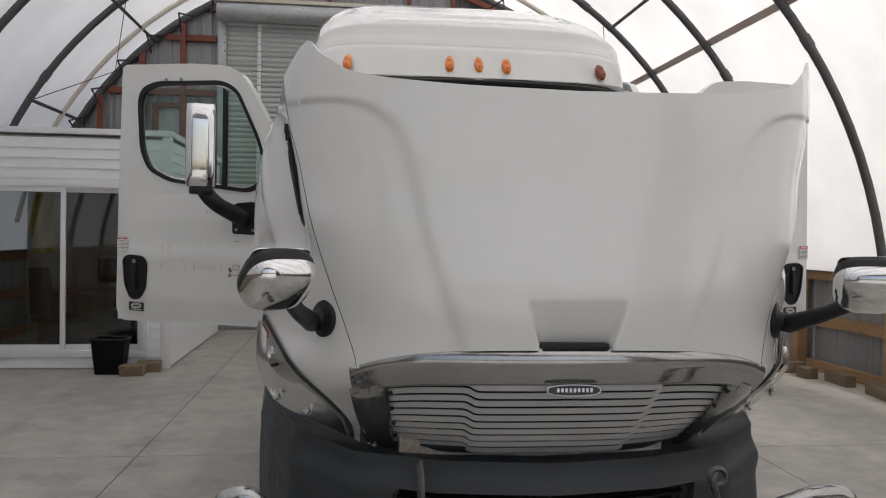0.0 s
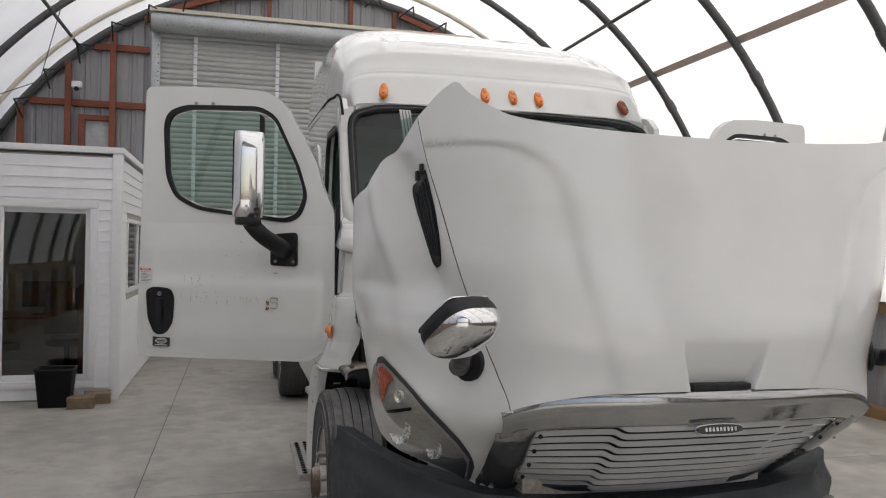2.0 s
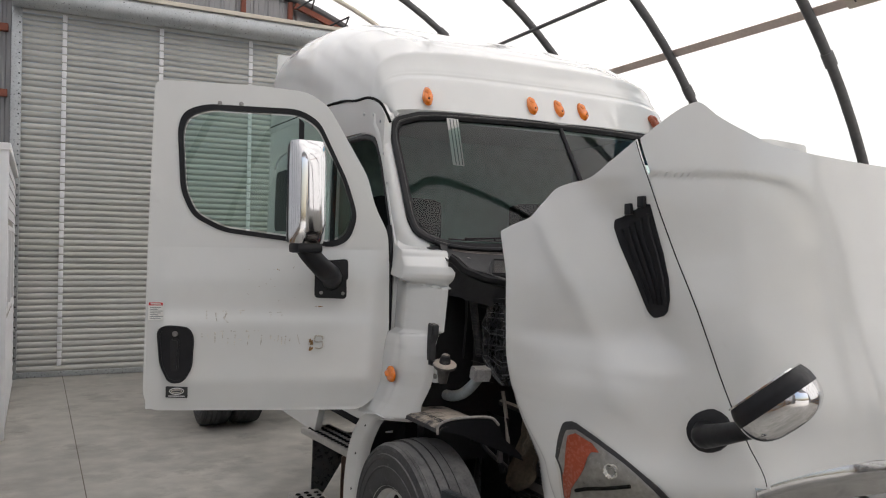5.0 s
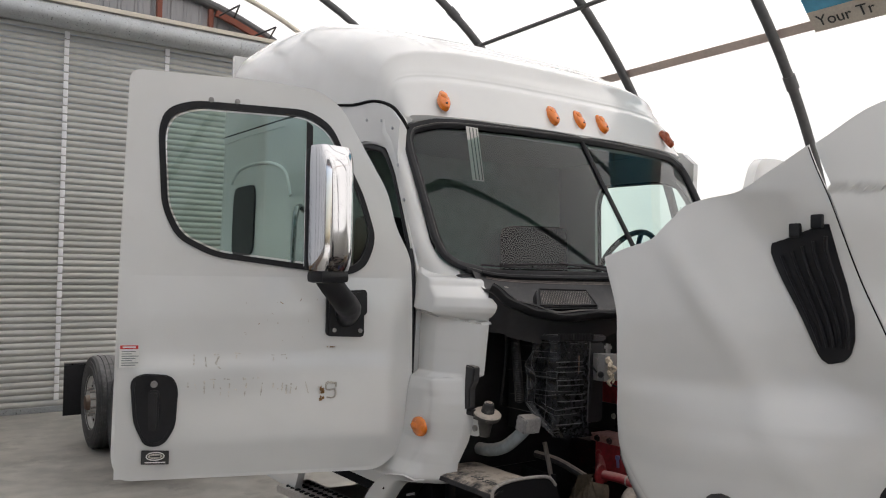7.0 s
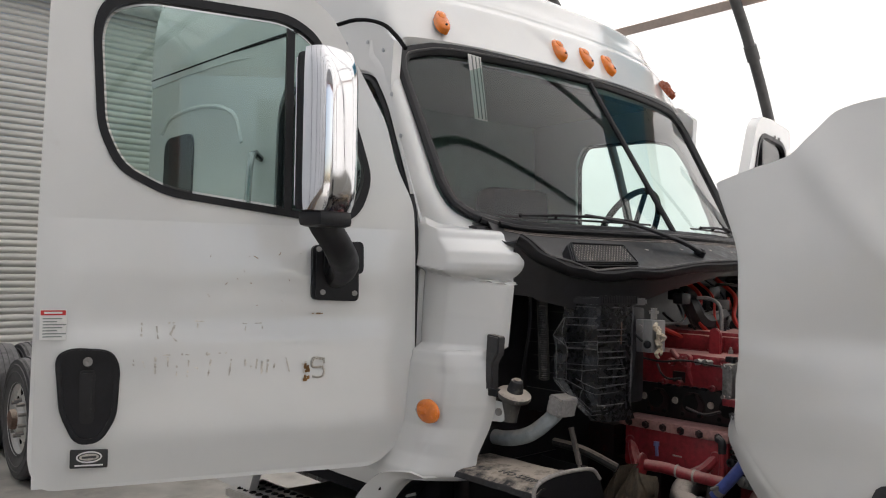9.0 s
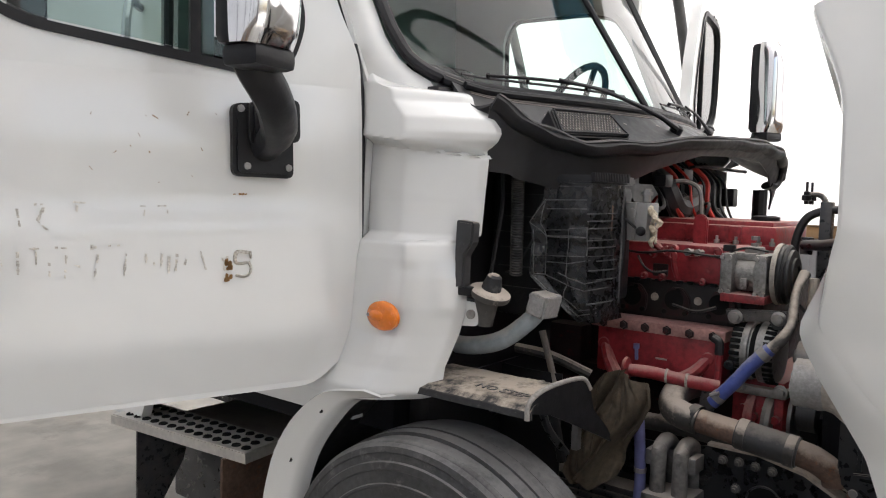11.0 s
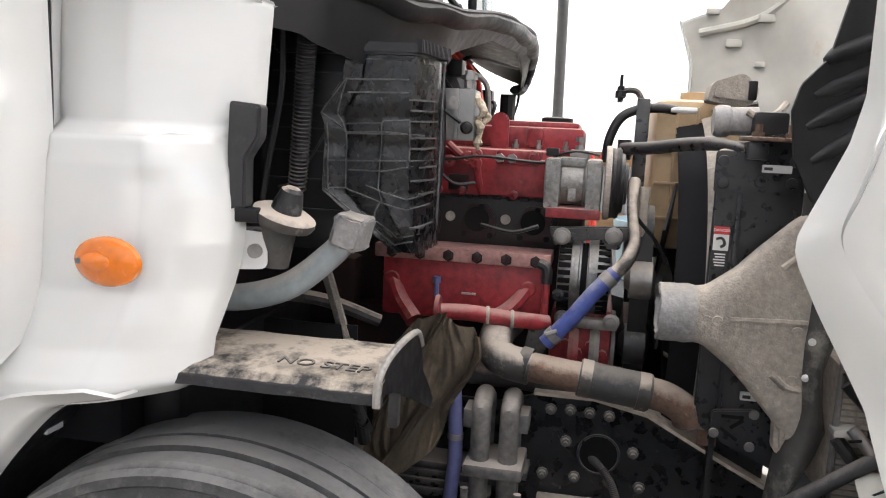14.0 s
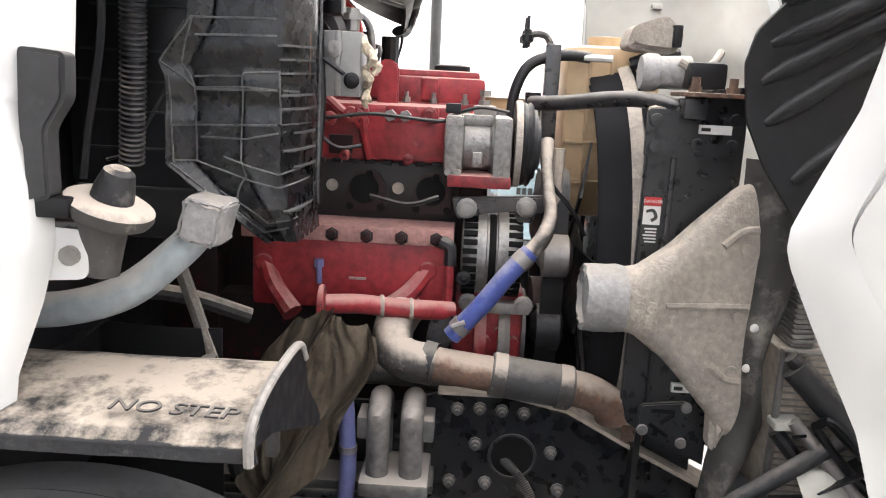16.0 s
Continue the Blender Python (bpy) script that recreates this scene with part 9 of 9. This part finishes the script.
for k in range(16):
    p0 = Vector((rnd.uniform(-0.3, 0.3), rnd.uniform(-0.3, -0.1), rnd.uniform(1.55, 1.74)))
    p1, p2 = p0 + Vector((rnd.uniform(-0.2, 0.2), rnd.uniform(-0.12, 0.02), rnd.uniform(-0.1, 0.05))), p0 + Vector((rnd.uniform(-0.3, 0.3), rnd.uniform(-0.2, 0.0), rnd.uniform(-0.14, 0.02)))
    part("wire", tube(B(), [p0, p1, p2], 0.006, 6, 6), ORANGE_WIRE if k % 4 == 0 else HOSE, wb)
for k in range(6):
    p = Vector((rnd.uniform(-0.25, 0.2), rnd.uniform(-0.32, -0.2), rnd.uniform(1.56, 1.7)))
    part("connector", box(B(), p - Vector((0.03, 0.02, 0.02)), p + Vector((0.03, 0.02, 0.02)), 0.006), BLACK, wb)
rnd = random.Random(23)
for k in range(14):
    p = Vector((rnd.uniform(-0.1, 0.5), rnd.uniform(-0.3, -0.16), rnd.uniform(1.56, 1.76)))
    h = Vector((rnd.uniform(0.025, 0.06), 0.025, rnd.uniform(0.018, 0.04)))
    part("connector", box(B(), p - h, p + h, 0.008), (BLACK, BLACK_DUSTY, HOSE)[k % 3], wb)
for k in range(10):
    p0 = Vector((-0.15 + 0.06 * k, -0.2 - 0.02 * (k % 3), 1.77))
    part("wire", tube(B(), [p0, p0 + Vector((0.05, -0.06, -0.07)), p0 + Vector((0.02 - 0.03 * (k % 2), -0.09, -0.16)), p0 + Vector((0.08, -0.1, -0.23))], 0.005 + 0.004 * (k % 2), 6, 6), ORANGE_WIRE if k in (1, 2, 5) else HOSE, wb)
part("copper_line", tube(B(), [(-0.05, -0.38, 1.57), (-0.05, -0.37, 1.66), (-0.06, -0.33, 1.69), (-0.1, -0.3, 1.69)], 0.008, 8, 5), STEEL, wb)

# ---- hood inside ----
def liner(u, v):
    z = 1.34 + 0.62 * v
    y0 = lerp(z, [1.34, 1.39, 1.45, 1.51, 1.58, 1.62, 1.66, 1.75, 1.96], [-1.08, -1.04, -0.995, -0.965, -0.955, -0.965, -1.0, -1.02, -1.12])
    p = Vector((-0.93 + 0.12 * u, y0 - 0.34 * u, z))
    return Vector((p.x + 0.215, -0.6 + 1.18 * (p.y + 0.6), 1.52 + 1.18 * (z - 1.52)))


sl = part("splash_liner", sheet(B(), liner, 40, 90, 0.005), BLACK, hood, "black ribbed splash liner inside the hood", 60)
for y, z, dy, dz in ((-0.985, 1.655, -0.16, 0.07), (-0.985, 1.605, -0.18, 0.085), (-0.978, 1.557, -0.2, 0.11), (-0.99, 1.505, -0.2, 0.125), (-1.035, 1.432, -0.18, 0.12)):
    pts = []
    for k in range(7):
        yy, zz = y + dy * k / 6, z + dz * k / 6
        u = min(1.0, max(0.0, (liner(0, (zz - 1.34) / 0.62).y - (-0.6 + 1.18 * (yy + 0.6))) / 0.401))
        pts.append(liner(u, (zz - 1.34) / 0.62) + Vector((0.006, 0, 0)))
    part("liner_bead", tube(B(), pts, [0.008, 0.0165, 0.0175, 0.0175, 0.0175, 0.0175, 0.0175], 14, 3), BLACK, sl, "", 70)
SEAT[0] = "own"
inner = part("hood_underside", sheet(B(), lambda u, v: Vector((lambda p: (-p.x - 0.014, p.y + 0.02, p.z))(hood_side(0.03 + 0.96 * u, 0.98 + (top_side(u) - 1.0) * v, -0.012))), 30, 40), WHITE_INNER, hood, "stained cream underside of the hood")
for (u, z, r) in ((0.72, 1.86, 0.03), (0.8, 1.98, 0.025), (0.5, 1.95, 0.03), (0.6, 1.78, 0.02)):
    p = hood_side(u, z, -0.03)
    part("inner_boss", box(B(), (-p.x - 0.02, p.y - r, p.z - r * 0.5), (-p.x + 0.01, p.y + r, p.z + r * 0.5), 0.006), WHITE_INNER, inner)
part("inner_rib", tube(B(), [Vector((-q.x, q.y, q.z)) for q in (hood_side(0.3, 2.05, -0.03), hood_side(0.55, 1.95, -0.03), hood_side(0.9, 1.9, -0.03))], 0.016, 8, 5), WHITE_INNER, inner)
part("front_underside", sheet(B(), lambda u, v: hood_front((2 * u - 1) * 0.97, 1.27 + (top_front((2 * u - 1) * 0.97) - 1.29) * v) + Vector((0, 0.03, 0)), 40, 20), WHITE_INNER, hood)

# paint chips and scratches on the flank
bm = B()
rnd = random.Random(8)
for s, z in ((0.55, 1.93), (0.57, 1.92), (0.2, 1.63), (0.62, 1.45), (0.64, 1.448), (0.9, 1.86), (0.15, 1.47), (0.66, 1.455), (0.03, 1.5), (0.22, 1.42)):
    c = hood_side(s, z, 0.0012)
    r = rnd.uniform(0.002, 0.005)
    k = [c + Vector((0, math.cos(a) * r * rnd.uniform(0.6, 1.6), math.sin(a) * r)) for a in [2 * math.pi * i / 7 for i in range(7)]]
    bm.faces.new([bm.verts.new(q) for q in k])
part("paint_chips", bm, BROWN_SPOT, hood, kind="stuff")
bm = B()
for s, z in ((-0.5, 1.66), (-0.7, 1.5), (-0.47, 1.52), (0.52, 1.75), (-0.18, 1.68)):
    c = hood_front(s, z) + Vector((0, -0.0012, 0))
    r = rnd.uniform(0.002, 0.004)
    bm.faces.new([bm.verts.new(c + Vector((math.cos(a) * r * 1.5, 0, math.sin(a) * r))) for a in [2 * math.pi * i / 7 for i in range(7)]])
part("paint_chips", bm, BROWN_SPOT, hood, kind="stuff")

# ---- rag over the pipe ----
SEAT[0] = "level"
def rag(u, v):
    z = 1.145 - 0.34 * v
    w = lerp(v, [0, 0.15, 0.4, 0.7, 0.9, 1], [0.07, 0.095, 0.1, 0.085, 0.07, 0.03])
    yc = lerp(v, [0, 0.3, 0.6, 1], [-0.385, -0.36, -0.32, -0.285])
    fold = 0.03 * noise.noise((u * 3.1, v * 1.2, 0.3)) + 0.06 * abs(noise.noise((u * 5.5 + v, v * 1.4, 4.1))) + 0.03 * abs(noise.noise((u * 13 - v, v * 2.5, 8.2)))
    z -= 0.05 * abs(2 * u - 1) ** 2 * (1 - v) + 0.02 * math.sin(u * 9) * v
    return Vector((-0.57 - fold - 0.05 * math.sin(math.pi * u) - 0.02 * v, yc - (u - 0.5) * 2 * w + 0.012 * math.sin(7 * v + 11 * u), z))


def bundle(u, v):
    """Front of the cloth, then its back, so that it closes on itself."""
    if u <= 0.6:
        return rag(u / 0.6, v)
    p, q = rag(1.0, v), rag(0.0, v)
    k = (u - 0.6) / 0.4
    return p.lerp(q, k) + Vector((0.03 * math.sin(math.pi * k), 0, 0))


bm = sheet(B(), bundle, 130, 46)
bmesh.ops.remove_doubles(bm, verts=bm.verts, dist=0.0005)
ob = solid("rag", bm, RAG, "crumpled dusty brown rag draped over the pipes", "rag", sharp=80)

# ---- by the far wall ----
SEAT[0] = "own"
tc = thing("trash_can", "grey-blue round plastic trash can by the wall", "trash can", at=(4.3, -1.12, 0))
part("drum", lathe(B(), [(0.0, 0.005), (0.2, 0.0), (0.21, 0.01), (0.25, 0.7), (0.275, 0.72), (0.28, 0.78), (0.265, 0.785), (0.245, 0.7), (0.0, 0.05)], (4.3, -1.12, 0), (0, 0, 1), 36), BIN_BLUE, tc)
for sg in (-1, 1):
    part("handle", tube(B(), [(4.3, -1.12 + sg * 0.255, 0.66), (4.3, -1.12 + sg * 0.31, 0.65), (4.3, -1.12 + sg * 0.3, 0.58), (4.3, -1.12 + sg * 0.25, 0.57)], 0.014, 8, 4), BIN_BLUE, tc)
bm = B()
for k in range(5):
    box(bm, (4.04, -1.04 - 0.045 * k, 0.6), (4.062, -1.01 - 0.045 * k, 0.65), 0.002)
part("name_bars", bm, INK, tc)
for x, y, a, mt, nm in ((4.95, -0.75, 6, ORANGE_WIRE, "broom"), (4.98, -0.62, -4, ORANGE_WIRE, "broom"), (4.96, -0.5, 3, WOOD, "broom")):
    bt = thing(nm, "long-handled broom leaning against the timber wall", "broom", "brooms", at=(x - 0.25, y, 0))
    part("handle", rod(B(), (x - 0.22, y, 0.1), (x + 0.08, y + 0.02 * a, 1.25), 0.016, 10), mt, bt)
    part("brush", box(B(), (x - 0.26, y - 0.12, 0.0), (x - 0.2, y + 0.12, 0.11), 0.012), BLACK, bt)
